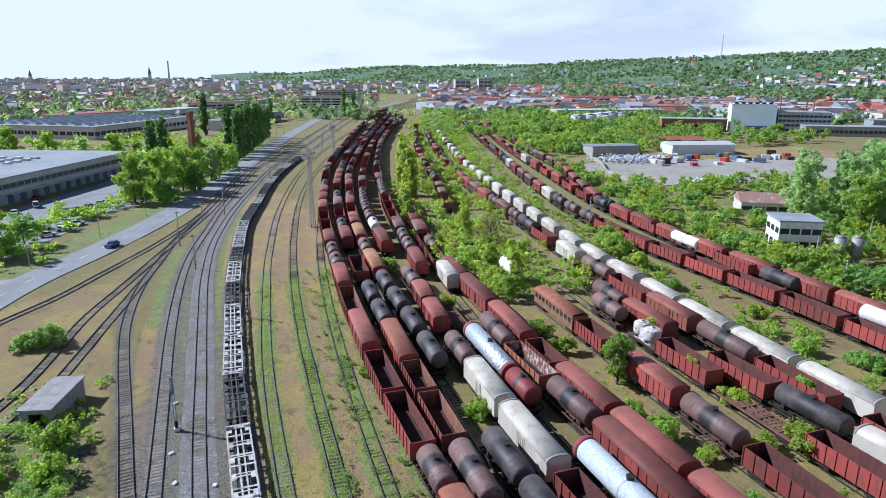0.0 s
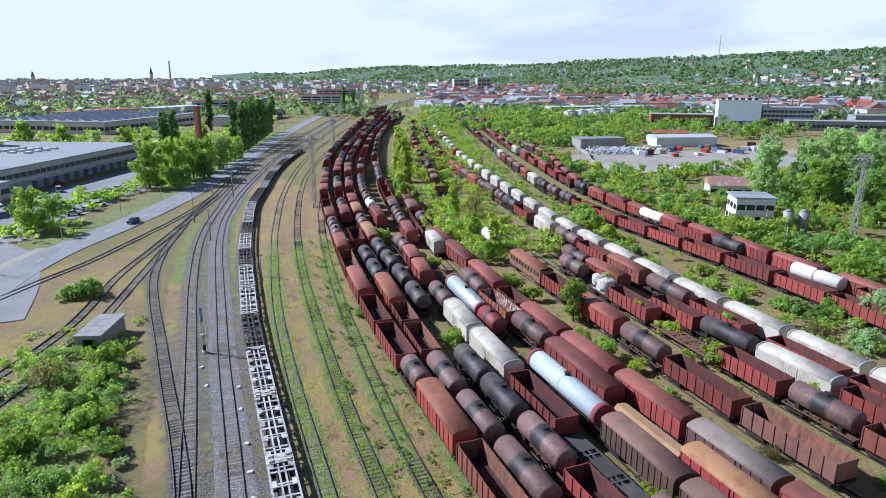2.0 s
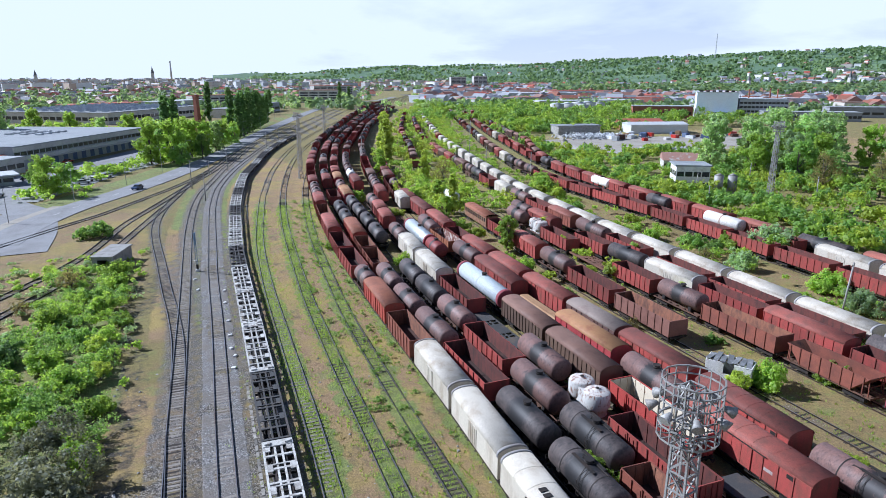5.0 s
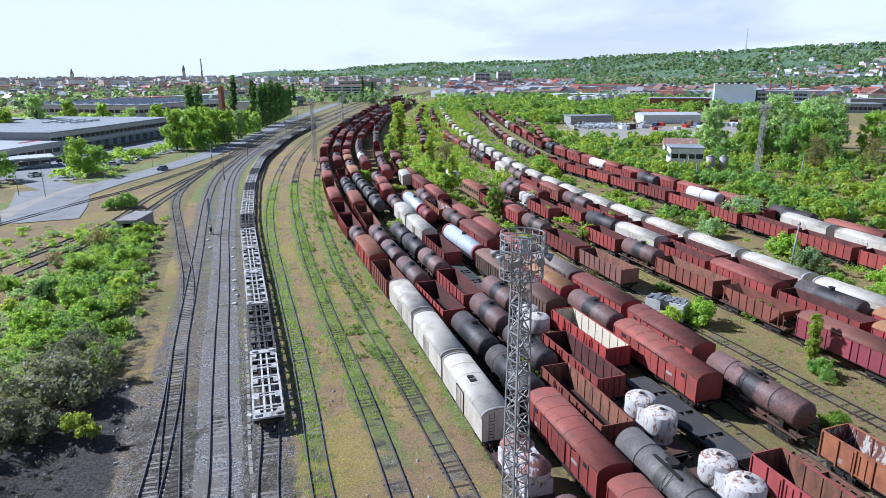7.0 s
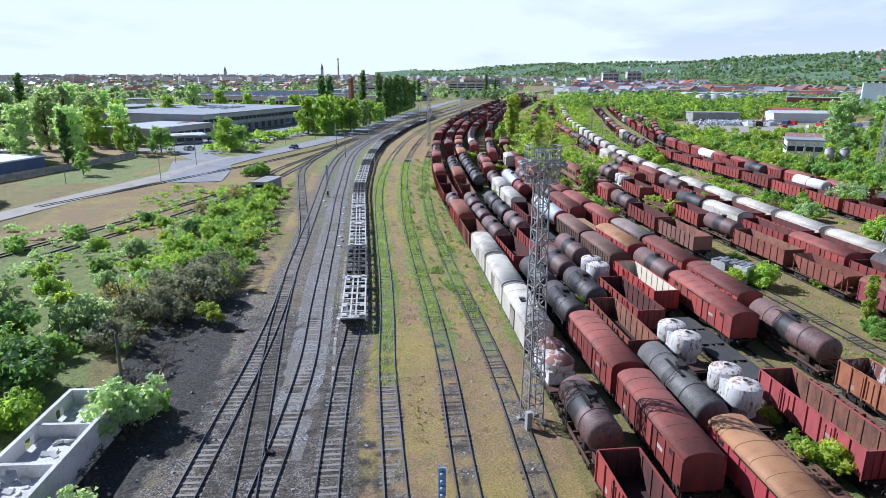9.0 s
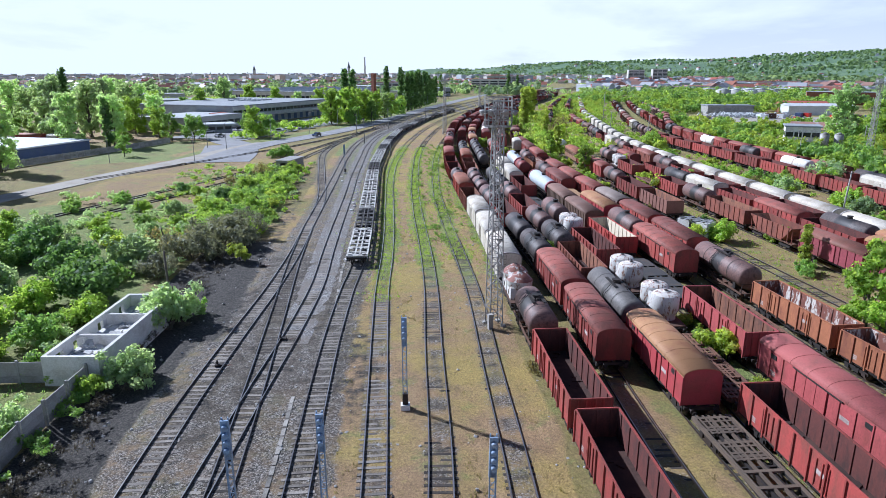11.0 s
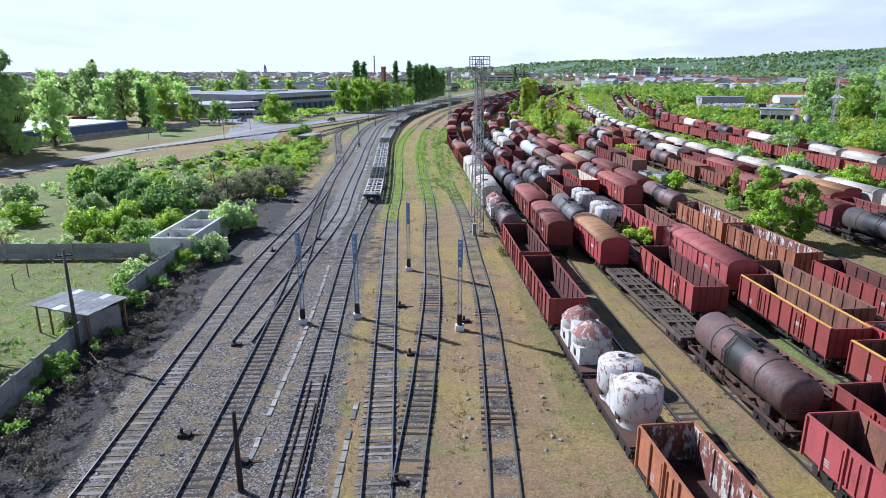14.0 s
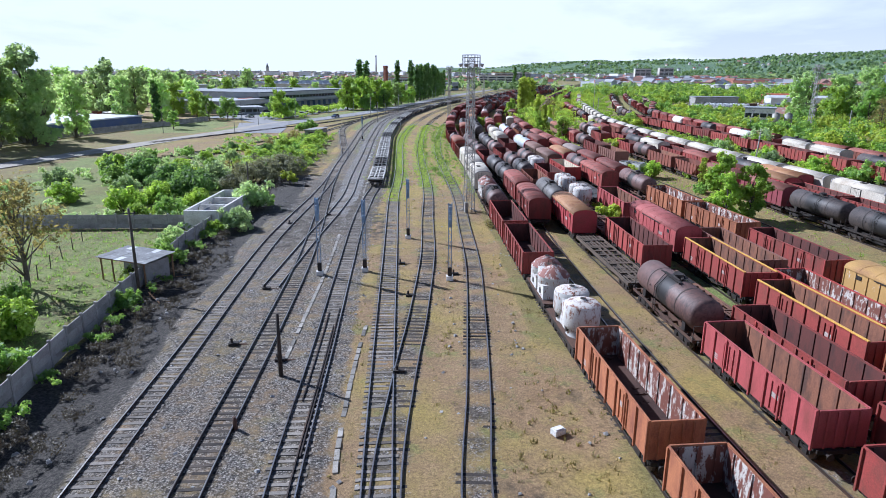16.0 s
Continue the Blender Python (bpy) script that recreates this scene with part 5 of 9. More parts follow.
def van_wagon(wagon, colour, length, near, rng):
    body = length - 0.5
    h, w, z0, z1, rise = body / 2, 1.38, 1.1, 3.3, 0.68
    running_gear(wagon, length, m_iron, near)
    part("body", box_body(h, w, z0, z1, rise), m_white, wagon)
    part("roof", roof_mesh(body - 0.5, w + 0.04, rise, z1, seams=4 if near else 0), m_white, wagon)
    b = roof_mesh(0.28, w + 0.07, rise + 0.05, z1, 0.12)
    hood = finished(b, "end_hood", m_white_end)
    b = bmesh.new()
    box(b, -0.95, -0.02, 0, 0.07, z0 + 0.1, z1 - 0.18)
    box(b, 0.02, 0.95, 0, 0.07, z0 + 0.1, z1 - 0.18)
    for x in (-0.7, -0.25, 0.25, 0.7):
        tube(b, (x, 0.09, z0 + 0.15), (x, 0.09, z1 - 0.22), 0.02, n=6)
    door = finished(b, "door", m_white)
    b = bmesh.new()
    for x in (-1.0, 1.0):
        box(b, x - 0.04, x + 0.04, 0, 0.085, z0 + 0.05, z1 - 0.1)
    box(b, -1.0, 1.0, 0, 0.085, z1 - 0.16, z1 - 0.09)
    frame_ = finished(b, "door_frame", m_iron)
    b = bmesh.new()
    for s in (-0.22, 0.22):
        bar(b, (0.09, s, 1.0), (0.09, s, 3.75), 0.035)
    for k in range(9):
        bar(b, (0.09, -0.22, 1.15 + k * 0.3), (0.09, 0.22, 1.15 + k * 0.3), 0.03)
    ladder = finished(b, "ladder", m_iron)
    b = bmesh.new()
    for x in (-0.35, 0.35):
        box(b, x - 0.22, x + 0.22, -0.3, 0.3, 0, 0.09)
    hatch = finished(b, "roof_hatch", m_iron)
    for s in (-1, 1):
        share("end_hood", hood, wagon, pose(s * (h - 0.13), 0, 0))
        turn = 0 if s > 0 else 180
        if near is not None:
            share("door", door, wagon, pose(0, s * (w + 0.03), 0, 0, 0, turn))
        if near:
            share("door_frame", frame_, wagon, pose(0, s * (w + 0.03), 0, 0, 0, turn))
            share("ladder", ladder, wagon, pose(s * h, 0.6, 0, 0, 0, 0 if s > 0 else 180))
    if near:
        share("roof_hatch", hatch, wagon, pose(0, 0.35, z1 + rise - 0.03))


def barrel(length, r, z, n=28):
    """A lying tank with dished ends."""
    b = bmesh.new()
    prof = [(-length / 2 - 0.32, 0.02), (-length / 2 - 0.29, r * 0.45), (-length / 2 - 0.18, r * 0.8), (-length / 2, r),
            (length / 2, r), (length / 2 + 0.18, r * 0.8), (length / 2 + 0.29, r * 0.45), (length / 2 + 0.32, 0.02)]
    rings = []
    for x, k in prof:
        rings.append([b.verts.new((x, k * math.cos(2 * math.pi * i / n), z + k * math.sin(2 * math.pi * i / n))) for i in range(n)])
    for a, c in zip(rings[:-1], rings[1:]):
        for i in range(n):
            j = (i + 1) % n
            f = b.faces.new((a[i], a[j], c[j], c[i]))
            f.smooth = True
    b.faces.new(rings[0])
    b.faces.new(rings[-1][::-1])
    bmesh.ops.recalc_face_normals(b, faces=b.faces)
    return b


def tank_wagon(wagon, colour, length, near, rng):
    r = 1.36 if length > 14 else 1.32
    z = 1.28 + r
    lb = length - 1.5
    short = length < 9.5
    running_gear(wagon, length, m_iron_rust if colour in ("brown", "red") else m_iron, near, short)
    part("barrel", barrel(lb, r, z), TANK[colour], wagon)
    if colour in ("silver", "foil"):
        for s in (-1, 1):
            b = bmesh.new()
            tube(b, (s * (lb / 2 - 0.35), 0, z), (s * (lb / 2 + 0.38), 0, z), r + 0.06, r + 0.06 if s > 0 else r + 0.06, 28)
            part("end_cap", b, PAINT["wine"], wagon, "dark red end cap")
    b = bmesh.new()
    tube(b, (0, 0, z + r - 0.1), (0, 0, z + r + 0.28), 0.36, n=16)
    tube(b, (0, 0, z + r + 0.28), (0, 0, z + r + 0.34), 0.42, n=16)
    part("filling_dome", b, m_iron, wagon)
    band = bmesh.new()
    for i in range(28):
        a0, a1 = 2 * math.pi * i / 28, 2 * math.pi * (i + 1) / 28
        q = [(x, k * math.cos(a), z + k * math.sin(a)) for x, k, a in ((-0.05, r + 0.025, a0), (0.05, r + 0.025, a0), (0.05, r + 0.025, a1), (-0.05, r + 0.025, a1))]
        band.faces.new([band.verts.new(v) for v in q])
    bandmesh = finished(band, "band", m_iron)
    saddle = bmesh.new()
    box(saddle, -0.25, 0.25, -1.05, 1.05, 1.1, 1.75)
    saddlemesh = finished(saddle, "saddle", m_iron)
    for s in (-1, 1) if near is not None else ():
        share("saddle", saddlemesh, wagon, pose(s * (lb / 2 - 1.2), 0, 0))
        if near:
            share("band", bandmesh, wagon, pose(s * lb * 0.26, 0, 0))
    if near and colour not in ("silver", "foil"):
        b = bmesh.new()
        for s in (-1, 1):
            for k in range(3):
                box(b, -1.5, 1.5, s * 0.5 + k * 0.11 - 0.16, s * 0.5 + k * 0.11 - 0.07, z + r + 0.05, z + r + 0.09)
            for x in (-1.3, 0, 1.3):
                bar(b, (x, s * 0.5, z + r - 0.12), (x, s * 0.5, z + r + 0.06), 0.05)
        part("walkway", b, m_iron, wagon)
        for s in (-1, 1):
            b = bmesh.new()
            for x in (0.55, 0.95):
                bar(b, (x, s * 1.45, 0.9), (x, s * 1.45, z + 0.4), 0.04)
                bar(b, (x, s * 1.45, z + 0.4), (x, s * 0.65, z + r + 0.08), 0.04)
            for k in range(8):
                bar(b, (0.55, s * 1.45, 1.0 + 0.28 * k), (0.95, s * 1.45, 1.0 + 0.28 * k), 0.03)
            part("ladder", b, m_iron, wagon)
        b = bmesh.new()
        tube(b, (-0.9, 0.3, z + r + 0.12), (2.1, 0.42, z + r - 0.05), 0.055, n=7)
        tube(b, (2.1, 0.42, z + r - 0.05), (2.1, 1.36, z), 0.055, n=7)
        tube(b, (-0.7, 0, z + r - 0.05), (-0.7, 0, z + r + 0.2), 0.12, n=10)
        part("vent_pipe", b, m_iron, wagon)
        b = bmesh.new()
        for s in (-1, 1):
            for y in (-1.15, 1.15):
                bar(b, (s * (length / 2 - 0.15), y, 1.1), (s * (length / 2 - 0.15), y, 2.1), 0.05)
            bar(b, (s * (length / 2 - 0.15), -1.15, 2.1), (s * (length / 2 - 0.15), 1.15, 2.1), 0.05)
        part("end_railing", b, m_iron, wagon)


def silo_wagon(wagon, colour, length, near, rng):
    running_gear(wagon, length, m_iron, near, True)
    side, top = (m_silo, m_silo_rust) if colour == "rusty" else (m_silo, m_silo_top)
    b = bmesh.new()
    box(b, -length / 2 + 0.2, length / 2 - 0.2, -1.25, 1.25, 1.12, 1.22)
    part("deck", b, m_iron_rust, wagon)
    b = bmesh.new()
    box(b, -0.75, 0.75, -0.95, 0.95, 1.24, 3.25)
    part("joining_shell", b, m_silo, wagon, "white sheet joining the two silos")
    for s in (-1, 1):
        x, n = s * 1.4, 24
        b = bmesh.new()
        if colour == "rusty":
            box(b, x - 1.1, x + 1.1, -1.12, 1.12, 1.24, 2.45)
            prof = [(2.3, 1.2), (2.45, 1.42), (3.0, 1.46), (3.05, 1.46)]
        else:
            prof = [(1.22, 1.2), (1.7, 1.12), (1.75, 1.25), (2.15, 1.46), (3.4, 1.46), (3.58, 1.38)]
        rings = [[b.verts.new((x + 0.9 * k * math.cos(2 * math.pi * i / n), 0.9 * k * math.sin(2 * math.pi * i / n), z)) for i in range(n)] for z, k in prof]
        for a, c in zip(rings[:-1], rings[1:]):
            for i in range(n):
                b.faces.new((a[i], a[(i + 1) % n], c[(i + 1) % n], c[i])).smooth = True
        silo = part("silo", b, side, wagon, "white riveted silo with flaking paint")
        b = bmesh.new()
        if colour == "rusty":
            prof = [(3.05, 1.5), (3.45, 1.12), (3.75, 0.62), (3.86, 0.3), (3.92, 0.28), (3.93, 0.02)]
        else:
            prof = [(3.58, 1.38), (3.7, 1.2), (3.78, 0.8), (3.83, 0.3), (3.9, 0.28), (3.92, 0.02)]
        rings = [[b.verts.new((x + 0.9 * k * math.cos(2 * math.pi * i / n), 0.9 * k * math.sin(2 * math.pi * i / n), z)) for i in range(n)] for z, k in prof]
        for a, c in zip(rings[:-1], rings[1:]):
            for i in range(n):
                b.faces.new((a[i], a[(i + 1) % n], c[(i + 1) % n], c[i])).smooth = True
        b.faces.new(rings[-1])
        part("silo_top", b, top, silo, "rusty brown conical top" if colour == "rusty" else "rust-stained domed top")
        b = bmesh.new()
        tube(b, (x, 0, 3.9), (x, 0, 3.95), 0.2, n=12)
        part("filler_hole", b, m_iron, silo, "open black filler hole")
        b = bmesh.new()
        for y in (-1, 1):
            tube(b, (x, y * 0.9, 1.72), (x, y * 1.15, 1.72), 0.27, n=14)
        part("hatch", b, m_iron, silo)
    b = bmesh.new()
    box(b, -0.9, 0.9, -0.25, 0.25, 3.5, 3.54)
    for k in (-0.2, 0.2):
        bar(b, (0, k, 3.25), (0, k, 3.95), 0.04)
    part("railing", b, m_iron_rust, wagon)


def flat_wagon(wagon, colour, length, near, rng):
    mat = {"green": m_flat_green, "rust": m_flat_rust, "dark": m_flat_dark, "white": m_flat_white, "wood": m_flat_rust, "grey": m_flat_dark}[colour]
    h = length / 2
    running_gear(wagon, length, m_iron if colour != "rust" else m_iron_rust, near)
    b = bmesh.new()
    for s in (-1, 1):
        box(b, -h + 0.1, h - 0.1, s * 1.28 - 0.09, s * 1.28 + 0.09, 0.98, 1.26)
    side = part("frame", b, mat, wagon)
    b = bmesh.new()
    box(b, -0.13, 0.13, -1.19, 1.19, 1.1, 1.24)
    cross = finished(b, "cross_member", mat)
    for x in np.linspace(-h + 0.35, h - 0.35, 8 if colour in ("dark", "white", "grey") else 12):
        share("cross_member", cross, wagon, pose(float(x), 0, 0))
    b = bmesh.new()
    for s in (-1, 1):
        box(b, -h + 0.4, h - 0.4, s * 0.3 - 0.09, s * 0.3 + 0.09, 1.08, 1.235)
    part("spine", b, mat, wagon)
    if colour in ("white", "grey"):
        plate = grid_plate((-0.6, -0.45, 0.5), (-1.18, -0.72, 0.72, 1.18), 1.2, 1.275, lambda i, j: i == 0 or j != 1)
    elif colour == "dark":
        plate = box(bmesh.new(), -1.6, 1.6, -1.18, 1.18, 1.2, 1.26)
    else:
        xb = (-1.15, -1.09, -0.91, -0.44, -0.26, 0.26, 0.44, 1.15)
        yb = [v for k in range(6) for v in (-1.12 + k * 0.41, -0.99 + k * 0.41)]
        plate = grid_plate(xb, yb, 1.2, 1.252, lambda i, j: i in (1, 3, 5) or j % 2 == 0)
    platemesh = finished(plate, "deck_plate", mat if colour != "rust" else m_flat_rust)
    steps = np.linspace(-h + 1.2, h - 1.2, 5 if colour in ("white", "grey") else int(length / (3.3 if colour == "dark" else 2.6)))
    for x in steps:
        if colour == "dark" or rng.random() < 0.85:
            share("deck_plate", platemesh, wagon, pose(float(x), 0, 0.001 * rng.random()))
    if colour == "white":
        for s in (-1, 1):
            b = bmesh.new()
            box(b, s * (h - 0.55) - 0.45, s * (h - 0.55) + 0.45, -1.36, 1.36, 1.24, 1.34)
            for y in (-0.9, 0.9):
                box(b, s * (h - 0.6) - 0.22, s * (h - 0.6) + 0.22, y - 0.25, y + 0.25, 1.34, 1.5)
            part("end_platform", b, m_flat_white, wagon)
    if colour == "wood":
        b = bmesh.new()
        pts = [(-1.25, 1.3), (-0.75, 2.1), (0.35, 2.1), (0.6, 1.8), (1.2, 1.3)]
        for (y0, z0), (y1, z1) in zip(pts[:-1], pts[1:]):
            bar(b, (0, y0, z0), (0, y1, z1), length - 1.0, 0.05, (0, 0, 1))
        part("hopper_lid", b, m_plank, wagon, "ochre peeling hopper cover")


def chute_wagon(wagon, colour, length, near, rng):
    """A hopper wagon with sloping ends."""
    running_gear(wagon, length, m_iron_rust, near)
    h, paint = length / 2 - 0.3, PAINT["rust"]
    for s in (-1, 1):
        b = bmesh.new()
        a = [(-h, 3.2), (h, 3.2), (h - 2.0, 1.2), (-h + 2.0, 1.2)]
        f0 = [b.verts.new((x, s * 1.4, z)) for x, z in a]
        f1 = [b.verts.new((x, s * 1.33, z)) for x, z in a]
        b.faces.new(f0)
        b.faces.new(f1[::-1])
        for i in range(4):
            b.faces.new((f0[i], f0[(i + 1) % 4], f1[(i + 1) % 4], f1[i]))
        bmesh.ops.recalc_face_normals(b, faces=b.faces)
        part("side_wall", b, paint, wagon)
        b = bmesh.new()
        bar(b, (s * h, 0, 3.2), (s * (h - 2.0), 0, 1.2), 2.66, 0.06, (0, 0, 1))
        part("chute", b, INSIDE["tan"], wagon)
        b = bmesh.new()
        for y in (-1.1, 1.1):
            bar(b, (s * (h - 0.1), y, 1.1), (s * (h - 0.2), y, 3.0), 0.09)
        bar(b, (s * (h - 0.1), -1.1, 2.2), (s * (h - 0.1), 1.1, 2.2), 0.07)
        part("end_frame", b, paint, wagon)
    b = bmesh.new()
    box(b, -0.05, 0.05, 0, 0.09, 1.2, 3.2)
    rib = finished(b, "stanchion", paint)
    for s in (-1, 1):
        for x in np.linspace(-h + 0.6, h - 0.6, 8):
            share("stanchion", rib, wagon, pose(float(x), s * 1.4, 0, 0, 0, 0 if s > 0 else 180))


def coach_wagon(wagon, colour, length, near, rng):
    h, w, z0, z1 = length / 2 - 0.3, 1.38, 1.05, 3.35
    running_gear(wagon, length, m_iron_rust, near)
    wall = worn("peeling_coach_paint", (0.22, 0.10, 0.055), (0.33, 0.21, 0.11), 0.5, 0.85, scale=1.2)
    part("roof", roof_mesh(length - 0.5, w + 0.08, 0.6, z1, seams=6), ROOF["brown"], wagon)
    b = box_body(h, w, z0, z0 + 1.05, 0.1)
    part("lower_wall", b, wall, wagon)
    b = bmesh.new()
    for s in (-1, 1):
        box(b, -h, h, s * w - 0.03, s * w + 0.03, z1 - 0.35, z1)
        for i in range(11):
            x = -h + 0.25 + (2 * h - 0.5) * i / 10
            box(b, x - 0.24, x + 0.24, s * w - 0.03, s * w + 0.03, z0 + 1.05, z1 - 0.35)
        box(b, s * h - 0.03, s * h + 0.03, -w, w, z0 + 1.05, z1 + 0.1)
    part("upper_wall", b, wall, wagon)
    b = bmesh.new()
    box(b, -0.38, 0.38, -0.01, 0.01, z0 + 1.05, z1 - 0.35)
    pane = finished(b, "window", m_glass)
    for s in (-1, 1):
        for i in range(10):
            x = -h + 0.25 + (2 * h - 0.5) * (i + 0.5) / 10
            share("window", pane, wagon, pose(x, s * (w - 0.04), 0))


b_ = bmesh.new()
box(b_, -0.32, 0.32, 0, 0.006, 1.72, 1.80)
box(b_, -0.32, 0.1, 0, 0.006, 1.58, 1.66)
box(b_, -0.32, 0.22, 0, 0.006, 1.44, 1.52)
ME_MARK = finished(b_, "marking", worn("faded_white_lettering", (0.42, 0.36, 0.33), (0.3, 0.22, 0.2), 0.5, 0.8, scale=3))
b_ = bmesh.new()
box(b_, -0.45, 0.45, 0, 0.006, 2.05, 2.35)
ME_MARK_BIG = finished(b_, "marking", ME_MARK.materials[0])


def markings(wagon, kind, length):
    """Weathered lettering panels on both sides, as plain bars."""
    w = {"open": 1.395, "box": 1.375, "van": 1.415}.get(kind)
    if not w:
        return
    for s in (-1, 1):
        turn = 0 if s > 0 else 180
        share("marking", ME_MARK, wagon, pose(s * (length * 0.34), s * w, 0, 0, 0, turn))
        share("marking", ME_MARK_BIG, wagon, pose(-s * (length * 0.2), s * w, 0, 0, 0, turn))


BUILDERS = {"open": open_wagon, "box": box_wagon, "van": van_wagon, "tank": tank_wagon, "tank_s": tank_wagon, "tank_l": tank_wagon,
            "silo": silo_wagon, "flat": flat_wagon, "chute": chute_wagon, "coach": coach_wagon}
WORDS = {"peel": "peeling ochre", "red": "rust-red", "wine": "wine-red", "pink": "faded pinkish red", "orange": "orange-rusted", "rust": "heavily rusted", "yellow": "red", "white": "white",
         "brown": "brown", "ochre": "crimson", "dust": "dusty brown", "grey": "grey", "umber": "dark brown", "dark": "soot-black", "silver": "silver-grey",
         "foil": "foil-wrapped", "green": "grey-green", "rusty": "rusty white", "wood": "ochre"}
TALES = {"open": "high-sided open goods wagon with ribbed steel walls, empty", "box": "covered goods wagon with sliding doors and arched roof",
         "van": "refrigerator van with grooved roof, standing on overgrown rails", "tank": "tank wagon with filling dome and walkway",
         "tank_s": "short tank wagon stained round its filling dome", "tank_l": "long tank wagon with dark red end caps",
         "silo": "two-silo cement wagon with flaking paint", "flat": "empty flat wagon, its deck frame bare", "chute": "hopper wagon with sloping ends", "coach": "derelict passenger coach with broken windows"}
NAMES = {"open": "open_wagon", "box": "covered_wagon", "van": "refrigerator_van", "tank": "tank_wagon", "tank_s": "tank_wagon", "tank_l": "tank_wagon",
         "silo": "silo_wagon", "flat": "flat_wagon", "chute": "hopper_wagon", "coach": "passenger_coach"}
SIZES = {"tank_s": (7.2, 8.2, 9.4), "silo": (7.4, 8.0), "flat": (11.8, 13.6, 15.0, 17.2), "tank": (9.4, 10.3, 11.4, 12.0), "tank_l": (16.8,),
         "open": (8.6, 10.6, 11.6, 12.2, 12.8), "box": (9.6, 11.4, 12.2, 12.8, 14.4, 15.6), "van": (11.0, 11.8, 12.8), "chute": (10.8,), "coach": (15.2,)}
TEMPLATES = {}
fleet_rng = random.Random(7)


def place_wagon(kind, colour, line, y0, y1):
    s0, s1 = line.s_of_y(y0), line.s_of_y(y1)
    p, q = line.at(s0), line.at(s1)
    near = y0 < (93 if line.p[0, 0] < 57 else 66) 
    if y0 > 240:
        near = None
    size = min(SIZES[kind], key=lambda k: abs(k - (s1 - s0)))
    m = pose((p[0] + q[0]) / 2, (p[1] + q[1]) / 2, 0, 0, 0, math.degrees(math.atan2(q[1] - p[1], q[0] - p[0])) + fleet_rng.choice((0, 180)))
    key = (kind, colour, size, near)
    if key in TEMPLATES:
        return copy_thing(TEMPLATES[key], m)
    word = WORDS[colour]
    if kind == "box" and colour in ("ochre", "grey"):
        word = {"ochre": "crimson ochre-roofed", "grey": "grey-brown"}[colour]
    if kind == "open" and colour in ("yellow", "white"):
        word = {"yellow": "yellow-rimmed red", "white": "bright red pale-lined"}[colour]
    ob = empty(NAMES[kind], m, word + " " + TALES[kind], "goods wagon" if kind != "coach" else "coach", "wagons standing in the yard")
    BUILDERS[kind](ob, colour, size, near, random.Random(len(TEMPLATES)))
    if near and colour not in ("white",):
        markings(ob, kind, size)
    TEMPLATES[key] = ob
    return ob


for row_name, text in WAGONS.items():
    for w in text.split(","):
        k, c, a, b = w.split()
        place_wagon(k, c, LINES[row_name], float(a), float(b))
# the rake of empty container flats on the third running track, and the far ends of the rows
y = 93.2
for i in range(24):
    place_wagon("flat", "white" if i in (0, 2, 3, 4, 6, 7, 11) else ("grey" if i % 3 else "white"), LINES["track_3"], y, y + 14.6)
    y += 15.0 - 0.14 * i
for row_name, start, end in (("row_1", 316, 800), ("row_2", 280, 745), ("row_3", 256, 750), ("row_4", 272, 690), ("row_5", 228, 670), ("row_6", 216, 280), ("row_7", 254, 290), ("row_8", 272, 560), ("row_11", 224, 560), ("row_13", 384, 585), ("row_14", 370, 550), ("row_15", 374, 565)):
    y, line = start, LINES[row_name]
    while y < end:
        k, c = fleet_rng.choice((("box", "red"), ("open", "red"), ("tank_s", "dark"), ("box", "umber"), ("open", "rust"), ("tank_s", "brown"), ("open", "red"), ("tank", "dark")))
        run = {"tank_s": 9}.get(k, 12.4)
        d = run * math.sin(line.heading(line.s_of_y(y)))
        place_wagon(k, c, line, y, y + d * 0.96)
        y += d

# ---------- plants ----------
def leaf_cloud(lumps, count, size, rng, squash=1.0, sub=9):
    """Single leaf blades scattered through small clumps that sit round larger lumps (x, y, z, radius)."""
    g = np.random.default_rng(rng.randrange(1 << 30))

    def unit(shape):
        q = g.normal(size=(*shape, 3))
        return q / np.linalg.norm(q, axis=-1, keepdims=True)
    big = np.array(lumps, float)
    out = unit((len(big), sub))
    out[..., 2] = out[..., 2] * 0.75 + 0.2
    mid = big[:, None, :3] + out * big[:, None, 3:4] * g.uniform(0.35, 1.05, (len(big), sub, 1)) * (1, 1, squash)
    rad = big[:, None, 3] * g.uniform(0.22, 0.5, (len(big), sub))
    mid, out, rad = mid.reshape(-1, 3), out.reshape(-1, 3), rad.ravel()
    pick = g.choice(len(rad), count, p=rad ** 2 / (rad ** 2).sum())
    way = unit((count,))
    c = mid[pick] + way * (rad[pick] * g.uniform(0.15, 1.1, count) ** 0.7)[:, None]
    nrm = way * 0.5 + out[pick] * 0.5 + g.normal(0, 0.5, (count, 3)) + (0, 0, 0.25)
    nrm /= np.linalg.norm(nrm, axis=1, keepdims=True)
    u = np.cross(nrm, unit((count,)))
    u /= np.linalg.norm(u, axis=1, keepdims=True) + 1e-9
    w = np.cross(nrm, u)
    la, wb = size * g.uniform(0.6, 1.5, (count, 1)), size * g.uniform(0.45, 0.95, (count, 1))
    v = np.stack([c + u * la, c - u * la * 0.5 + w * wb, c - u * la * 0.5 - w * wb], 1).reshape(-1, 3)
    return v.tolist(), np.arange(count * 3).reshape(-1, 3).tolist()


def twigs(b, lumps, rng, base=(0, 0, 0.0), thick=0.05):
    for x, y, z, r in lumps:
        bar(b, (base[0] + rng.uniform(-0.15, 0.15), base[1] + rng.uniform(-0.15, 0.15), base[2]), (x, y, z + r * 0.3), thick)


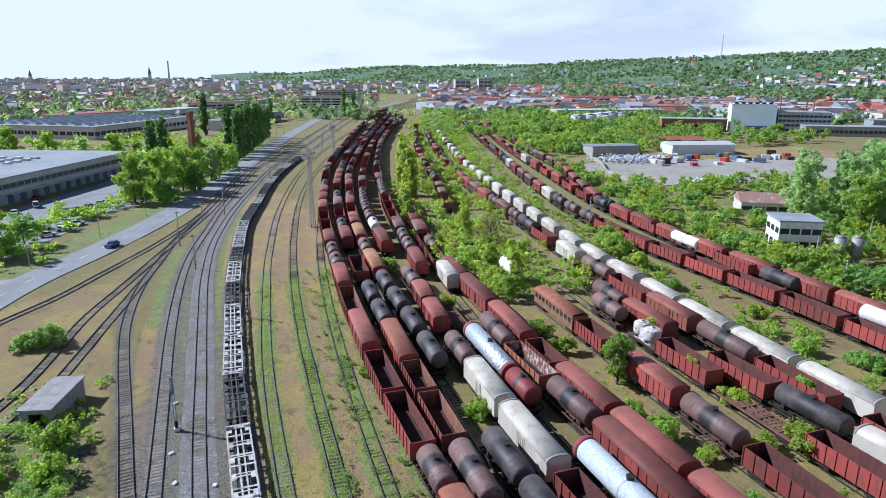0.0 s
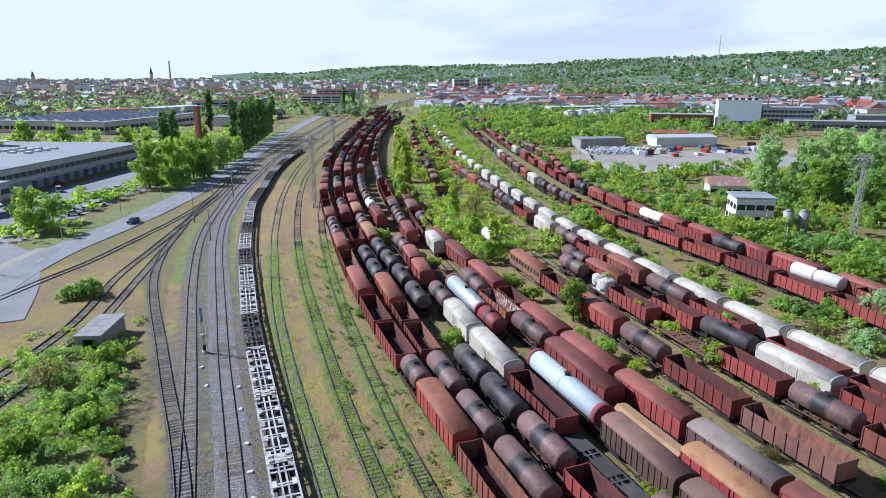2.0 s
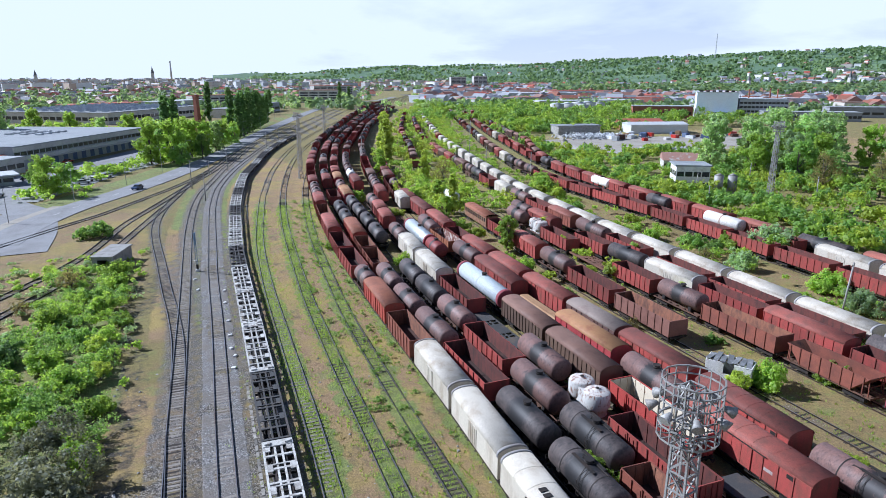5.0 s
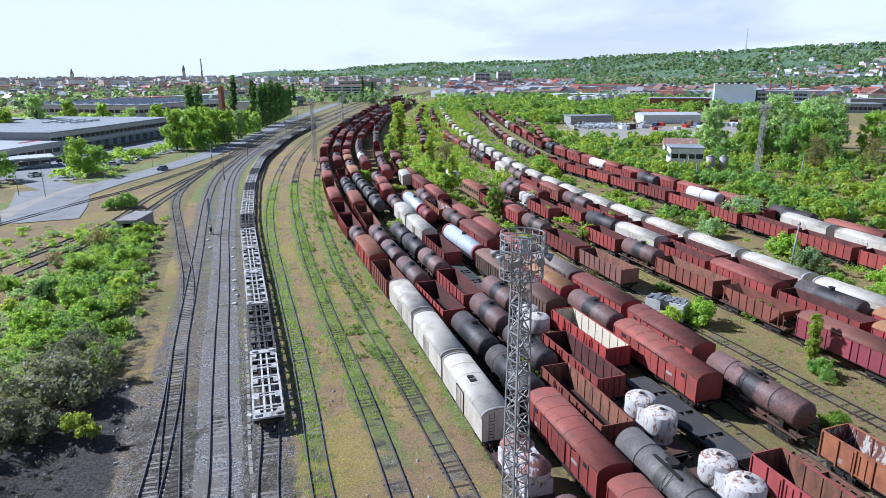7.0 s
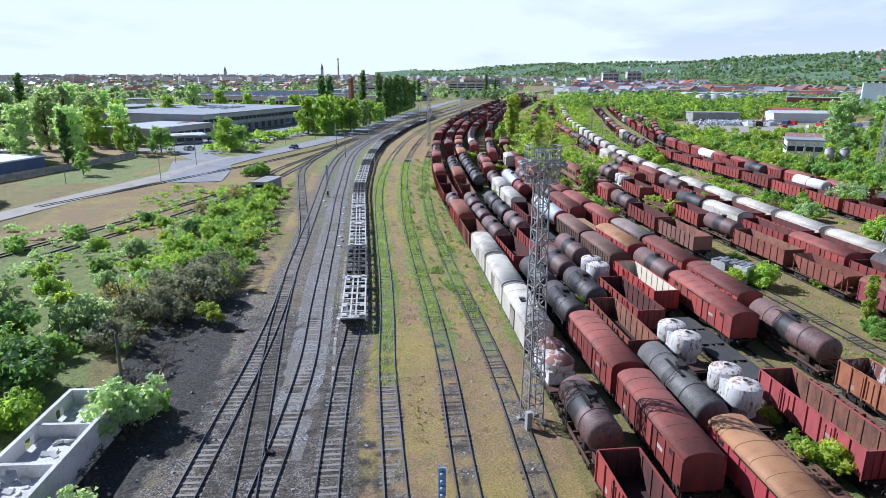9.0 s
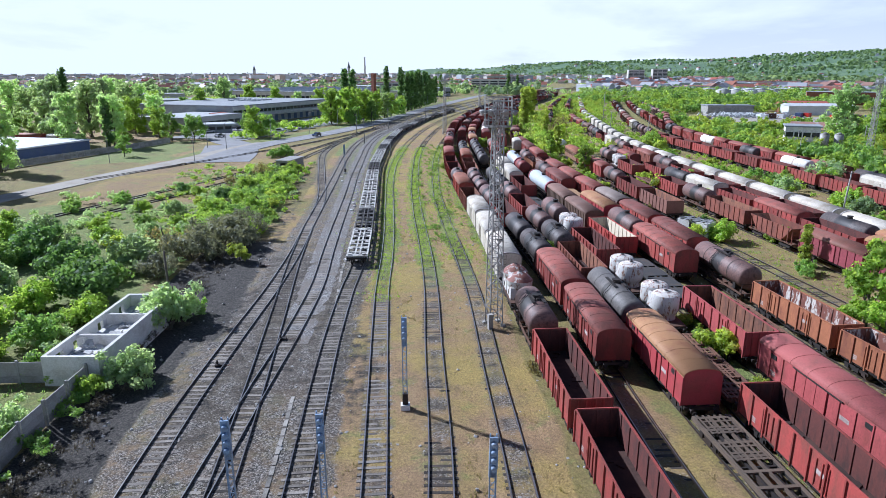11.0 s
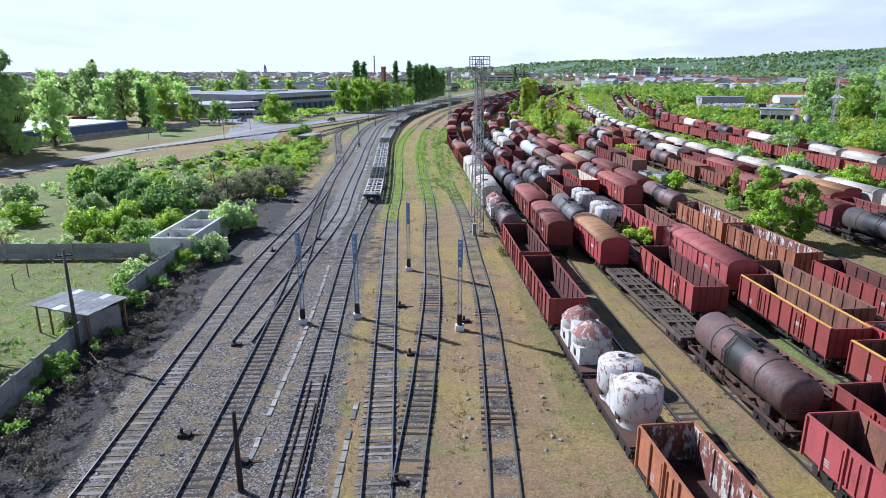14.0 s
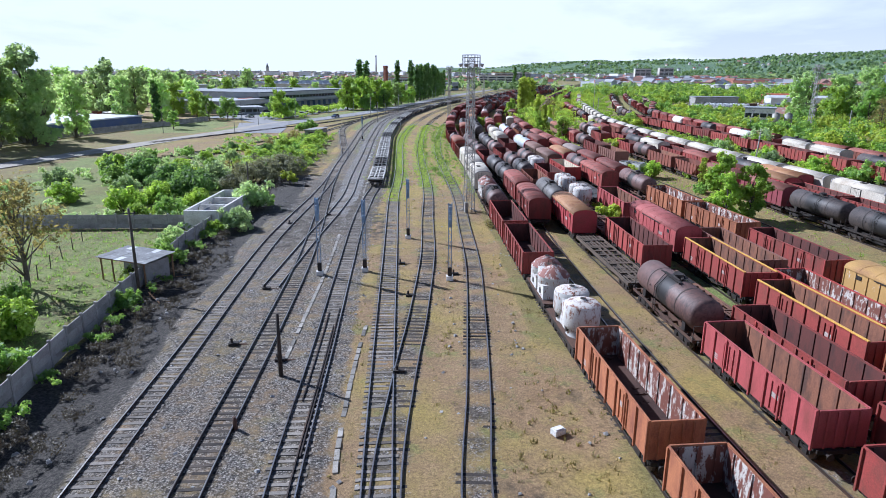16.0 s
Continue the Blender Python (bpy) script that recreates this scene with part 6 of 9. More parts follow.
def bush_thing(leaf, seed, label, wide=1.5, high=1.7, count=2900, size=0.125):
    rng = random.Random(seed)
    lumps = []
    for i in range(9):
        a, d = rng.uniform(0, 6.28), wide * rng.uniform(0.1, 0.8)
        r = rng.uniform(0.35, 0.6) * min(wide, high)
        lumps.append((d * math.cos(a), d * math.sin(a), max(r * 0.6, high * rng.uniform(0.25, 0.85) * (1.1 - 0.5 * d / wide)), r))
    ob = empty("bush", Matrix(), label, "bush", "bushes of the yard")
    b = bmesh.new()
    twigs(b, lumps, rng, (0, 0, -0.35))
    part("stem", b, m_bark, ob)
    raw("foliage", *leaf_cloud(lumps, count, size, rng), LEAF[leaf], ob)
    return ob


def limb(b, a, c, r0, r1, n=7):
    tube(b, a, c, r0, r1, n, caps=False)


def tree_thing(leaf, seed, label, high, spread, count, size, lumps_n=16, slim=False, start=0.3):
    rng = random.Random(seed)
    ob = empty("tree", Matrix(), label, "tree", "trees round the yard")
    b = bmesh.new()
    lumps = []
    trunk_r = high * 0.02 + 0.05
    top = high * (0.9 if slim else 0.7)
    pts = [Vector((0, 0, -0.4))]
    for k in range(1, 6):
        pts.append(Vector((rng.uniform(-1, 1) * spread * 0.06, rng.uniform(-1, 1) * spread * 0.06, top * k / 5)))
    for k in range(5):
        limb(b, pts[k], pts[k + 1], trunk_r * (1 - 0.17 * k), trunk_r * (1 - 0.17 * (k + 1)))
    for i in range(lumps_n):
        a = rng.uniform(0, 6.28)
        t = start + (1.0 - start) * (i + 0.5) / lumps_n
        if slim:
            d, r = spread * 0.35 * rng.random(), spread * (0.55 if t < 0.8 else 0.4) * rng.uniform(0.8, 1.1)
        else:
            d, r = spread * rng.uniform(0.25, 0.8) * math.sqrt(max(0.05, 1 - (t - 0.45) ** 2 * 2.6)), spread * rng.uniform(0.28, 0.45)
        z = high * t * (0.97 if slim else 0.92)
        lumps.append((d * math.cos(a), d * math.sin(a), z, r))
        k = min(4, int(t * 5))
        limb(b, pts[k] + Vector((0, 0, -0.05 * high)), (d * math.cos(a) * 0.9, d * math.sin(a) * 0.9, z), trunk_r * 0.35, 0.02, 5)
    part("trunk", b, m_bark, ob)
    raw("crown", *leaf_cloud(lumps, count, size, rng, 1.25 if slim else 0.85), LEAF[leaf], ob)
    return ob


BUSH = [
    bush_thing("bright", 1, "bright green rounded shrub growing on the yard ground"),
    bush_thing("mid", 2, "dense green shrub beside the tracks", 1.8, 1.6, 3000),
    bush_thing("lime", 3, "yellow-green young elder shrub", 1.3, 1.9, 2600),
    bush_thing("deep", 4, "dark green shrub in rough grass", 1.7, 1.8, 3000),
    bush_thing("grey", 5, "grey-green willow shrub in rough grass", 1.6, 1.7, 3000),
    bush_thing("dull", 6, "large dull brownish shrub just coming into leaf", 1.9, 1.9, 4200, 0.095),
    bush_thing("bare", 7, "thin twiggy shrub with few leaves", 1.5, 1.9, 800, 0.09),
]
TREE = [
    tree_thing("mid", 11, "tall leafy deciduous tree", 11, 4.3, 3400, 0.32, start=0.16),
    tree_thing("bright", 12, "bright green young tree among the wagons", 8, 2.8, 5200, 0.2, 20, start=0.12),
    tree_thing("deep", 13, "tall dark green poplar", 22, 3.3, 3600, 0.5, 26, True, 0.06),
    tree_thing("grey", 14, "tall grey-green tree with an airy crown", 13, 4.8, 3400, 0.36, start=0.16),
    tree_thing("bare", 15, "sparse tree just coming into leaf", 9, 3.6, 2200, 0.15, 20),
    tree_thing("lime", 16, "lime-green young poplar among the wagons", 9, 2.1, 4200, 0.22, 18, True, 0.08),
    tree_thing("mid", 17, "broad low green tree", 7.5, 4.2, 3400, 0.29, start=0.12),
    tree_thing("tall", 18, "very tall green tree with a wide uneven crown", 22, 6.2, 6500, 0.46, 36, start=0.10),
    tree_thing("grey", 19, "very tall blue-green poplar with an airy crown", 24, 5.2, 6500, 0.46, 38, start=0.08),
    tree_thing("bright", 20, "tall bright green tree beside the road", 16, 5.8, 6000, 0.39, 34, start=0.05),
]
used = set()
plant_rng = random.Random(21)


def plant(store, i, x, y, scale, stretch=1.0):
    m = pose(x, y, -0.25, 0, 0, plant_rng.uniform(0, 360))
    s = scale * plant_rng.uniform(0.92, 1.08)
    ob = store[i]
    if ob.name in used:
        ob = copy_thing(ob, m)
    else:
        ob.matrix_basis = m
        used.add(ob.name)
    ob.scale = (s, s, s * stretch)
    return ob


# shrubs on the west bank: x, y, kind, size
for x, y, k, s in ((-20.5, 105, 5, 2.3), (-18.2, 110, 5, 1.9), (-23, 99, 5, 1.9), (-20, 117, 5, 1.6), (-24.5, 93, 5, 1.5), (-16.6, 122, 0, 1.2), (-17.2, 131, 2, 1.2), (-20.5, 130, 0, 1.6),
                   (-22, 124, 1, 1.6), (-26.5, 126, 0, 1.7), (-24, 136, 0, 1.5), (-18, 139, 2, 1.3), (-21, 143, 1, 1.5), (-16.2, 148, 0, 1.1), (-25, 151, 0, 1.6), (-18.6, 154, 0, 1.6),
                   (-21, 160, 1, 1.4), (-17.4, 166, 0, 1.5), (-18, 172, 0, 1.9), (-28, 140, 3, 1.3), (-30, 118, 0, 1.3), (-33, 128, 4, 1.2), (-27, 112, 4, 1.0), (-25, 205, 1, 2.0),
                   (-16.5, 98, 2, 1.3), (-17.5, 113, 0, 1.4), (-18.5, 64, 4, 1.3), (-19.3, 76.5, 4, 2.0), (-18.6, 79, 1, 1.3), (-26, 66, 1, 1.2), (-21.2, 62, 0, 1.0), (-22.8, 47, 1, 1.3),
                   (-23.4, 43, 0, 1.1), (-22.6, 36, 1, 0.9), (-23.6, 54, 1, 1.0), (-29, 84, 3, 2.3), (-32, 90, 1, 2.2), (-27, 78, 0, 1.5), (-34, 82, 0, 1.8), (-30, 74, 1, 1.7), (-37, 76, 0, 1.9),
                   (-33, 70, 0, 1.4), (-36, 95, 3, 2.0), (-29, 96, 4, 2.0), (-27, 103, 6, 2.2), (-41, 88, 4, 1.6), (-44, 102, 3, 2.2), (-47, 99, 1, 2.3), (-50, 106, 3, 2.1), (-45, 108, 4, 2.2),
                   (-38, 110, 0, 1.5), (-34, 104, 2, 1.4), (-42, 118, 0, 1.2), (-36, 120, 1, 1.3), (-32, 112, 4, 1.2), (-55, 96, 4, 1.6), (-49, 84, 0, 1.8), (-52, 72, 4, 1.4), (-45, 70, 6, 1.5),
                   (-40, 132, 0, 1.2), (-46, 140, 1, 1.2), (-52, 133, 1, 1.3), (-57, 122, 0, 1.5), (-34, 146, 0, 1.2), (-31, 135, 2, 1.1), (-30, 158, 6, 1.5), (-25, 168, 6, 2.1), (-38, 150, 3, 1.0),
                   (-58, 84, 4, 1.4), (-24.5, 57, 4, 1.1), (-28, 30, 0, 1.6), (-31, 36, 1, 1.3), (-26, 24, 1, 1.5), (-34, 26, 3, 1.4)):
    plant(BUSH, k, x, y, s)
# shrubs that have grown up between the wagons
for x, y, k, s in ((32.6, 117, 0, 1.2), (24.2, 93.5, 0, 1.7), (24.4, 91, 0, 1.4), (32.3, 119, 2, 1.0), (52, 100, 0, 1.9), (48, 101, 2, 1.3), (46.6, 86, 2, 0.8), (30.8, 62, 2, 1.5), (29.8, 64, 0, 1.2),
                   (30.5, 56, 2, 0.8), (30.6, 69, 0, 0.9), (47.6, 147, 0, 1.7), (47, 152, 0, 1.5), (49, 142, 2, 1.2), (56.5, 141, 2, 1.3), (60.6, 139, 2, 2.0), (55, 131, 0, 1.2), (63, 127, 0, 1.7),
                   (61.6, 150, 2, 1.4), (66.4, 171, 2, 2.0), (63.5, 160, 2, 1.4), (72.2, 148, 0, 1.8), (80, 165, 0, 1.5), (84, 158, 0, 1.5), (88, 151, 1, 1.6), (99, 141, 4, 3.0), (97, 139, 0, 2.3),
                   (94, 147, 0, 1.8), (89, 146, 1, 1.5), (85, 135, 4, 1.7), (82, 141, 6, 1.8), (78, 149, 0, 1.0), (90, 172, 2, 1.4), (88, 120, 0, 2.0), (84, 112, 4, 1.7), (86, 100, 0, 2.3), (90, 92, 1, 2.4),
                   (80, 104, 0, 1.3), (82, 178, 0, 1.5), (86, 190, 1, 1.4), (91, 205, 2, 1.8), (94, 218, 0, 2.6), (97, 225, 0, 2.5), (89, 212, 2, 1.6), (60, 98, 0, 1.3), (61.5, 90, 2, 1.2),
                   (49, 120, 6, 1.0), (56, 112, 1, 0.8), (45.5, 118, 1, 0.9), (46.5, 127, 0, 1.0), (47, 134, 1, 1.1), (41, 62, 6, 0.8), (54, 84, 1, 1.0), (46, 76, 0, 0.9), (47, 68, 1, 0.9), (14, 62, 6, 0.7),
                   (16.6, 3, 0, 0.8), (27.5, 2, 2, 0.7), (31.8, 110, 1, 0.8), (36.2, 165, 0, 1.4), (30, 160, 0, 1.4), (25, 195, 0, 1.2), (19.8, 176, 0, 1.0), (37.6, 222, 0, 1.8), (39.5, 196, 2, 1.8),
                   (64, 112, 0, 1.2), (68.5, 101, 0, 1.5), (75.6, 96, 0, 1.5), (77, 120, 1, 1.2), (58, 186, 0, 1.6), (48.5, 178, 0, 2.0), (50, 172, 2, 1.6)):
    plant(BUSH, k, x, y, s)
# the belt of trees west of the depot and factory
belt_rng = random.Random(77)
for x, y, k, s in ((-92, 163, 8, 1.12), (-88, 161, 7, 0.9), (-99, 158, 7, 1.1), (-90.6, 184, 7, 0.9), (-97, 169, 9, 1.0), (-84, 240, 7, 0.86), (-71, 212, 0, 0.6), (-86, 291, 7, 0.75), (-92, 284, 9, 0.9), (-101, 176, 9, 1.0), (-116, 150, 8, 1.1),
                   (-104, 150, 7, 1.2), (-112, 146, 8, 1.1), (-96, 236, 7, 0.9), (-106, 250, 8, 1.0), (-90, 262, 9, 0.9), (-78, 268, 9, 0.75), (-118, 268, 7, 1.0), (-100, 300, 7, 0.9), (-118, 318, 8, 0.9)):
    plant(TREE, k, x, y, s)
for _ in range(24):
    y = belt_rng.uniform(240, 420)
    x = float(np.interp(y, [165, 210, 260, 330, 420], [-96, -92, -88, -98, -80])) - belt_rng.uniform(0, 80)
    plant(TREE, belt_rng.choice((7, 8, 9, 9, 0)), x, y, belt_rng.uniform(0.7, 1.0))
# trees: x, y, kind, size
for x, y, k, s in ((51.5, 161, 1, 1.0), (55.5, 198, 5, 1.0), (60, 208, 5, 1.0), (65, 228, 4, 1.1), (63, 238, 5, 1.2), (68, 292, 5, 1.7), (72, 305, 5, 1.9), (76, 322, 5, 1.9), (83, 345, 5, 1.9), (92, 372, 5, 1.9),
                   (56, 262, 1, 0.9), (60, 276, 1, 1.0), (53, 196, 1, 0.7), (58, 214, 1, 0.8), (47.8, 67, 1, 1.15), (50.4, 63.5, 1, 1.05), (46.6, 63, 1, 0.85), (55.5, 87, 5, 0.6),
                   (-11, 344, 2, 1.2), (-7.6, 368, 2, 1.16), (25, 428, 2, 1.12), (28, 436, 2, 1.1), (22, 440, 2, 1.15), (31, 447, 2, 1.0), (33, 456, 2, 1.05), (36, 466, 2, 1.1), (38, 476, 2, 1.0), (30, 464, 2, 1.1),
                   (15.7, 566, 2, 1.2), (70, 640, 2, 1.0), (170, 800, 2, 1.1), (184, 812, 2, 1.0), (-39, 40, 4, 1.0), (-36, 20, 4, 1.1),
                   (-6, 322, 6, 1.05), (10, 372, 0, 1.0), (2, 336, 0, 0.95),
                   (18, 392, 6, 1.2), (-43, 266, 9, 0.72), (-47, 275, 0, 0.9), (-40, 277, 6, 1.0), (-84, 236, 2, 0.75), (-70, 256, 0, 1.0), (-64, 262, 6, 1.2), (-118, 372, 7, 0.9), (-108, 360, 9, 1.0), (-156, 374, 2, 1.15), (-148, 380, 7, 0.9),
                   (-128, 350, 8, 0.9), (-138, 340, 9, 1.0), (-134, 290, 7, 0.9), (-150, 310, 7, 1.0), (-128, 158, 7, 0.9), (-150, 277, 8, 0.9), (-165, 288, 7, 1.0), (-170, 262, 8, 1.0), (-180, 300, 7, 1.0),
                   (-17, 326, 9, 1.05), (-9, 332, 9, 1.1), (-2, 344, 9, 1.0), (4, 358, 9, 0.9), (9, 366, 7, 0.6), (13, 380, 9, 0.8), (20, 400, 9, 0.7), (-13, 346, 7, 0.7), (-4, 362, 9, 0.9),
                   (41, 486, 2, 1.05), (43, 496, 2, 1.1), (46, 506, 2, 1.05), (48, 516, 2, 0.95), (37, 492, 2, 1.1), (51, 526, 2, 0.9), (54, 537, 2, 1.0),
                   (-33.1, 41.7, 4, 1.15), (-48, 104, 1, 0.6), (-20, 420, 9, 0.8), (-30, 432, 9, 0.9), (-44, 440, 7, 0.6), (-60, 452, 9, 0.9), (-80, 470, 9, 1.0), (-100, 480, 9, 0.9), (-8, 440, 9, 0.8), (6, 470, 9, 0.8),
                   (164, 224, 7, 0.85), (172, 230, 8, 0.85), (178, 220, 7, 0.95), (186, 228, 8, 0.9), (192, 222, 7, 1.0), (200, 230, 8, 0.95), (206, 222, 7, 0.95), (214, 234, 9, 1.1), (222, 224, 7, 0.9), (170, 210, 9, 1.0), (230, 236, 8, 0.9),
                   (172, 196, 0, 1.3), (178, 204, 3, 1.3), (186, 212, 9, 1.0), (196, 220, 7, 0.8), (190, 202, 9, 0.9), (206, 214, 8, 0.8), (220, 220, 7, 0.8), (180, 190, 6, 1.5), (232, 214, 9, 1.0),
                   (166, 182, 4, 1.4), (176, 172, 4, 1.3), (196, 180, 0, 1.4), (214, 184, 3, 1.5), (234, 204, 0, 1.7), (160, 150, 6, 1.0), (172, 158, 6, 1.1), (186, 160, 3, 1.2), (150, 140, 6, 0.8)):
    plant(TREE, k, x, y, s)


def thicket(name, spots, leaf, label, count, size, seed):
    """Dense scrub in which no plant can be told from the next."""
    rng = random.Random(seed)
    lumps = []
    for x, y, r, h in spots:
        for _ in range(4):
            lumps.append((x + rng.uniform(-r, r) * 0.8, y + rng.uniform(-r, r) * 0.8, h * rng.uniform(0.3, 0.75), r * rng.uniform(0.4, 0.65)))
    v, f = leaf_cloud(lumps, count, size, rng, 0.8)
    ob = raw(name, v, f, LEAF[leaf], None)
    return tagged(ob, label, "scrub", kind="stuff")


scrub_rng = random.Random(5)
# between the middle rows, beyond the last wagons
spots = []
for _ in range(420):
    y = 196 + 460 * scrub_rng.random() ** 1.2
    x = float(np.interp(y, [196, 215, 260, 320, 400, 480, 660], [54, 54, 62, 78, 108, 138, 203])) + scrub_rng.uniform(-6, 34 if y > 260 else 22)
    spots.append((x, y, scrub_rng.uniform(1.5, 3.4), scrub_rng.uniform(2, 5.5)))
thicket("scrub", spots[:220], "bright", "bright green scrub grown over disused wagons", 40000, 0.36, 31)
thicket("scrub", spots[220:], "lime", "yellow-green scrub grown over disused wagons", 36000, 0.36, 32)
# low bushes in the grass between the white vans and the rows east of them
spots = []
for _ in range(330):
    y = 96 + 450 * scrub_rng.random() ** 1.15
    lo, hi = LINES["row_12"].at(LINES["row_12"].s_of_y(y))[0] + 3, LINES["row_13"].at(LINES["row_13"].s_of_y(y))[0] - 2.6
    spots.append((scrub_rng.uniform(lo, hi), y, scrub_rng.uniform(0.7, 1.9), scrub_rng.uniform(0.7, 2.2)))
thicket("undergrowth", spots, "bright", "low bright bushes in the dry grass between the rows", 40000, 0.26, 46)
# beyond the ends of the middle rows
spots = []
for _ in range(330):
    y = scrub_rng.uniform(470, 830)
    x = float(np.interp(y, [470, 560, 640, 720, 830], [150, 182, 214, 240, 285])) + scrub_rng.uniform(-8, 95)
    spots.append((x, y, scrub_rng.uniform(2.5, 4.5), scrub_rng.uniform(3, 8)))
thicket("scrub", spots[:150], "mid", "green scrub beyond the ends of the rows", 24000, 0.75, 61)
thicket("scrub", spots[150:], "bright", "bright green scrub beyond the ends of the rows", 26000, 0.75, 62)
# east of the last row
YARD = ((126, 142, 192, 214), (152, 182, 222, 252), (160, 340, 284, 384))
spots = []
while len(spots) < 1000:
    y = 62 + 470 * scrub_rng.random() ** 1.25
    x = float(np.interp(y, [60, 90, 150, 185, 222, 262, 307, 384, 470, 520], [108, 107, 112, 114, 118, 128, 143, 166, 196, 218])) + scrub_rng.uniform(0, 1) ** 1.2 * 85
    if not any(a < x < b and c < y < d for a, b, c, d in YARD):
        spots.append((x, y, scrub_rng.uniform(2.0, 3.8), scrub_rng.uniform(2.4, 6.5)))
thicket("scrub", spots[:330], "mid", "dense green scrub along the yard's edge", 66000, 0.56, 33)
thicket("scrub", spots[330:720], "bright", "bright green scrub along the yard's edge", 70000, 0.52, 34)
thicket("scrub", spots[720:], "lime", "yellow-green scrub along the yard's edge", 44000, 0.52, 35)
# wood between the yard, the scrap yard and the works
spots = []
while len(spots) < 800:
    y = scrub_rng.uniform(376, 800)
    x = float(np.interp(y, [376, 470, 600, 800], [172, 204, 262, 350])) + scrub_rng.uniform(-6, 210 if y < 500 else 150)
    spots.append((x, y, scrub_rng.uniform(3.0, 5.5), scrub_rng.uniform(5, 11)))
thicket("wood_edge", spots[:330], "mid", "green trees and scrub beyond the scrap yard", 40000, 0.95, 44)
thicket("wood_edge", spots[330:], "bright", "bright green trees and scrub beyond the scrap yard", 40000, 0.95, 45)
# round the factory and the mill
spots = [(scrub_rng.uniform(-190, 10), scrub_rng.uniform(425, 540), scrub_rng.uniform(2.5, 5), scrub_rng.uniform(3, 9)) for _ in range(150)]
spots += [(-36 + 40 * t + scrub_rng.uniform(-4, 4), 292 + 92 * t + scrub_rng.uniform(-4, 4), scrub_rng.uniform(1.4, 2.8), scrub_rng.uniform(2, 4)) for t in [scrub_rng.random() for _ in range(60)]]
spots += [(-37.8 + scrub_rng.uniform(-1, 1), scrub_rng.uniform(306, 326), 1.4, 2.2) for _ in range(16)]
spots += [(scrub_rng.uniform(-16, 8) + (y - 424) * 0.3, y, 3, 5) for y in [scrub_rng.uniform(400, 600) for _ in range(50)]]
spots += [(scrub_rng.gauss(-43, 5), scrub_rng.gauss(264, 5), 1.6, 2.4) for _ in range(26)]
thicket("shrubbery", spots, "bright", "light green shrubbery round the factory and along the road", 50000, 0.5, 47)
# low growth over the west bank
spots = [(scrub_rng.uniform(-29, -15.5), scrub_rng.uniform(108, 178), scrub_rng.uniform(1.0, 1.9), scrub_rng.uniform(0.9, 1.9)) for _ in range(170)]
thicket("undergrowth", spots[:75], "bright", "low bright green undergrowth on the bank", 30000, 0.14, 36)
thicket("undergrowth", spots[75:], "mid", "low green undergrowth on the bank", 30000, 0.14, 37)
spots = [(scrub_rng.uniform(-60, -24), scrub_rng.uniform(66, 150), scrub_rng.uniform(0.7, 1.4), scrub_rng.uniform(0.5, 1.1)) for _ in range(110)]
thicket("undergrowth", spots, "grey", "tall rough grass and weeds in the meadow", 30000, 0.15, 38)


spots = [(scrub_rng.uniform(-21.6, -17.2), scrub_rng.uniform(10, 112), scrub_rng.uniform(0.5, 1.1), scrub_rng.uniform(0.2, 0.55)) for _ in range(150)]
thicket("dry_brush", spots, "brush", "dark dry brush in the ditch beside the fence", 40000, 0.06, 39)
spots = [(scrub_rng.gauss(-21.4, 0.5), scrub_rng.uniform(8, 64), scrub_rng.uniform(0.4, 0.9), scrub_rng.uniform(0.3, 0.8)) for _ in range(40)]
thicket("fence_weeds", spots, "mid", "green weeds along the foot of the fence", 11000, 0.1, 40)


def tufts(name, places, material, label, seed, tall=0.28):
    """Tufts of grass and weeds: a few blades each."""
    rng = random.Random(seed)
    v, f = [], []
    for x, y in places:
        for _ in range(6):
            a, h, w = rng.uniform(0, 6.28), tall * rng.uniform(0.5, 1.3), rng.uniform(0.03, 0.07)
            bx, by = x + rng.uniform(-0.2, 0.2), y + rng.uniform(-0.2, 0.2)
            lean = rng.uniform(0.05, 0.22)
            o = len(v)
            v += [(bx - w * math.sin(a), by + w * math.cos(a), -0.3), (bx + w * math.sin(a), by - w * math.cos(a), -0.3), (bx + lean * math.cos(a), by + lean * math.sin(a), -0.27 + h)]
            f.append((o, o + 1, o + 2))
    return tagged(raw(name, v, f, material, None), label, "grass", kind="stuff")


spots = []
for line_name, lo, hi, n_, wide in (("track_4", 80, 225, 3600, 1.5), ("track_5", 92, 225, 3200, 1.5), ("track_6", 95, 225, 2600, 2.0), ("row_1", 85, 230, 1600, 2.4), ("track_3", 100, 220, 500, 2.6), ("row_8", 40, 200, 1300, 6), ("row_4", 10, 70, 700, 2.0), ("row_9", 60, 170, 900, 4), ("row_12", 60, 200, 1500, 9)):
    line = LINES[line_name]
    for _ in range(n_):
        s = scrub_rng.uniform(line.s_of_y(lo), line.s_of_y(hi))
        spots.append(tuple(line.side(s, scrub_rng.gauss(0, wide * 0.6))))
tufts("grass_tufts", spots, LEAF["bright"], "grass tufts grown between the rails", 41)
spots = [(scrub_rng.uniform(-3, 22), scrub_rng.uniform(-5, 110)) for _ in range(2600)]
tufts("dry_tufts", spots, LEAF["bare"], "dry straw-coloured grass tufts", 42, 0.2)
spots = [(scrub_rng.uniform(-60, -23), scrub_rng.uniform(15, 66)) for _ in range(2600)]
tufts("lawn_tufts", spots, LEAF["mid"], "fresh green grass of the garden plot", 43, 0.25)

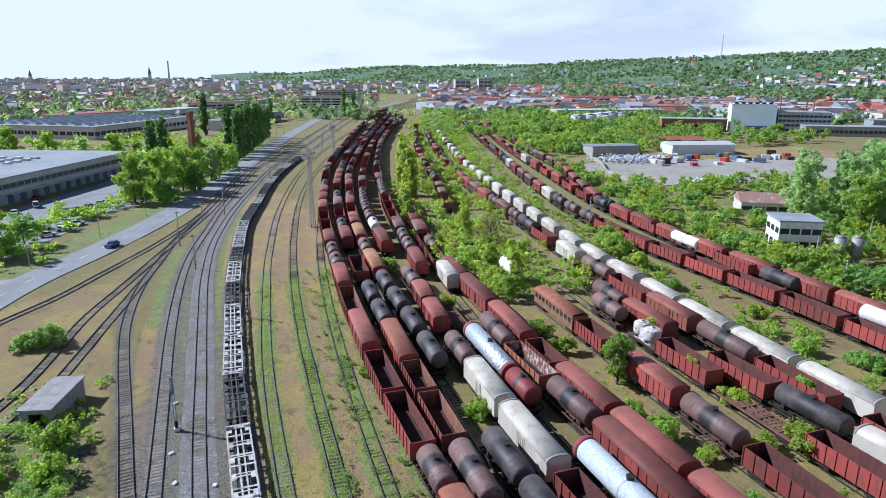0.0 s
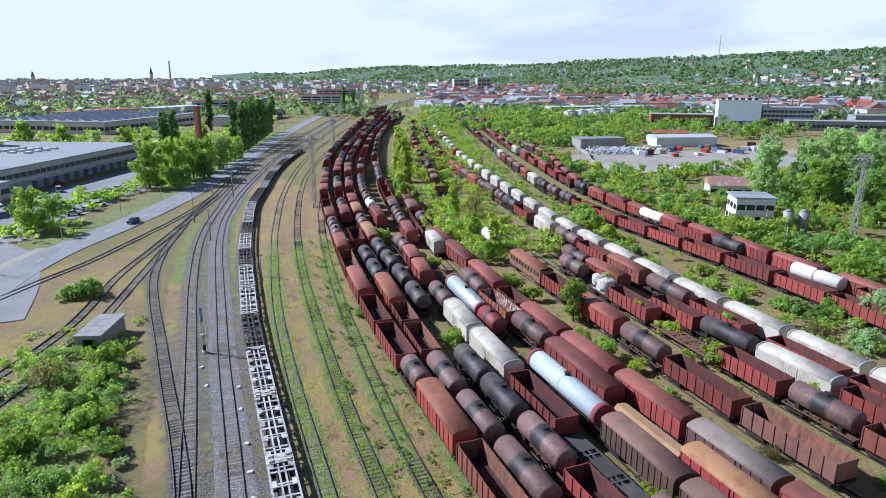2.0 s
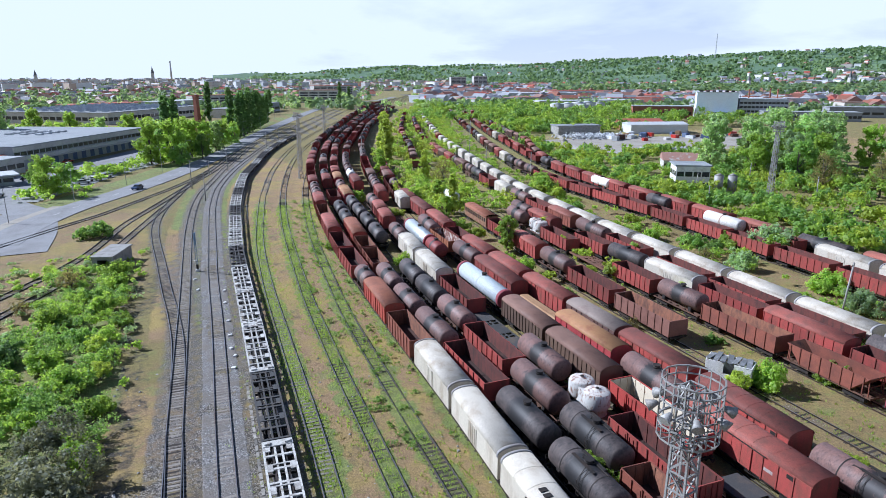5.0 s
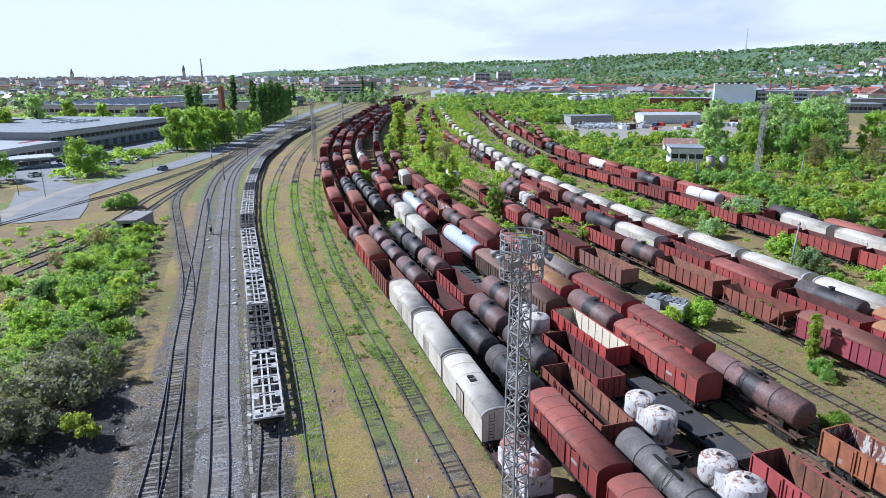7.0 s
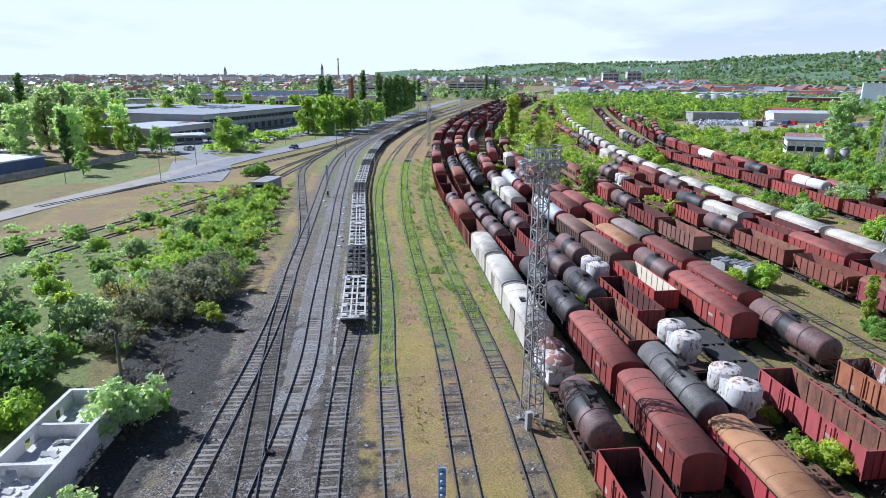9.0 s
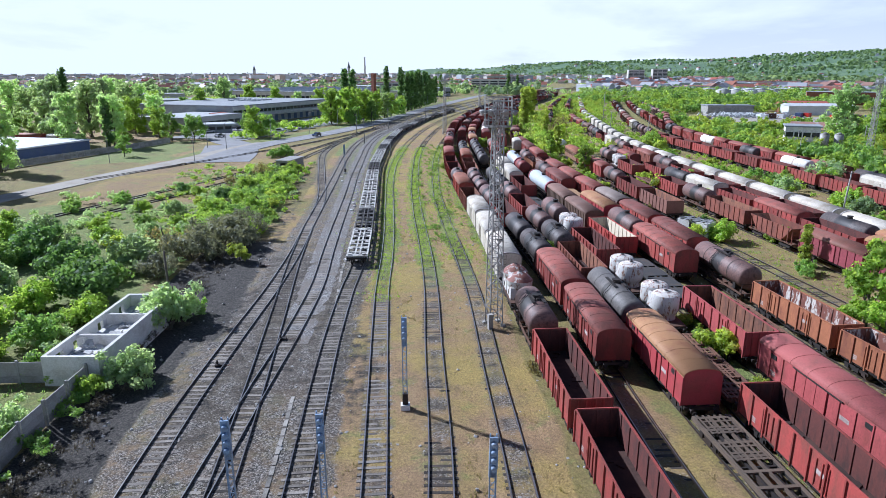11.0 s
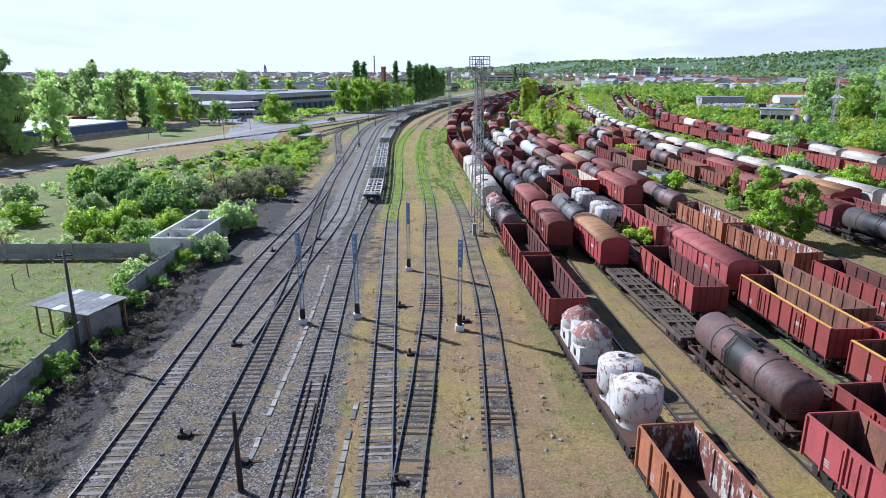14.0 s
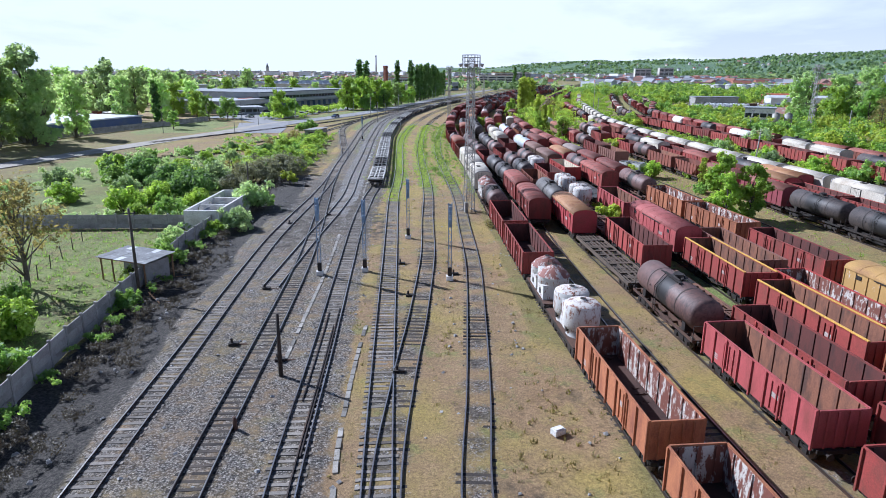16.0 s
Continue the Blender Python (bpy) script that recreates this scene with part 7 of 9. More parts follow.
spots = []
while len(spots) < 520:
    a, d = math.radians(scrub_rng.uniform(-46, 44)), scrub_rng.uniform(560, 1050)
    x, y = -7 + d * math.sin(a), 62 + d * math.cos(a)
    if min(np.hypot(*(LINES["track_1"].p - (x, y)).T)) > 34 and not (-120 < x < 60 and 540 < y < 720):
        spots.append((x, y, scrub_rng.uniform(3, 5.5), scrub_rng.uniform(5, 11)))
thicket("town_trees", spots, "tall", "green trees between the nearer houses of the town", 42000, 1.05, 48)
spots = [(scrub_rng.uniform(-44, -14), scrub_rng.uniform(120, 190), scrub_rng.uniform(0.4, 1.1), scrub_rng.uniform(0.2, 0.7)) for _ in range(260)]
thicket("weeds", spots[:150], "grey", "grey-green weeds on the open ground west of the tracks", 16000, 0.16, 49)
thicket("weeds", spots[150:], "bright", "fresh green weeds on the open ground west of the tracks", 14000, 0.16, 50)
spots = [tuple(LINES["track_6"].side(LINES["track_6"].s_of_y(y), scrub_rng.uniform(-4, 4))) + (scrub_rng.uniform(0.3, 0.7), scrub_rng.uniform(0.1, 0.3)) for y in [scrub_rng.uniform(104, 230) for _ in range(170)]]
thicket("weeds", spots, "mid", "low weeds between the last open track and the wagons", 15000, 0.09, 51)

# ---------- masts, signals, poles ----------
def lattice(b, w0, w1, z0, z1, bays, thick=0.07):
    """Four legs and their crossed bracing."""
    def corner(i, z):
        w = w0 + (w1 - w0) * (z - z0) / (z1 - z0)
        return Vector(((-1, 1, 1, -1)[i] * w / 2, (-1, -1, 1, 1)[i] * w / 2, z))
    for i in range(4):
        bar(b, corner(i, z0), corner(i, z1), thick * 1.5)
    zs = np.linspace(z0, z1, bays + 1)
    for k in range(bays):
        for i in range(4):
            j = (i + 1) % 4
            a, c = (i, j) if (k + i) % 2 else (j, i)
            bar(b, corner(a, zs[k]), corner(c, zs[k + 1]), thick)
            bar(b, corner(i, zs[k + 1]), corner(j, zs[k + 1]), thick)
    return b


def ring(b, r, z, thick=0.06, n=20):
    for i in range(n):
        a0, a1 = 2 * math.pi * i / n, 2 * math.pi * (i + 1) / n
        bar(b, (r * math.cos(a0), r * math.sin(a0), z), (r * math.cos(a1), r * math.sin(a1), z), thick)


def light_mast(x, y, high, label, full=True):
    mast = empty("light_mast", pose(x, y, -0.25, 0, 0, 12), label, "light mast", "light masts over the yard")
    b = bmesh.new()
    for i in range(4):
        box(b, (-0.9, 0.5, 0.5, -0.9)[i], (-0.5, 0.9, 0.9, -0.5)[i], (-0.9, -0.9, 0.5, 0.5)[i], (-0.5, -0.5, 0.9, 0.9)[i], -0.2, 0.25)
    part("foundation", b, m_conc, mast)
    part("lattice", lattice(bmesh.new(), 1.3, 0.8, 0.2, high - 2.6, 22, 0.062), m_galv, mast)
    b = bmesh.new()
    for z in (high - 2.6, high - 2.0, high - 1.45, high - 0.9, high - 0.35, high):
        ring(b, 1.25, z, 0.055, 16)
    ring(b, 0.75, high - 2.6, 0.05, 12)
    for i in range(16):
        a = 2 * math.pi * i / 16
        bar(b, (1.25 * math.cos(a), 1.25 * math.sin(a), high - 2.6), (1.25 * math.cos(a), 1.25 * math.sin(a), high), 0.045)
        bar(b, (0.35 * math.cos(a), 0.35 * math.sin(a), high - 2.6), (1.25 * math.cos(a), 1.25 * math.sin(a), high - 2.6), 0.05)
    for a, c in (((-1.5, 0.4), (1.5, 0.4)), ((-1.5, -0.4), (1.5, -0.4))):
        bar(b, (*a, high - 1.2), (*c, high - 1.2), 0.07)
    lattice(b, 0.8, 0.7, high - 2.6, high - 0.35, 3, 0.05)
    part("platform", b, m_galv, mast)
    b = bmesh.new()
    tube(b, (0, 0, 0), (0, -0.42, -0.2), 0.1, 0.26, 10)
    lamp = finished(b, "floodlight", m_galv)
    for i in range(8):
        share("floodlight", lamp, mast, pose(1.3 * math.cos(i * 0.785), 1.3 * math.sin(i * 0.785), high - 1.2, 0, 0, math.degrees(i * 0.785) + 90))
    b = bmesh.new()
    for s in (-0.2, 0.2):
        bar(b, (s, 0.55, 0.3), (s, 0.42, high - 2.4), 0.04)
    for k in range(int((high - 3) / 0.4)):
        bar(b, (-0.2, 0.54, 0.6 + 0.4 * k), (0.2, 0.54, 0.6 + 0.4 * k), 0.03)
    part("ladder", b, m_galv, mast)
    b = bmesh.new()
    box(b, -1.0, -0.55, -1.15, -0.75, 0.1, 1.6)
    part("switch_box", b, m_conc, mast, "pale grey painted switch box")
    return mast


light_mast(12.6, 72.4, 21.9, "tall grey lattice light mast with a round railed platform")
light_mast(30.6, 270, 22, "tall grey lattice light mast far along the yard")
light_mast(67, 402, 18, "tall grey lattice light mast far along the yard")
tower = light_mast(134.7, 173.2, 22.4, "rusty yellowish lattice floodlight tower in the scrub")


def signal(x, y, high, turn):
    """A colour-light signal on a slim lattice post."""
    sg = empty("railway_signal", pose(x, y, -0.2, 0, 0, turn), "blue-grey lattice railway signal on a white concrete foot", "railway signal", "signals across the yard throat")
    b = bmesh.new()
    box(b, -0.34, 0.34, -0.3, 0.3, -0.1, 0.45)
    part("foot", b, m_plaster, sg, "white concrete foot")
    b = bmesh.new()
    box(b, -0.2, 0.2, -0.16, 0.16, 0.45, 1.3)
    part("relay_box", b, m_iron, sg, "black relay box")
    b = bmesh.new()
    for s in (-1, 1):
        box(b, s * 0.15 - 0.03, s * 0.15 + 0.03, -0.05, 0.05, 0.45, high)
    k = 0
    z = 1.4
    while z < high - 0.4:
        bar(b, (-0.15 if k % 2 else 0.15, 0, z), (0.15 if k % 2 else -0.15, 0, z + 0.38), 0.035)
        z, k = z + 0.38, k + 1
    part("post", b, m_blue, sg)
    b = bmesh.new()
    box(b, -0.2, 0.2, -0.2, -0.08, high - 1.75, high - 0.1)
    box(b, -0.19, 0.19, 0.06, 0.16, high - 2.4, high - 1.0)
    for k in range(4):
        tube(b, (0, -0.2, high - 1.65 + k * 0.42), (0, -0.42, high - 1.69 + k * 0.42), 0.13, n=10)
    part("head", b, m_blue, sg)
    b = bmesh.new()
    for s in (-0.14, 0.14):
        bar(b, (s, 0.2, 0.5), (s, 0.2, high - 0.2), 0.03)
    for k in range(int(high / 0.35) - 2):
        bar(b, (-0.14, 0.2, 0.7 + 0.35 * k), (0.14, 0.2, 0.7 + 0.35 * k), 0.025)
    part("ladder", b, m_blue, sg)


for x, y, h, t in ((-6.35, 43.5, 7.9, 2), (-1.9, 44.3, 7.5, 0), (3.05, 57.1, 7.4, -3), (6.4, 40.9, 7.7, -4), (-5.3, 171, 7.2, 2)):
    signal(x, y, h, t)


def wooden_pole(x, y, high, lean, label, material=None, arm=True):
    po = empty("pole", pose(x, y, -0.3, lean, 0, 20), label, "pole", "poles")
    b = bmesh.new()
    tube(b, (0, 0, -0.2), (0, 0, high), 0.16, 0.1, 9)
    part("shaft", b, material or m_bark, po)
    if arm:
        b = bmesh.new()
        box(b, -0.55, 0.55, -0.05, 0.05, high - 0.5, high - 0.4)
        for s in (-0.45, 0, 0.45):
            tube(b, (s, 0, high - 0.4), (s, 0, high - 0.22), 0.035, n=6)
        part("crossarm", b, m_iron, po)


wooden_pole(-7.0, 21.7, 4.6, 1.5, "black weathered post beside the rails", m_iron, False)
wooden_pole(-22.4, 39.7, 7.9, -2, "leaning dark wooden pole beside the shed", m_bark)
wooden_pole(-20.2, 80.2, 6.6, 2, "dark wooden pole beside the roofless building", m_bark, False)
wooden_pole(-8.6, 15.2, 0.9, 0, "short rusty marker post", m_iron_rust, False)
wooden_pole(80.5, 112.5, 8.2, 3, "pale concrete lamp post between the rows", m_conc)
wooden_pole(68.8, 99.2, 3.4, 0, "short pale post with a crossbar", m_conc)
for x, y, h in ((6.9, 205.4, 4.9), (2.4, 291, 5.2), (106.2, 298.6, 15.5), (60, 575, 14), (142, 165.5, 9), (150, 194, 8.5), (154.5, 152, 9), (116, 175, 7), (124, 188, 8), (102, 240, 9), (96, 262, 9), (138, 262, 9), (60, 300, 10), (-4, 262, 9), (9, 296, 9), (30, 352, 9), (-1, 240, 8), (40, 385, 10), (76, 470, 10)):
    wooden_pole(x, y, h, fleet_rng.uniform(-1.5, 1.5), "grey concrete line pole standing in the scrub" if x > 90 else "grey concrete line pole beside the tracks", m_conc)


def street_lamp(x, y, turn):
    po = empty("street_lamp", pose(x, y, -0.25, 0, 0, turn), "grey street lamp with a curved arm beside the road", "street lamp", "street lamps along the road")
    b = bmesh.new()
    tube(b, (0, 0, -0.1), (0, 0, 8.2), 0.1, 0.06, 8)
    part("post", b, m_galv, po)
    b = bmesh.new()
    tube(b, (0, 0, 8.15), (0.8, 0, 8.7), 0.045, n=6)
    tube(b, (0.8, 0, 8.7), (1.7, 0, 8.8), 0.045, n=6)
    part("arm", b, m_galv, po)
    b = bmesh.new()
    box(b, 1.5, 2.2, -0.13, 0.13, 8.72, 8.88)
    part("lamp_head", b, m_plaster, po)


for s in range(14):
    d = 22 + s * 27
    q = road_line.side(d, 6.2)
    street_lamp(q[0], q[1], math.degrees(road_line.heading(d)) - 90)
for x, y in ((-47, 196), (-52, 232), (-70, 198), (-62, 262)):
    street_lamp(x, y, 30)

# ---------- trackside bits ----------
for x, y, t in ((-7.4, 24, 2), (-10.9, 39.5, 3), (-11.2, 27, 0), (1.9, 46.5, 0), (2.3, 36.5, 0), (7.1, 42.5, 0), (-12.2, 66, 4), (-7.6, 71, 0), (-13.2, 95, 6), (0.9, 21.5, 0)):
    pm = empty("point_machine", pose(x, y, -0.2, 0, 0, t), "black cast point machine beside a switch", "point machine", "point machines")
    b = bmesh.new()
    box(b, -0.35, 0.35, -0.22, 0.22, -0.1, 0.22)
    part("casing", b, m_iron, pm)
    b = bmesh.new()
    bar(b, (0.35, 0, 0.02), (1.1, 0, 0.02), 0.06)
    bar(b, (0.35, 0.12, 0.02), (0.9, 0.12, 0.02), 0.05)
    part("rod", b, m_iron_rust, pm)
    b = bmesh.new()
    tube(b, (-0.15, 0, 0.22), (-0.15, 0, 0.55), 0.09, n=8)
    part("lever_weight", b, m_iron, pm)
b = bmesh.new()
box(b, -0.14, 0.14, -0.49, 0.49, -0.1, 0.05)
slab = finished(b, "slab", m_trough)
for pts, n_ in (([(-2.6, 4), (-2.7, 12), (-2.4, 19), (-1.9, 26), (-1.5, 30)], 24), ([(-7.2, 22), (-6.6, 32), (-6.0, 42), (-5.6, 52), (-5.4, 60)], 34), ([(-3.1, 78), (-3.0, 90), (-2.4, 102), (-1.6, 124)], 40)):
    trough_line = Line(pts)
    trough = empty("cable_trough", Matrix(), "line of broken concrete cable trough covers", "cable trough")
    for k in range(n_):
        s = trough_line.length * (k + 0.5) / n_
        if fleet_rng.random() < 0.88:
            q = trough_line.at(s)
            share("slab", slab, trough, pose(q[0], q[1], -0.2, fleet_rng.uniform(-3, 3), fleet_rng.uniform(-3, 3), math.degrees(trough_line.heading(s)) - 90 + fleet_rng.uniform(-3, 3)))
b = bmesh.new()
box(b, -0.35, 0.35, -0.25, 0.25, 0, 0.34)
box(b, -0.28, 0.28, -0.18, 0.18, 0.34, 0.4)
crate = part("block", b, m_plaster, None)
crate.name = "concrete_block"
crate.matrix_basis = pose(9.6, 13.2, -0.25, 0, 0, 24)
tagged(crate, "pale concrete block lying in the grass", "block")
debris_rng = random.Random(3)
v, f = [], []
for _ in range(900):
    x, y, s = debris_rng.uniform(-21, 16), debris_rng.uniform(0, 130), debris_rng.uniform(0.04, 0.16)
    m = pose(x, y, -0.2, debris_rng.uniform(0, 40), debris_rng.uniform(0, 40), debris_rng.uniform(0, 360))
    o = len(v)
    v += [tuple(m @ Vector(q)) for q in ((-s, -s, -s * 0.5), (s, -s * 0.8, -s * 0.5), (s * 0.9, s, -s * 0.5), (-s, s * 0.7, -s * 0.5), (-s * 0.6, -s * 0.6, s * 0.5), (s * 0.7, -s * 0.5, s * 0.5), (s * 0.5, s * 0.6, s * 0.5), (-s * 0.6, s * 0.5, s * 0.5))]
    f += [tuple(o + i for i in g) for g in ((4, 5, 6, 7), (0, 1, 5, 4), (1, 2, 6, 5), (2, 3, 7, 6), (3, 0, 4, 7))]
tagged(raw("stones", v, f, m_conc, None), "scattered pale stones and rubble between the tracks", "stones", kind="stuff")

b = bmesh.new()
box(b, -0.28, 0.28, -0.22, 0.22, -0.12, 0.22)
bmesh.ops.bevel(b, geom=b.edges[:], offset=0.05, segments=1, affect="EDGES")
stone_mesh = finished(b, "marker_stone", m_plaster)
for x, y in ((-2.6, 96.5), (-2.7, 128), (-2.2, 131.5), (-2.5, 134), (-2.3, 138.5), (-2.1, 144), (-2.0, 152), (-1.7, 158), (-5.6, 160), (-5.9, 166), (-5.4, 178)):
    ob = new("marker_stone", stone_mesh)
    ob.matrix_basis = pose(x, y, -0.2, debris_rng.uniform(-8, 8), debris_rng.uniform(-8, 8), debris_rng.uniform(0, 180))
    tagged(ob, "whitewashed concrete block lying beside the ballast", "block", "blocks beside the ballast")
for k in range(16):
    b = bmesh.new()
    tube(b, (-debris_rng.uniform(0.5, 1.3), 0, 0), (debris_rng.uniform(0.5, 1.3), 0.1, 0.05), 0.05, 0.03, 6)
    ob = part("branch", b, m_plank if k % 2 else m_bark, None)
    ob.matrix_basis = pose(-20.6 + debris_rng.gauss(0, 0.8), 39.5 + debris_rng.gauss(0, 1.7), -0.32 + debris_rng.uniform(0, 0.25), debris_rng.uniform(-15, 15), debris_rng.uniform(-20, 20), debris_rng.uniform(0, 180))
    tagged(ob, "dry broken branch lying in the ditch", "branch", "branches in the ditch")
garden = empty("wire_fence", Matrix(), "thin post-and-wire fence across the garden plot", "fence")
for k in range(9):
    b = bmesh.new()
    tube(b, (0, 0, -0.2), (0, 0, 1.5), 0.05, n=6)
    part("post", b, m_bark, garden).matrix_basis = pose(-31.5 - k * 0.5, 30 + k * 3.6, -0.25, debris_rng.uniform(-4, 4), debris_rng.uniform(-4, 4))
for z in (0.4, 0.8, 1.15):
    b = bmesh.new()
    tube(b, (-31.5, 30, z), (-35.5, 58.8, z), 0.012, n=4)
    part("wire", b, m_iron, garden)

m_sheeting = worn("pale_blue_sheeting", (0.16, 0.33, 0.42), (0.46, 0.56, 0.60), 0.6, 0.35, scale=2.4)
v, f = [], []
for i in range(17):
    for j in range(11):
        x, y = (j / 10 - 0.5) * 2.0, (i / 16 - 0.5) * 5.2
        v.append((x + 0.12 * noise.noise(Vector((x * 2, y * 2, 4.4))), y, 0.06 + 0.34 * abs(noise.noise(Vector((x * 1.3, y * 1.3, 2.2)))) + 0.1 * abs(noise.noise(Vector((x * 4, y * 4, 7.7))))))
f = [(i * 11 + j, i * 11 + j + 1, i * 11 + j + 12, i * 11 + j + 11) for i in range(16) for j in range(10)]
sheeting = raw("tarpaulin", v, f, m_sheeting, None)
sheeting.matrix_basis = pose(13.95, 1.4, 1.2)
tagged(sheeting, "crumpled pale blue plastic sheeting on an open wagon's floor", "tarpaulin")

# ---------- the roofless building, wall, shed, hut ----------
ruin = empty("roofless_building", pose(-22.2, 71.2, -0.25, 0, 0, 84), "white roofless plastered building with broken cross walls", "ruin")


def wall_with_gaps(name, parent, x0, x1, y, z1, gaps, turn=None, thick=0.3, sill=0.9, head=2.0):
    b = bmesh.new()
    x = x0
    for g0, g1 in gaps:
        box(b, x, g0, y - thick / 2, y + thick / 2, -0.2, z1)
        box(b, g0, g1, y - thick / 2, y + thick / 2, -0.2, sill)
        if z1 > head:
            box(b, g0, g1, y - thick / 2, y + thick / 2, head, z1)
        x = g1
    box(b, x, x1, y - thick / 2, y + thick / 2, -0.2, z1)
    ob = part(name, b, m_plaster, parent)
    if turn:
        ob.matrix_basis = turn
    return ob


wall_with_gaps("wall", ruin, -7.4, 7.4, -2.1, 2.5, [])
wall_with_gaps("wall", ruin, -7.4, 7.4, 2.1, 2.5, [(-6, -4.9), (-3.4, -2.4), (0.6, 1.6), (4.6, 5.6)])
wall_with_gaps("wall", ruin, -1.95, 1.95, 0, 2.5, [], pose(-7.25, 0, 0, 0, 0, 90))
wall_with_gaps("wall", ruin, -1.95, 1.95, 0, 2.5, [(-1.2, -0.3)], pose(7.25, 0, 0, 0, 0, 90))
wall_with_gaps("cross_wall", ruin, -1.95, 1.95, 0, 2.35, [(0.6, 1.5)], pose(-2.6, 0, 0, 0, 0, 90))
wall_with_gaps("cross_wall", ruin, -1.95, 1.95, 0, 2.3, [], pose(2.4, 0, 0, 0, 0, 90))
b = bmesh.new()
box(b, -7.2, 7.2, -1.95, 1.95, -0.15, 1.3)
for _ in range(70):
    s = debris_rng.uniform(0.1, 0.4)
    box(b, -s, s, -s * 0.6, s * 0.6, 0, s * 0.5, pose(debris_rng.uniform(-6.8, 6.8), debris_rng.uniform(-1.6, 1.6), 1.3, debris_rng.uniform(-20, 20), debris_rng.uniform(-20, 20), debris_rng.uniform(0, 180)))
part("rubble_fill", b, m_plaster, ruin, "pale rubble and fallen plaster between the walls")


def panel_wall(name, points, label):
    """A concrete panel fence: posts and three slabs a bay."""
    fence = empty(name, Matrix(), label, "fence")
    b = bmesh.new()
    box(b, -0.09, 0.09, -0.09, 0.09, -0.6, 1.75)
    post = finished(b, "post", m_conc)
    b = bmesh.new()
    box(b, -1.18, 1.18, -0.04, 0.04, 0, 0.585)
    slab_ = finished(b, "slab", m_conc)
    for (x0, y0), (x1, y1) in zip(points[:-1], points[1:]):
        length = math.hypot(x1 - x0, y1 - y0)
        n_, turn = max(1, round(length / 2.5)), math.degrees(math.atan2(y1 - y0, x1 - x0))
        for k in range(n_ + 1):
            t = k / n_
            share("post", post, fence, pose(x0 + (x1 - x0) * t, y0 + (y1 - y0) * t, 0, 0, debris_rng.uniform(-1, 1), turn))
            if k < n_:
                t = (k + 0.5) / n_
                for j in range(3):
                    share("slab", slab_, fence, pose(x0 + (x1 - x0) * t, y0 + (y1 - y0) * t, -0.2 + 0.6 * j, debris_rng.uniform(-1.5, 1.5), 0, turn))


panel_wall("panel_fence", [(-22.2, 9), (-22.9, 27), (-22.8, 42), (-22.5, 55), (-21.7, 63.6)], "grey concrete panel fence beside the railway")
panel_wall("panel_fence", [(-25.2, 64.6), (-34, 65.2), (-46, 66)], "grey concrete panel fence round the garden plot")

shed = empty("lean_to_shed", pose(-24, 44.3, -0.25, 0, 0, -27), "low shed with a patched grey sheet roof on posts", "shed")
shed.scale = (0.8, 0.8, 0.85)
b = bmesh.new()
box(b, -0.2, 3.2, -1.8, 1.8, -0.1, 2.4)
part("cabin", b, m_conc, shed, "grey plastered cabin under the roof")
b = bmesh.new()
for x in (-3.4, -1.6, 3.4):
    for y in (-2.2, 2.2):
        box(b, x - 0.07, x + 0.07, y - 0.07, y + 0.07, -0.1, 2.55)
for y in (-2.2, 2.2):
    box(b, -3.7, 3.7, y - 0.06, y + 0.06, 2.5, 2.62)
part("post_frame", b, m_plank, shed)
b = bmesh.new()
box(b, -0.5, 0.5, -0.62, 0.62, -0.015, 0.015)
sheets = [finished(b, "roof_sheet", m_slate)]
b = bmesh.new()
box(b, -0.5, 0.5, -0.62, 0.62, -0.015, 0.015)
sheets.append(finished(b, "roof_sheet", m_roof_light))
for i in range(8):
    for j in range(4):
        share("roof_sheet", sheets[0 if debris_rng.random() < 0.85 else 1], shed, pose(-3.5 + i * 0.98 + debris_rng.uniform(-0.05, 0.05), -1.85 + j * 1.2, 2.72 + 0.05 * j + debris_rng.uniform(0, 0.03), 3, debris_rng.uniform(-1, 1), debris_rng.uniform(-3, 3)))
b = bmesh.new()
box(b, 0.3, 1.3, -1.86, -1.8, 0, 1.8)
part("door", b, m_iron, shed)

hut = empty("concrete_hut", pose(-19.6, 181.8, -0.25, 0, 0, 72), "grey flat-roofed concrete hut with a dark doorway", "hut")
b = bmesh.new()
for s in (-1, 1):
    box(b, -4.2, 4.2, s * 1.7 - 0.12, s * 1.7 + 0.12, -0.2, 2.5)
box(b, 4.0, 4.2, -1.58, 1.58, -0.2, 2.5)
box(b, -4.2, -4.0, -1.58, -0.9, -0.2, 2.5)
box(b, -4.2, -4.0, 0.9, 1.58, -0.2, 2.5)
box(b, -4.2, -4.0, -0.9, 0.9, 2.0, 2.5)
part("shell", b, m_conc, hut)
b = bmesh.new()
box(b, -4.5, 4.5, -2.0, 2.0, 2.5, 2.72)
part("roof", b, m_conc, hut, "stained concrete slab roof")

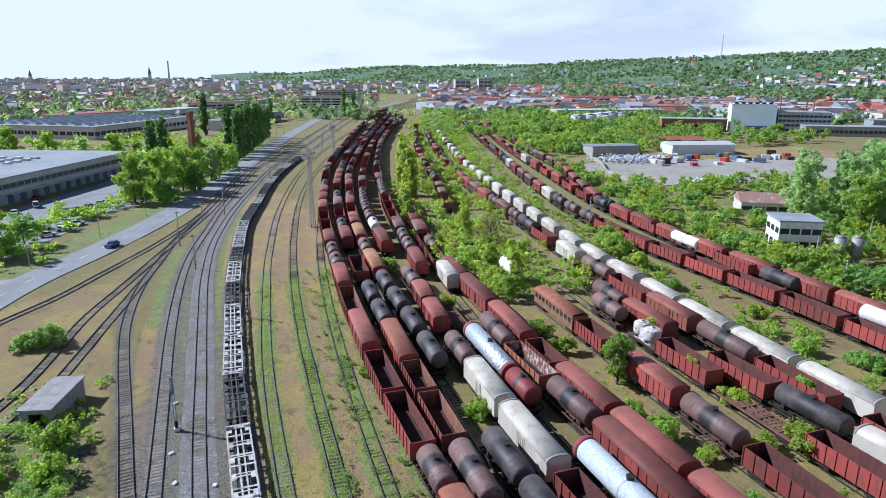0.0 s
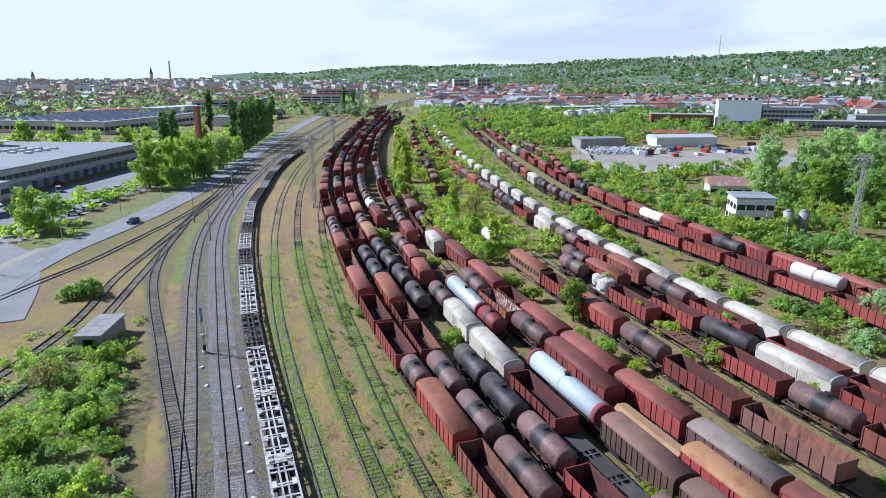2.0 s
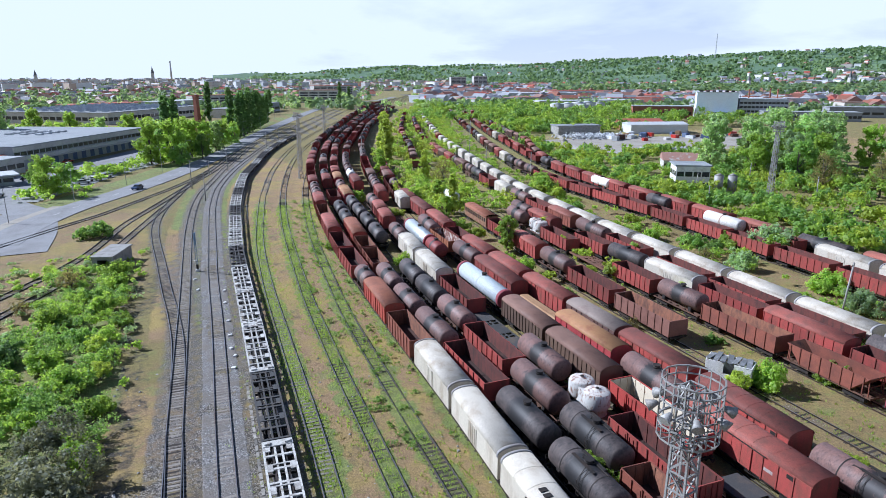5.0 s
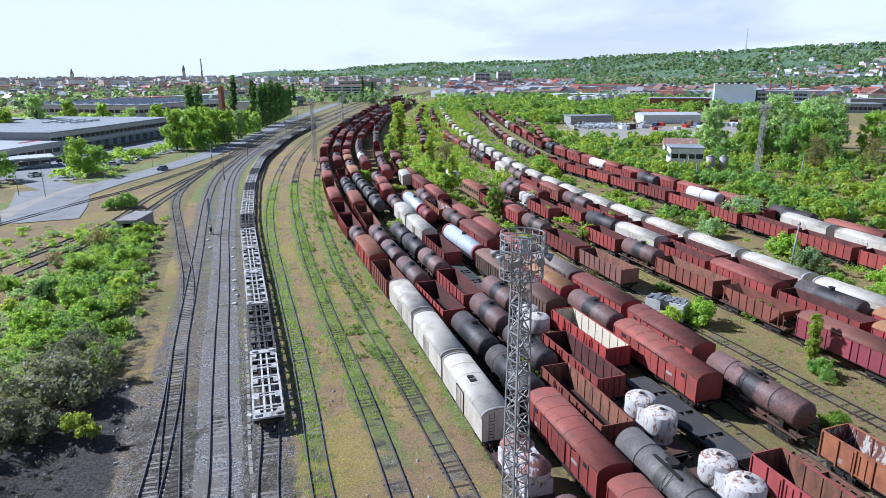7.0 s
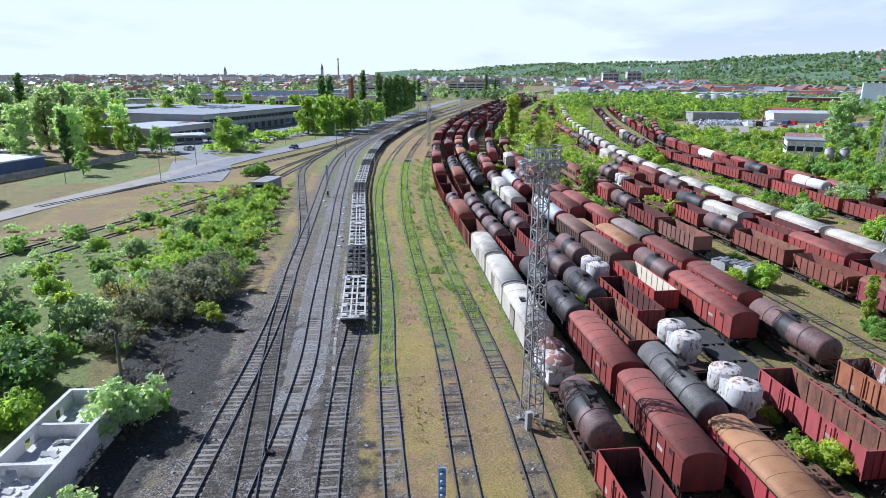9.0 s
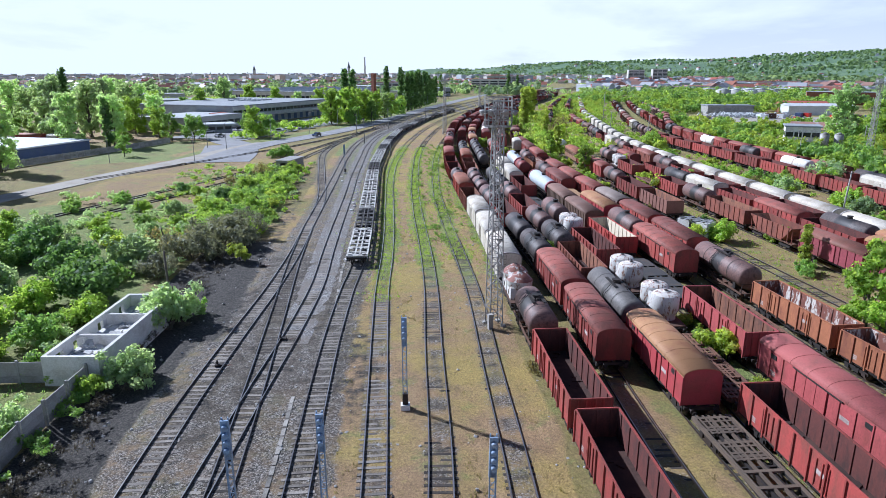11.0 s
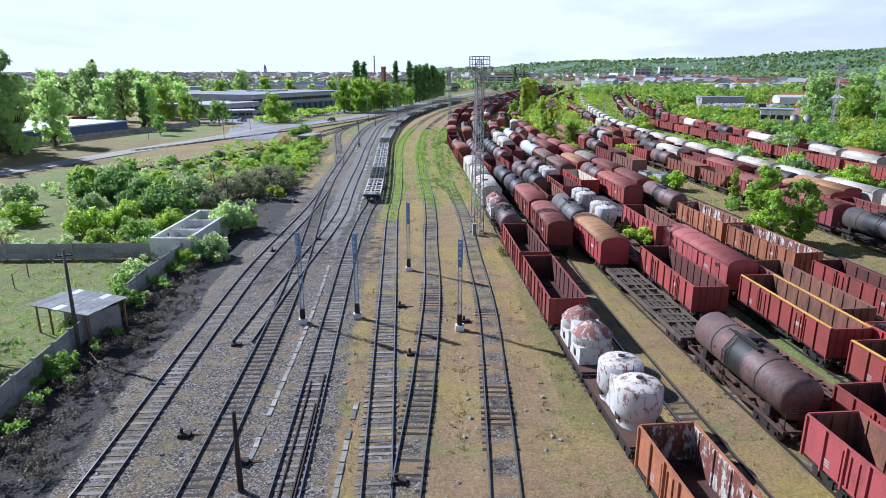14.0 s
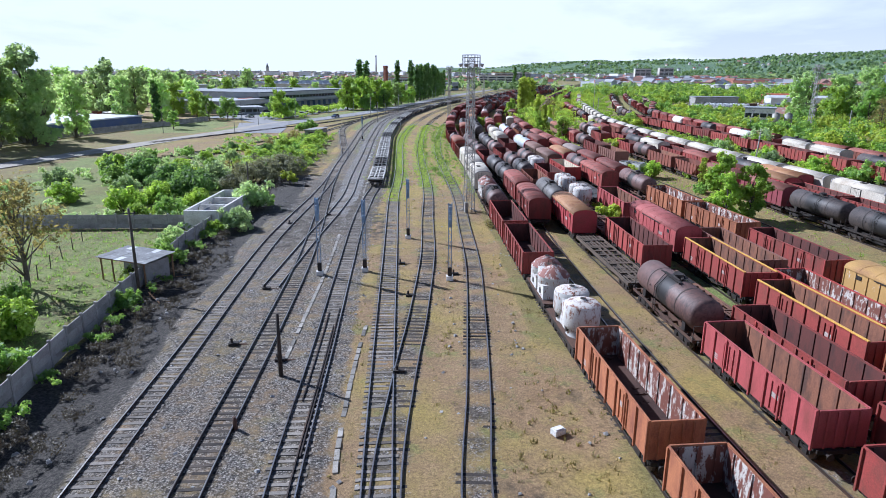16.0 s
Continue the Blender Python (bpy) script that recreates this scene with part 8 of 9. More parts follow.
cabin = empty("wrecked_cabin", pose(49.4, 103.2, -0.25, 0, 0, -58), "white wrecked works cabin with a torn roof", "cabin")
b = bmesh.new()
for s in (-1, 1):
    box(b, -2.4, -0.5 if s < 0 else 2.4, s * 1.15 - 0.06, s * 1.15 + 0.06, 0.3, 2.6)
box(b, 0.6, 2.4, -1.21, -1.09, 0.3, 2.6)
box(b, -0.5, 0.6, -1.21, -1.09, 0.3, 1.3)
for s in (-1, 1):
    box(b, s * 2.4 - 0.06, s * 2.4 + 0.06, -1.1, 1.1, 0.3, 2.6)
part("shell", b, m_plaster, cabin)
for k in range(7):
    b = bmesh.new()
    box(b, -0.28, 0.28, -1.15, 1.15, 0, 0.04)
    sheet = part("roof_sheet", b, m_slate, cabin)
    sheet.matrix_basis = pose(-2.1 + k * 0.68, debris_rng.uniform(-0.2, 0.2), 2.62 + debris_rng.uniform(0, 0.1), debris_rng.uniform(-9, 9), debris_rng.uniform(-8, 8), debris_rng.uniform(-10, 10))
b = bmesh.new()
box(b, -2.2, 2.2, -1.0, 1.0, -0.1, 0.3)
part("base", b, m_iron, cabin)


# ---------- cars ----------
def car(x, y, turn, paint, label, van=False):
    c = empty("car", pose(x, y, -0.09, 0, 0, turn), label, "car", "cars by the road")
    prof = [(-2.1, 0.35), (-2.15, 0.8), (-1.5, 0.92), (1.0, 0.95), (1.95, 0.85), (2.1, 0.6), (2.05, 0.35)]
    b = bmesh.new()
    a = [b.verts.new((px, -0.85, pz)) for px, pz in prof]
    d = [b.verts.new((px, 0.85, pz)) for px, pz in prof]
    b.faces.new(a)
    b.faces.new(d[::-1])
    for i in range(len(prof)):
        j = (i + 1) % len(prof)
        b.faces.new((a[i], d[i], d[j], a[j]))
    bmesh.ops.recalc_face_normals(b, faces=b.faces)
    body = part("body", b, paint, c)
    top = 2.0 if van else 1.45
    for nm, mat, prof, w in (("cabin_glass", m_glass, [(-1.75 if not van else -2.1, 0.9), (-1.25 if not van else -2.05, top - 0.06), (0.25, top - 0.06), (1.0, 0.93)], 0.74), ("roof", paint, [(-1.2 if not van else -2.0, top - 0.06), (-1.1 if not van else -1.95, top), (0.15, top), (0.25, top - 0.06)], 0.72)):
        b = bmesh.new()
        a = [b.verts.new((px, -w, pz)) for px, pz in prof]
        d = [b.verts.new((px, w, pz)) for px, pz in prof]
        b.faces.new(a)
        b.faces.new(d[::-1])
        for i in range(4):
            b.faces.new((a[i], d[i], d[(i + 1) % 4], a[(i + 1) % 4]))
        bmesh.ops.recalc_face_normals(b, faces=b.faces)
        part(nm, b, mat, c)
    b = bmesh.new()
    tube(b, (0, -0.1, 0), (0, 0.1, 0), 0.31, n=14)
    wheel = finished(b, "wheel", m_iron)
    for wx in (-1.35, 1.3):
        for wy in (-0.8, 0.8):
            share("wheel", wheel, c, pose(wx, wy, 0.31))
    return c


CAR = {k: worn(k + "_car_paint", v_, tuple(i * 0.9 for i in v_), 0.2, 0.3, vary=0.05) for k, v_ in {"white": (0.75, 0.75, 0.75), "blue": (0.03, 0.06, 0.14), "silver": (0.45, 0.46, 0.48), "dark": (0.03, 0.03, 0.035), "red": (0.4, 0.03, 0.02)}.items()}
q = road_line.side(road_line.s_of_y(268), -1.9)
car(q[0], q[1], math.degrees(road_line.heading(road_line.s_of_y(268))) + 180, CAR["blue"], "dark blue car driving on the road")
for x, y, t, k, van in ((-33, 291, 20, "white", False), (-36, 285, 20, "silver", False), (-38.5, 294, 22, "white", False), (-30.6, 297, 24, "silver", False), (-42, 288, 20, "white", True), (-33, 318, 60, "dark", False), (-30, 322, 60, "blue", False),
                        (-27, 327, 60, "silver", False), (-46, 330, 100, "white", True), (-50, 320, 95, "white", False), (-54, 300, 10, "dark", False), (-60, 296, 12, "white", False), (-48, 345, 60, "red", False), (-56, 268, 60, "silver", False), (-64, 286, 50, "white", False)):
    car(x, y, t, CAR[k], k + (" van" if van else " car") + " parked on the factory forecourt", van)


# ---------- buildings ----------
def hall(name, x, y, turn, length, depth, high, wall, roof, label, bays=0, strip=None, flat_roof=True, rise=0.0, overhang=0.4, front_only=True):
    """A building: its front runs along x from the corner given, its depth goes back along y."""
    ob = empty(name, pose(x, y, -0.3, 0, 0, turn), label, "building", "buildings round the yard")
    b = bmesh.new()
    t = 0.4
    box(b, 0, length, 0, t, 0, high)
    box(b, 0, length, depth - t, depth, 0, high)
    box(b, 0, t, t, depth - t, 0, high)
    box(b, length - t, length, t, depth - t, 0, high)
    part("shell", b, wall, ob)
    b = bmesh.new()
    if flat_roof:
        box(b, -overhang, length + overhang, -overhang, depth + overhang, high, high + 0.4)
    else:
        o = overhang
        p = [(-o, -o, high), (length + o, -o, high), (length + o, depth + o, high), (-o, depth + o, high), (-o, depth / 2, high + rise), (length + o, depth / 2, high + rise)]
        v = [b.verts.new(k) for k in p]
        for g in ((0, 1, 5, 4), (2, 3, 4, 5), (1, 2, 5), (3, 0, 4), (3, 2, 1, 0)):
            b.faces.new([v[i] for i in g])
    part("roof", b, roof, ob)
    if bays:
        for z0, z1 in strip or ((high * 0.35, high * 0.65),):
            b = bmesh.new()
            w = length / bays * 0.42
            box(b, -w, w, -0.08, 0.05, z0, z1)
            pane = finished(b, "window", m_glass)
            for k in range(bays):
                share("window", pane, ob, pose(length * (k + 0.5) / bays, 0, 0))
            if not front_only:
                for k in range(max(2, int(bays * depth / length))):
                    n_ = max(2, int(bays * depth / length))
                    share("window", pane, ob, pose(0, depth * (k + 0.5) / n_, 0, 0, 0, -90))
    return ob


# long factory hall beside the road, with white bands and a lower wing
turn = math.degrees(math.atan2(402 - 326, -23 + 62))
h1 = hall("factory_hall", -62, 326, turn, 86, 62, 8.6, m_wall_grey, m_roof_grey, "long grey factory hall with white bands and strip windows", 26, ((5.2, 6.6),), overhang=0.8)
b = bmesh.new()
box(b, -0.3, 86.3, -0.5, -0.05, 6.9, 8.5)
box(b, -0.3, 86.3, -0.6, -0.05, 3.7, 4.8)
part("white_band", b, m_wall_pale, h1, "white concrete bands")
b = bmesh.new()
box(b, 14, 84, -2.4, -0.1, 3.4, 3.65)
part("canopy", b, m_wall_pale, h1)
b = bmesh.new()
box(b, -1.3, 1.3, -0.15, 0.02, 0.2, 3.0)
dock = finished(b, "loading_door", m_wall_blue)
for k in range(12):
    share("loading_door", dock, h1, pose(16 + k * 5.8, 0, 0))
b = bmesh.new()
box(b, -1.2, 1.2, -1.2, 1.2, 9.0, 9.7)
dome = finished(b, "skylight", m_roof_light)
for i in range(4):
    for j in range(3):
        share("skylight", dome, h1, pose(44 + i * 5, 22 + j * 7, 0))
hall("workshop", -74, 292, turn, 34, 26, 5.5, m_wall_pale, m_roof_light, "low white workshop with a pale sheet roof", 8, ((2, 3.6),))
hall("annex", -66, 316, turn, 12, 10, 4.6, m_brick, m_roof_red, "small brick annex with a rust-red roof", 0, None, False, 1.6)
hall("gatehouse", -71, 286, 20, 16, 8, 3.2, m_wall_grey, m_roof_light, "gatehouse under a flat white canopy roof", 5, ((1.2, 2.4),), overhang=1.5)
# wide sawtooth-roofed mill
turn2 = math.degrees(math.atan2(642 - 560, 5 + 51))
h2 = hall("weaving_mill", -51, 560, turn2, 112, 96, 8.0, m_wall_pale, m_roof_grey, "wide pale mill with rows of small roof lights", 22, ((2.6, 5.0),), front_only=False)
b = bmesh.new()
v = [b.verts.new(k) for k in ((-2.4, -1.2, 8.4), (2.4, -1.2, 8.4), (2.4, 1.2, 8.4), (-2.4, 1.2, 8.4), (-2.4, 0.9, 10.0), (2.4, 0.9, 10.0))]
for g in ((0, 1, 5, 4), (2, 3, 4, 5), (1, 2, 5), (3, 0, 4), (3, 2, 1, 0)):
    b.faces.new([v[i] for i in g])
saw = finished(b, "roof_light", m_roof_light)
for i in range(13):
    for j in range(9):
        share("roof_light", saw, h2, pose(8 + i * 8, 8 + j * 10, 0))
for x, y, w, d, h, t_, wall, roof, lab in (
        (30, 600, 40, 18, 7, 52, m_wall_pale, m_roof_grey, "pale industrial building beside the poplars"), (60, 655, 46, 14, 8, 56, m_wall_grey, m_roof_grey, "grey industrial building beside the road"),
        (-90, 700, 70, 24, 8, 40, m_wall_pale, m_roof_red, "pale long building with a red roof"), (-20, 720, 60, 22, 9, 48, m_wall_pale, m_roof_light, "pale hall with a light roof"),
        (-150, 420, 60, 30, 7, 30, m_wall_grey, m_roof_grey, "low grey hall among the trees"), (-190, 500, 60, 26, 8, 30, m_wall_pale, m_roof_grey, "low pale hall among the trees"),
        (-116, 440, 40, 22, 6, 40, m_wall_pale, m_roof_light, "low hall with a light roof behind the factory"), (136, 872, 48, 16, 15, -22, m_wall_pale, m_roof_red, "red and white apartment block"),
        (10, 800, 60, 16, 12, 20, m_wall_pale, m_roof_red, "pale apartment block with a red roof"), (330, 884, 50, 30, 7, -8, m_wall_pale, m_roof_light, "low white depot building"),
        (300, 700, 90, 40, 8, -8, m_wall_grey, m_roof_grey, "wide dark-roofed depot hall"), (330, 620, 110, 22, 8, -14, m_wall_pale, m_roof_light, "long white works hall"),
        (430, 640, 60, 30, 9, -20, m_wall_pale, m_roof_red, "pale works hall with a red roof"), (335, 482, 46, 16, 9, -34, m_brick, m_roof_grey, "red-brick works hall with grey roof"),
        (480, 420, 80, 18, 8, -36, m_wall_grey, m_roof_grey, "long grey works building"), (560, 400, 60, 26, 8, -36, m_wall_pale, m_roof_red, "white hall with a red roof"),
        (520, 560, 80, 26, 10, -30, m_wall_pale, m_roof_light, "white works hall behind the brick one"), (380, 780, 90, 36, 11, -14, m_wall_pale, m_roof_light, "wide pale works hall"),
        (596, 1474, 36, 18, 28, -10, m_wall_pale, m_roof_grey, "pale tall apartment block far off"), (645, 1452, 32, 18, 30, -10, m_wall_pale, m_roof_grey, "pale tall apartment block far off"), (180, 1000, 60, 18, 18, 8, m_wall_pale, m_roof_red, "pale apartment block with a red roof"),
        (620, 640, 90, 30, 9, -36, m_wall_grey, m_roof_light, "long pale works hall"), (470, 820, 80, 30, 12, -20, m_wall_pale, m_roof_red, "pale works building with a red roof")):
    hall("works_building", x, y, t_, w, d, h, wall, roof, lab, int(w / 10), ((h * 0.3, h * 0.55),) if h < 12 else tuple((2 + 3 * k, 3.6 + 3 * k) for k in range(int(h / 3) - 1)))
# the pale blue clad works with its grey office wing
h3 = hall("clad_works", 375, 455, -40, 30, 24, 20, m_facade_blue, m_roof_light, "tall works clad in pale blue and white sheeting")
b = bmesh.new()
for k in range(6):
    box(b, 2 + k * 4.6, 4.4 + k * 4.6, 3, 6, 20.3, 21.6)
part("roof_vent", b, m_iron, h3)
b = bmesh.new()
box(b, 11, 24, -5, -0.05, 3, 5.2)
part("porch", b, m_wall_blue, h3)
hall("office_wing", 399, 435, -40, 34, 22, 15, m_wall_grey, m_roof_grey, "grey office wing with rows of windows", 12, ((2, 3.6), (5.2, 6.8), (8.4, 10), (11.6, 13.2)))
hall("low_works", 402, 414, -36, 66, 16, 6.5, m_wall_grey, m_roof_grey, "long low grey works with many windows", 22, ((2.2, 4.2),))
# scrap yard with its white shed
hall("white_shed", 240.5, 363.5, -18, 34.5, 16, 5.2, m_roof_light, m_roof_light, "white sheet-metal shed on the bare yard", 0, None, False, 1.2)
hall("red_shed", 250, 384, -18, 26, 14, 5.4, m_brick, m_roof_red, "low shed with a red roof behind the white one", 0, None, False, 1.5)
hall("open_store", 196, 372, -10, 26, 12, 5.0, m_conc, m_roof_grey, "grimy open store shed of the scrap yard", 0)
b_rng = random.Random(9)
for k in range(26):
    x, y = b_rng.uniform(205, 292), b_rng.uniform(322, 348)
    mat = b_rng.choice((m_roof_light, CAR["red"], m_wall_blue, m_plank, m_iron_rust, m_wall_pale))
    b = bmesh.new()
    box(b, -b_rng.uniform(1.5, 3.0), b_rng.uniform(1.5, 3.0), -1.2, 1.2, -0.3, b_rng.uniform(1.2, 2.6))
    ob = part("container", b, mat, None)
    ob.matrix_basis = pose(x, y, 0, 0, 0, b_rng.uniform(0, 180))
    tagged(ob, "steel skip or container standing in the scrap yard", "container", "containers of the scrap yard")
v, f = [], []
for k in range(1400):
    x, y = (b_rng.gauss(208, 9), b_rng.gauss(352, 6)) if k < 1000 else (b_rng.gauss(192, 8), b_rng.gauss(284, 2.2))
    s = b_rng.uniform(0.2, 0.9)
    m = pose(x, y, b_rng.uniform(-0.2, 1.4), b_rng.uniform(0, 60), b_rng.uniform(0, 60), b_rng.uniform(0, 360))
    o = len(v)
    v += [tuple(m @ Vector(q)) for q in ((-s, -s * 0.5, -s * 0.3), (s, -s * 0.5, -s * 0.3), (s, s * 0.5, -s * 0.3), (-s, s * 0.5, -s * 0.3), (-s, -s * 0.5, s * 0.3), (s, -s * 0.5, s * 0.3), (s, s * 0.5, s * 0.3), (-s, s * 0.5, s * 0.3))]
    f += [tuple(o + i for i in g) for g in ((4, 5, 6, 7), (0, 1, 5, 4), (1, 2, 6, 5), (2, 3, 7, 6), (3, 0, 4, 7))]
tagged(raw("scrap_heap", v, f, m_roof_light, None), "heap of pale scrap and white goods", "scrap", kind="stuff")
panel_wall("panel_fence", [(166, 286), (162, 300), (168, 322), (182, 345), (190, 366)], "grey concrete panel fence round the scrap yard")
m_barn_roof = peeling("patched_barn_roof", (0.36, 0.20, 0.16), (0.42, 0.41, 0.39), 0.5, 0.6)
hall("white_house", 129.6, 202.2, -31, 9.6, 9, 7.6, m_plaster, m_roof_grey, "white flat-roofed two-storey house", 4, ((1.4, 2.8), (4.6, 6.0)), front_only=False)
hall("barn", 157, 239, -34, 21, 10, 3.6, m_wall_pale, m_barn_roof, "low barn with a patched red and grey roof", 6, ((1.2, 2.4),), False, 2.4)
for x, y in ((133.4, 189.4), (136.6, 187.6)):
    si = empty("feed_silo", pose(x, y, -0.25), "grey steel silo on legs in the scrub", "silo", "silos")
    b = bmesh.new()
    tube(b, (0, 0, 1.6), (0, 0, 6.4), 1.25, n=18)
    tube(b, (0, 0, 6.4), (0, 0, 7.0), 1.25, 0.2, 18)
    tube(b, (0, 0, 0.6), (0, 0, 1.6), 0.3, 1.25, 18)
    part("drum", b, m_galv, si)
    b = bmesh.new()
    for i in range(4):
        a = i * 1.57 + 0.8
        bar(b, (1.1 * math.cos(a), 1.1 * math.sin(a), -0.2), (1.1 * math.cos(a), 1.1 * math.sin(a), 2.2), 0.12)
    part("leg_frame", b, m_iron, si)
# storage tanks by the works
for x, y, r, h in ((300, 540, 6, 9), (314, 545, 6, 9), (330, 552, 7, 9), (346, 560, 7, 9), (320, 530, 5, 8), (362, 566, 6, 8)):
    tk = empty("storage_tank", pose(x, y, -0.3), "white round storage tank of the works", "tank", "storage tanks")
    b = bmesh.new()
    tube(b, (0, 0, 0), (0, 0, h), r, n=24)
    part("shell", b, m_wall_pale, tk)
    b = bmesh.new()
    tube(b, (0, 0, h), (0, 0, h + 1.2), r + 0.1, 0.3, 24)
    part("lid", b, m_roof_light, tk)
# chimneys
for x, y, h, r0, r1, mat, lab in ((4.3, 440, 23, 1.9, 1.5, m_brick, "square-looking red brick chimney beside the mill"), (-14, 3019, 88, 4, 3, m_wall_pale, "very tall pale power-station chimney"),                                   (470, 470, 22, 0.8, 0.6, m_brick, "thin brick works chimney"), (486, 476, 21, 0.8, 0.6, m_brick, "thin brick works chimney"), (500, 520, 20, 0.8, 0.6, m_brick, "thin brick works chimney")):
    b = bmesh.new()
    n_ = 4 if h == 23 else 16
    tube(b, (0, 0, -0.4), (0, 0, h * 0.93), r0, r1, n_)
    tube(b, (0, 0, h * 0.93), (0, 0, h), r1 * 1.15, r1 * 1.15, n_)
    ob = part("chimney", b, mat, None)
    ob.matrix_basis = pose(x, y, 0)
    tagged(ob, lab, "chimney")
# depot west of the side road: long light roof, blue wall
hall("depot", -107.2, 170, 70, 60.6, 95, 3.5, m_wall_blue, m_roof_light, "long low depot with a blue wall and a pale flat roof", 0)
panel_wall("panel_fence", [(-103, 158), (-92, 190), (-81, 218), (-75, 232), (-69, 250)], "dark concrete fence beside the side road")
for k in range(5):
    a = Line([(-90, 238), (-178, 271)])
    place_wagon("box", "brown" if k % 2 else "white", a, 240 + k * 4.5, 244.1 + k * 4.5)

# ---------- hills, far town ----------
ridge_deg = (4, 10, 14, 18, 23, 28, 33, 38, 43, 47, 51, 55, 58, 66, 80, 100)
ridge_high = (30, 40, 60, 74, 84, 84, 88, 98, 108, 110, 114, 118, 118, 118, 112, 100)


def bearing(deg, dist):
    return -7 + dist * math.sin(radians(deg)), 62 + dist * math.cos(radians(deg))


def hill_height(deg, dist):
    top = float(np.interp(deg, ridge_deg, ridge_high))
    far = float(np.interp(deg, (4, 20, 58, 100), (4300, 3900, 2700, 2500)))
    near = far - float(np.interp(deg, (4, 58, 100), (1300, 1500, 1500)))
    t = (dist - near) / (far - near)
    if t <= 0:
        return -3.0
    s = min(t, 1.0)
    x, y = bearing(deg, dist)
    rough = noise.noise(Vector((x * 0.003, y * 0.003, 1.7))) * 22 + noise.noise(Vector((x * 0.011, y * 0.011, 5.2))) * 7
    return top * (s * s * (3 - 2 * s)) * 0.97 + rough * s * (0.55 if s > 0.9 else 1.0) - 25 * max(0.0, t - 1.0)


degs, dists = np.arange(3, 101, 0.45), np.concatenate([np.arange(1200, 4700, 45)])
v = [(*bearing(a, d), hill_height(a, d)) for d in dists for a in degs]
na = len(degs)
f = [(j * na + i, j * na + i + 1, (j + 1) * na + i + 1, (j + 1) * na + i) for j in range(len(dists) - 1) for i in range(na - 1)]
m_hill, n3, l3, p3 = nodes_of("wooded_hillside")
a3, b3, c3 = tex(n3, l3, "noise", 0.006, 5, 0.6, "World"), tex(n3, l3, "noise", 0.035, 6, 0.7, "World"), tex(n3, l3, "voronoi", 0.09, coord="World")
# Hill greens kept pale and bluish, with distance haze painted in.
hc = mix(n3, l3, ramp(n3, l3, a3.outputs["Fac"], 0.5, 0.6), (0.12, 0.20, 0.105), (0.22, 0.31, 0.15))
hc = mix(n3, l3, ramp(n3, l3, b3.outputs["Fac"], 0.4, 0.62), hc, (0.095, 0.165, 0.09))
# Crown-sized cells, with painted shade darkening the gaps between them.
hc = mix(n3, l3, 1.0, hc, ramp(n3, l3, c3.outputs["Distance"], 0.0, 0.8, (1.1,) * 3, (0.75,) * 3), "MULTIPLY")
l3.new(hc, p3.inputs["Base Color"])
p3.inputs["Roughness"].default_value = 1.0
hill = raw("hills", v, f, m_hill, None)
hill.data.polygons.foreach_set("use_smooth", np.ones(len(f), bool))
tagged(hill, "long green wooded hills behind the town", "hills", kind="structure")

far_rng = random.Random(17)
m_town, n4, l4, p4 = nodes_of("far_house_walls")
g4 = n4.new("ShaderNodeNewGeometry")
r4 = n4.new("ShaderNodeValToRGB")
for pos, col in ((0.0, (0.60, 0.60, 0.60)), (0.3, (0.50, 0.47, 0.42)), (0.5, (0.66, 0.67, 0.68)), (0.7, (0.38, 0.41, 0.45)), (0.85, (0.50, 0.40, 0.33))):
    e = r4.color_ramp.elements.new(pos)
    e.color = (*col, 1)
r4.color_ramp.interpolation = "CONSTANT"
l4.new(g4.outputs["Random Per Island"], r4.inputs["Fac"])
l4.new(r4.outputs["Color"], p4.inputs["Base Color"])
m_troof, n5, l5, p5 = nodes_of("far_house_roofs")
g5 = n5.new("ShaderNodeNewGeometry")
r5 = n5.new("ShaderNodeValToRGB")
for pos, col in ((0.0, (0.33, 0.14, 0.095)), (0.3, (0.26, 0.15, 0.115)), (0.48, (0.22, 0.23, 0.25)), (0.72, (0.36, 0.37, 0.39)), (0.93, (0.42, 0.10, 0.07))):
    e = r5.color_ramp.elements.new(pos)
    e.color = (*col, 1)
r5.color_ramp.interpolation = "CONSTANT"
l5.new(g5.outputs["Random Per Island"], r5.inputs["Fac"])
l5.new(r5.outputs["Color"], p5.inputs["Base Color"])
wv, wf, rv, rf = [], [], [], []


def far_house(x, y, z, w, d, h, turn, gable):
    m = pose(x, y, z, 0, 0, turn)
    o = len(wv)
    wv.extend(tuple(m @ Vector(q)) for q in ((-w, -d, -4), (w, -d, -4), (w, d, -4), (-w, d, -4), (-w, -d, h), (w, -d, h), (w, d, h), (-w, d, h)))
    wf.extend(tuple(o + i for i in g) for g in ((4, 5, 6, 7), (0, 1, 5, 4), (1, 2, 6, 5), (2, 3, 7, 6), (3, 0, 4, 7)))
    o = len(rv)
    k = d * 0.7 if gable else 0.5
    rv.extend(tuple(m @ Vector(q)) for q in ((-w - 0.4, -d - 0.4, h), (w + 0.4, -d - 0.4, h), (w + 0.4, d + 0.4, h), (-w - 0.4, d + 0.4, h), (-w if not gable else -w - 0.4, 0 if gable else -d, h + k), (w if not gable else w + 0.4, 0 if gable else -d, h + k), (w if not gable else w + 0.4, 0 if gable else d, h + k), (-w if not gable else -w - 0.4, 0 if gable else d, h + k)))
    rf.extend(tuple(o + i for i in g) for g in ((4, 5, 6, 7), (0, 1, 5, 4), (1, 2, 6, 5), (2, 3, 7, 6), (3, 0, 4, 7)))


trees_v, trees_f = [], []


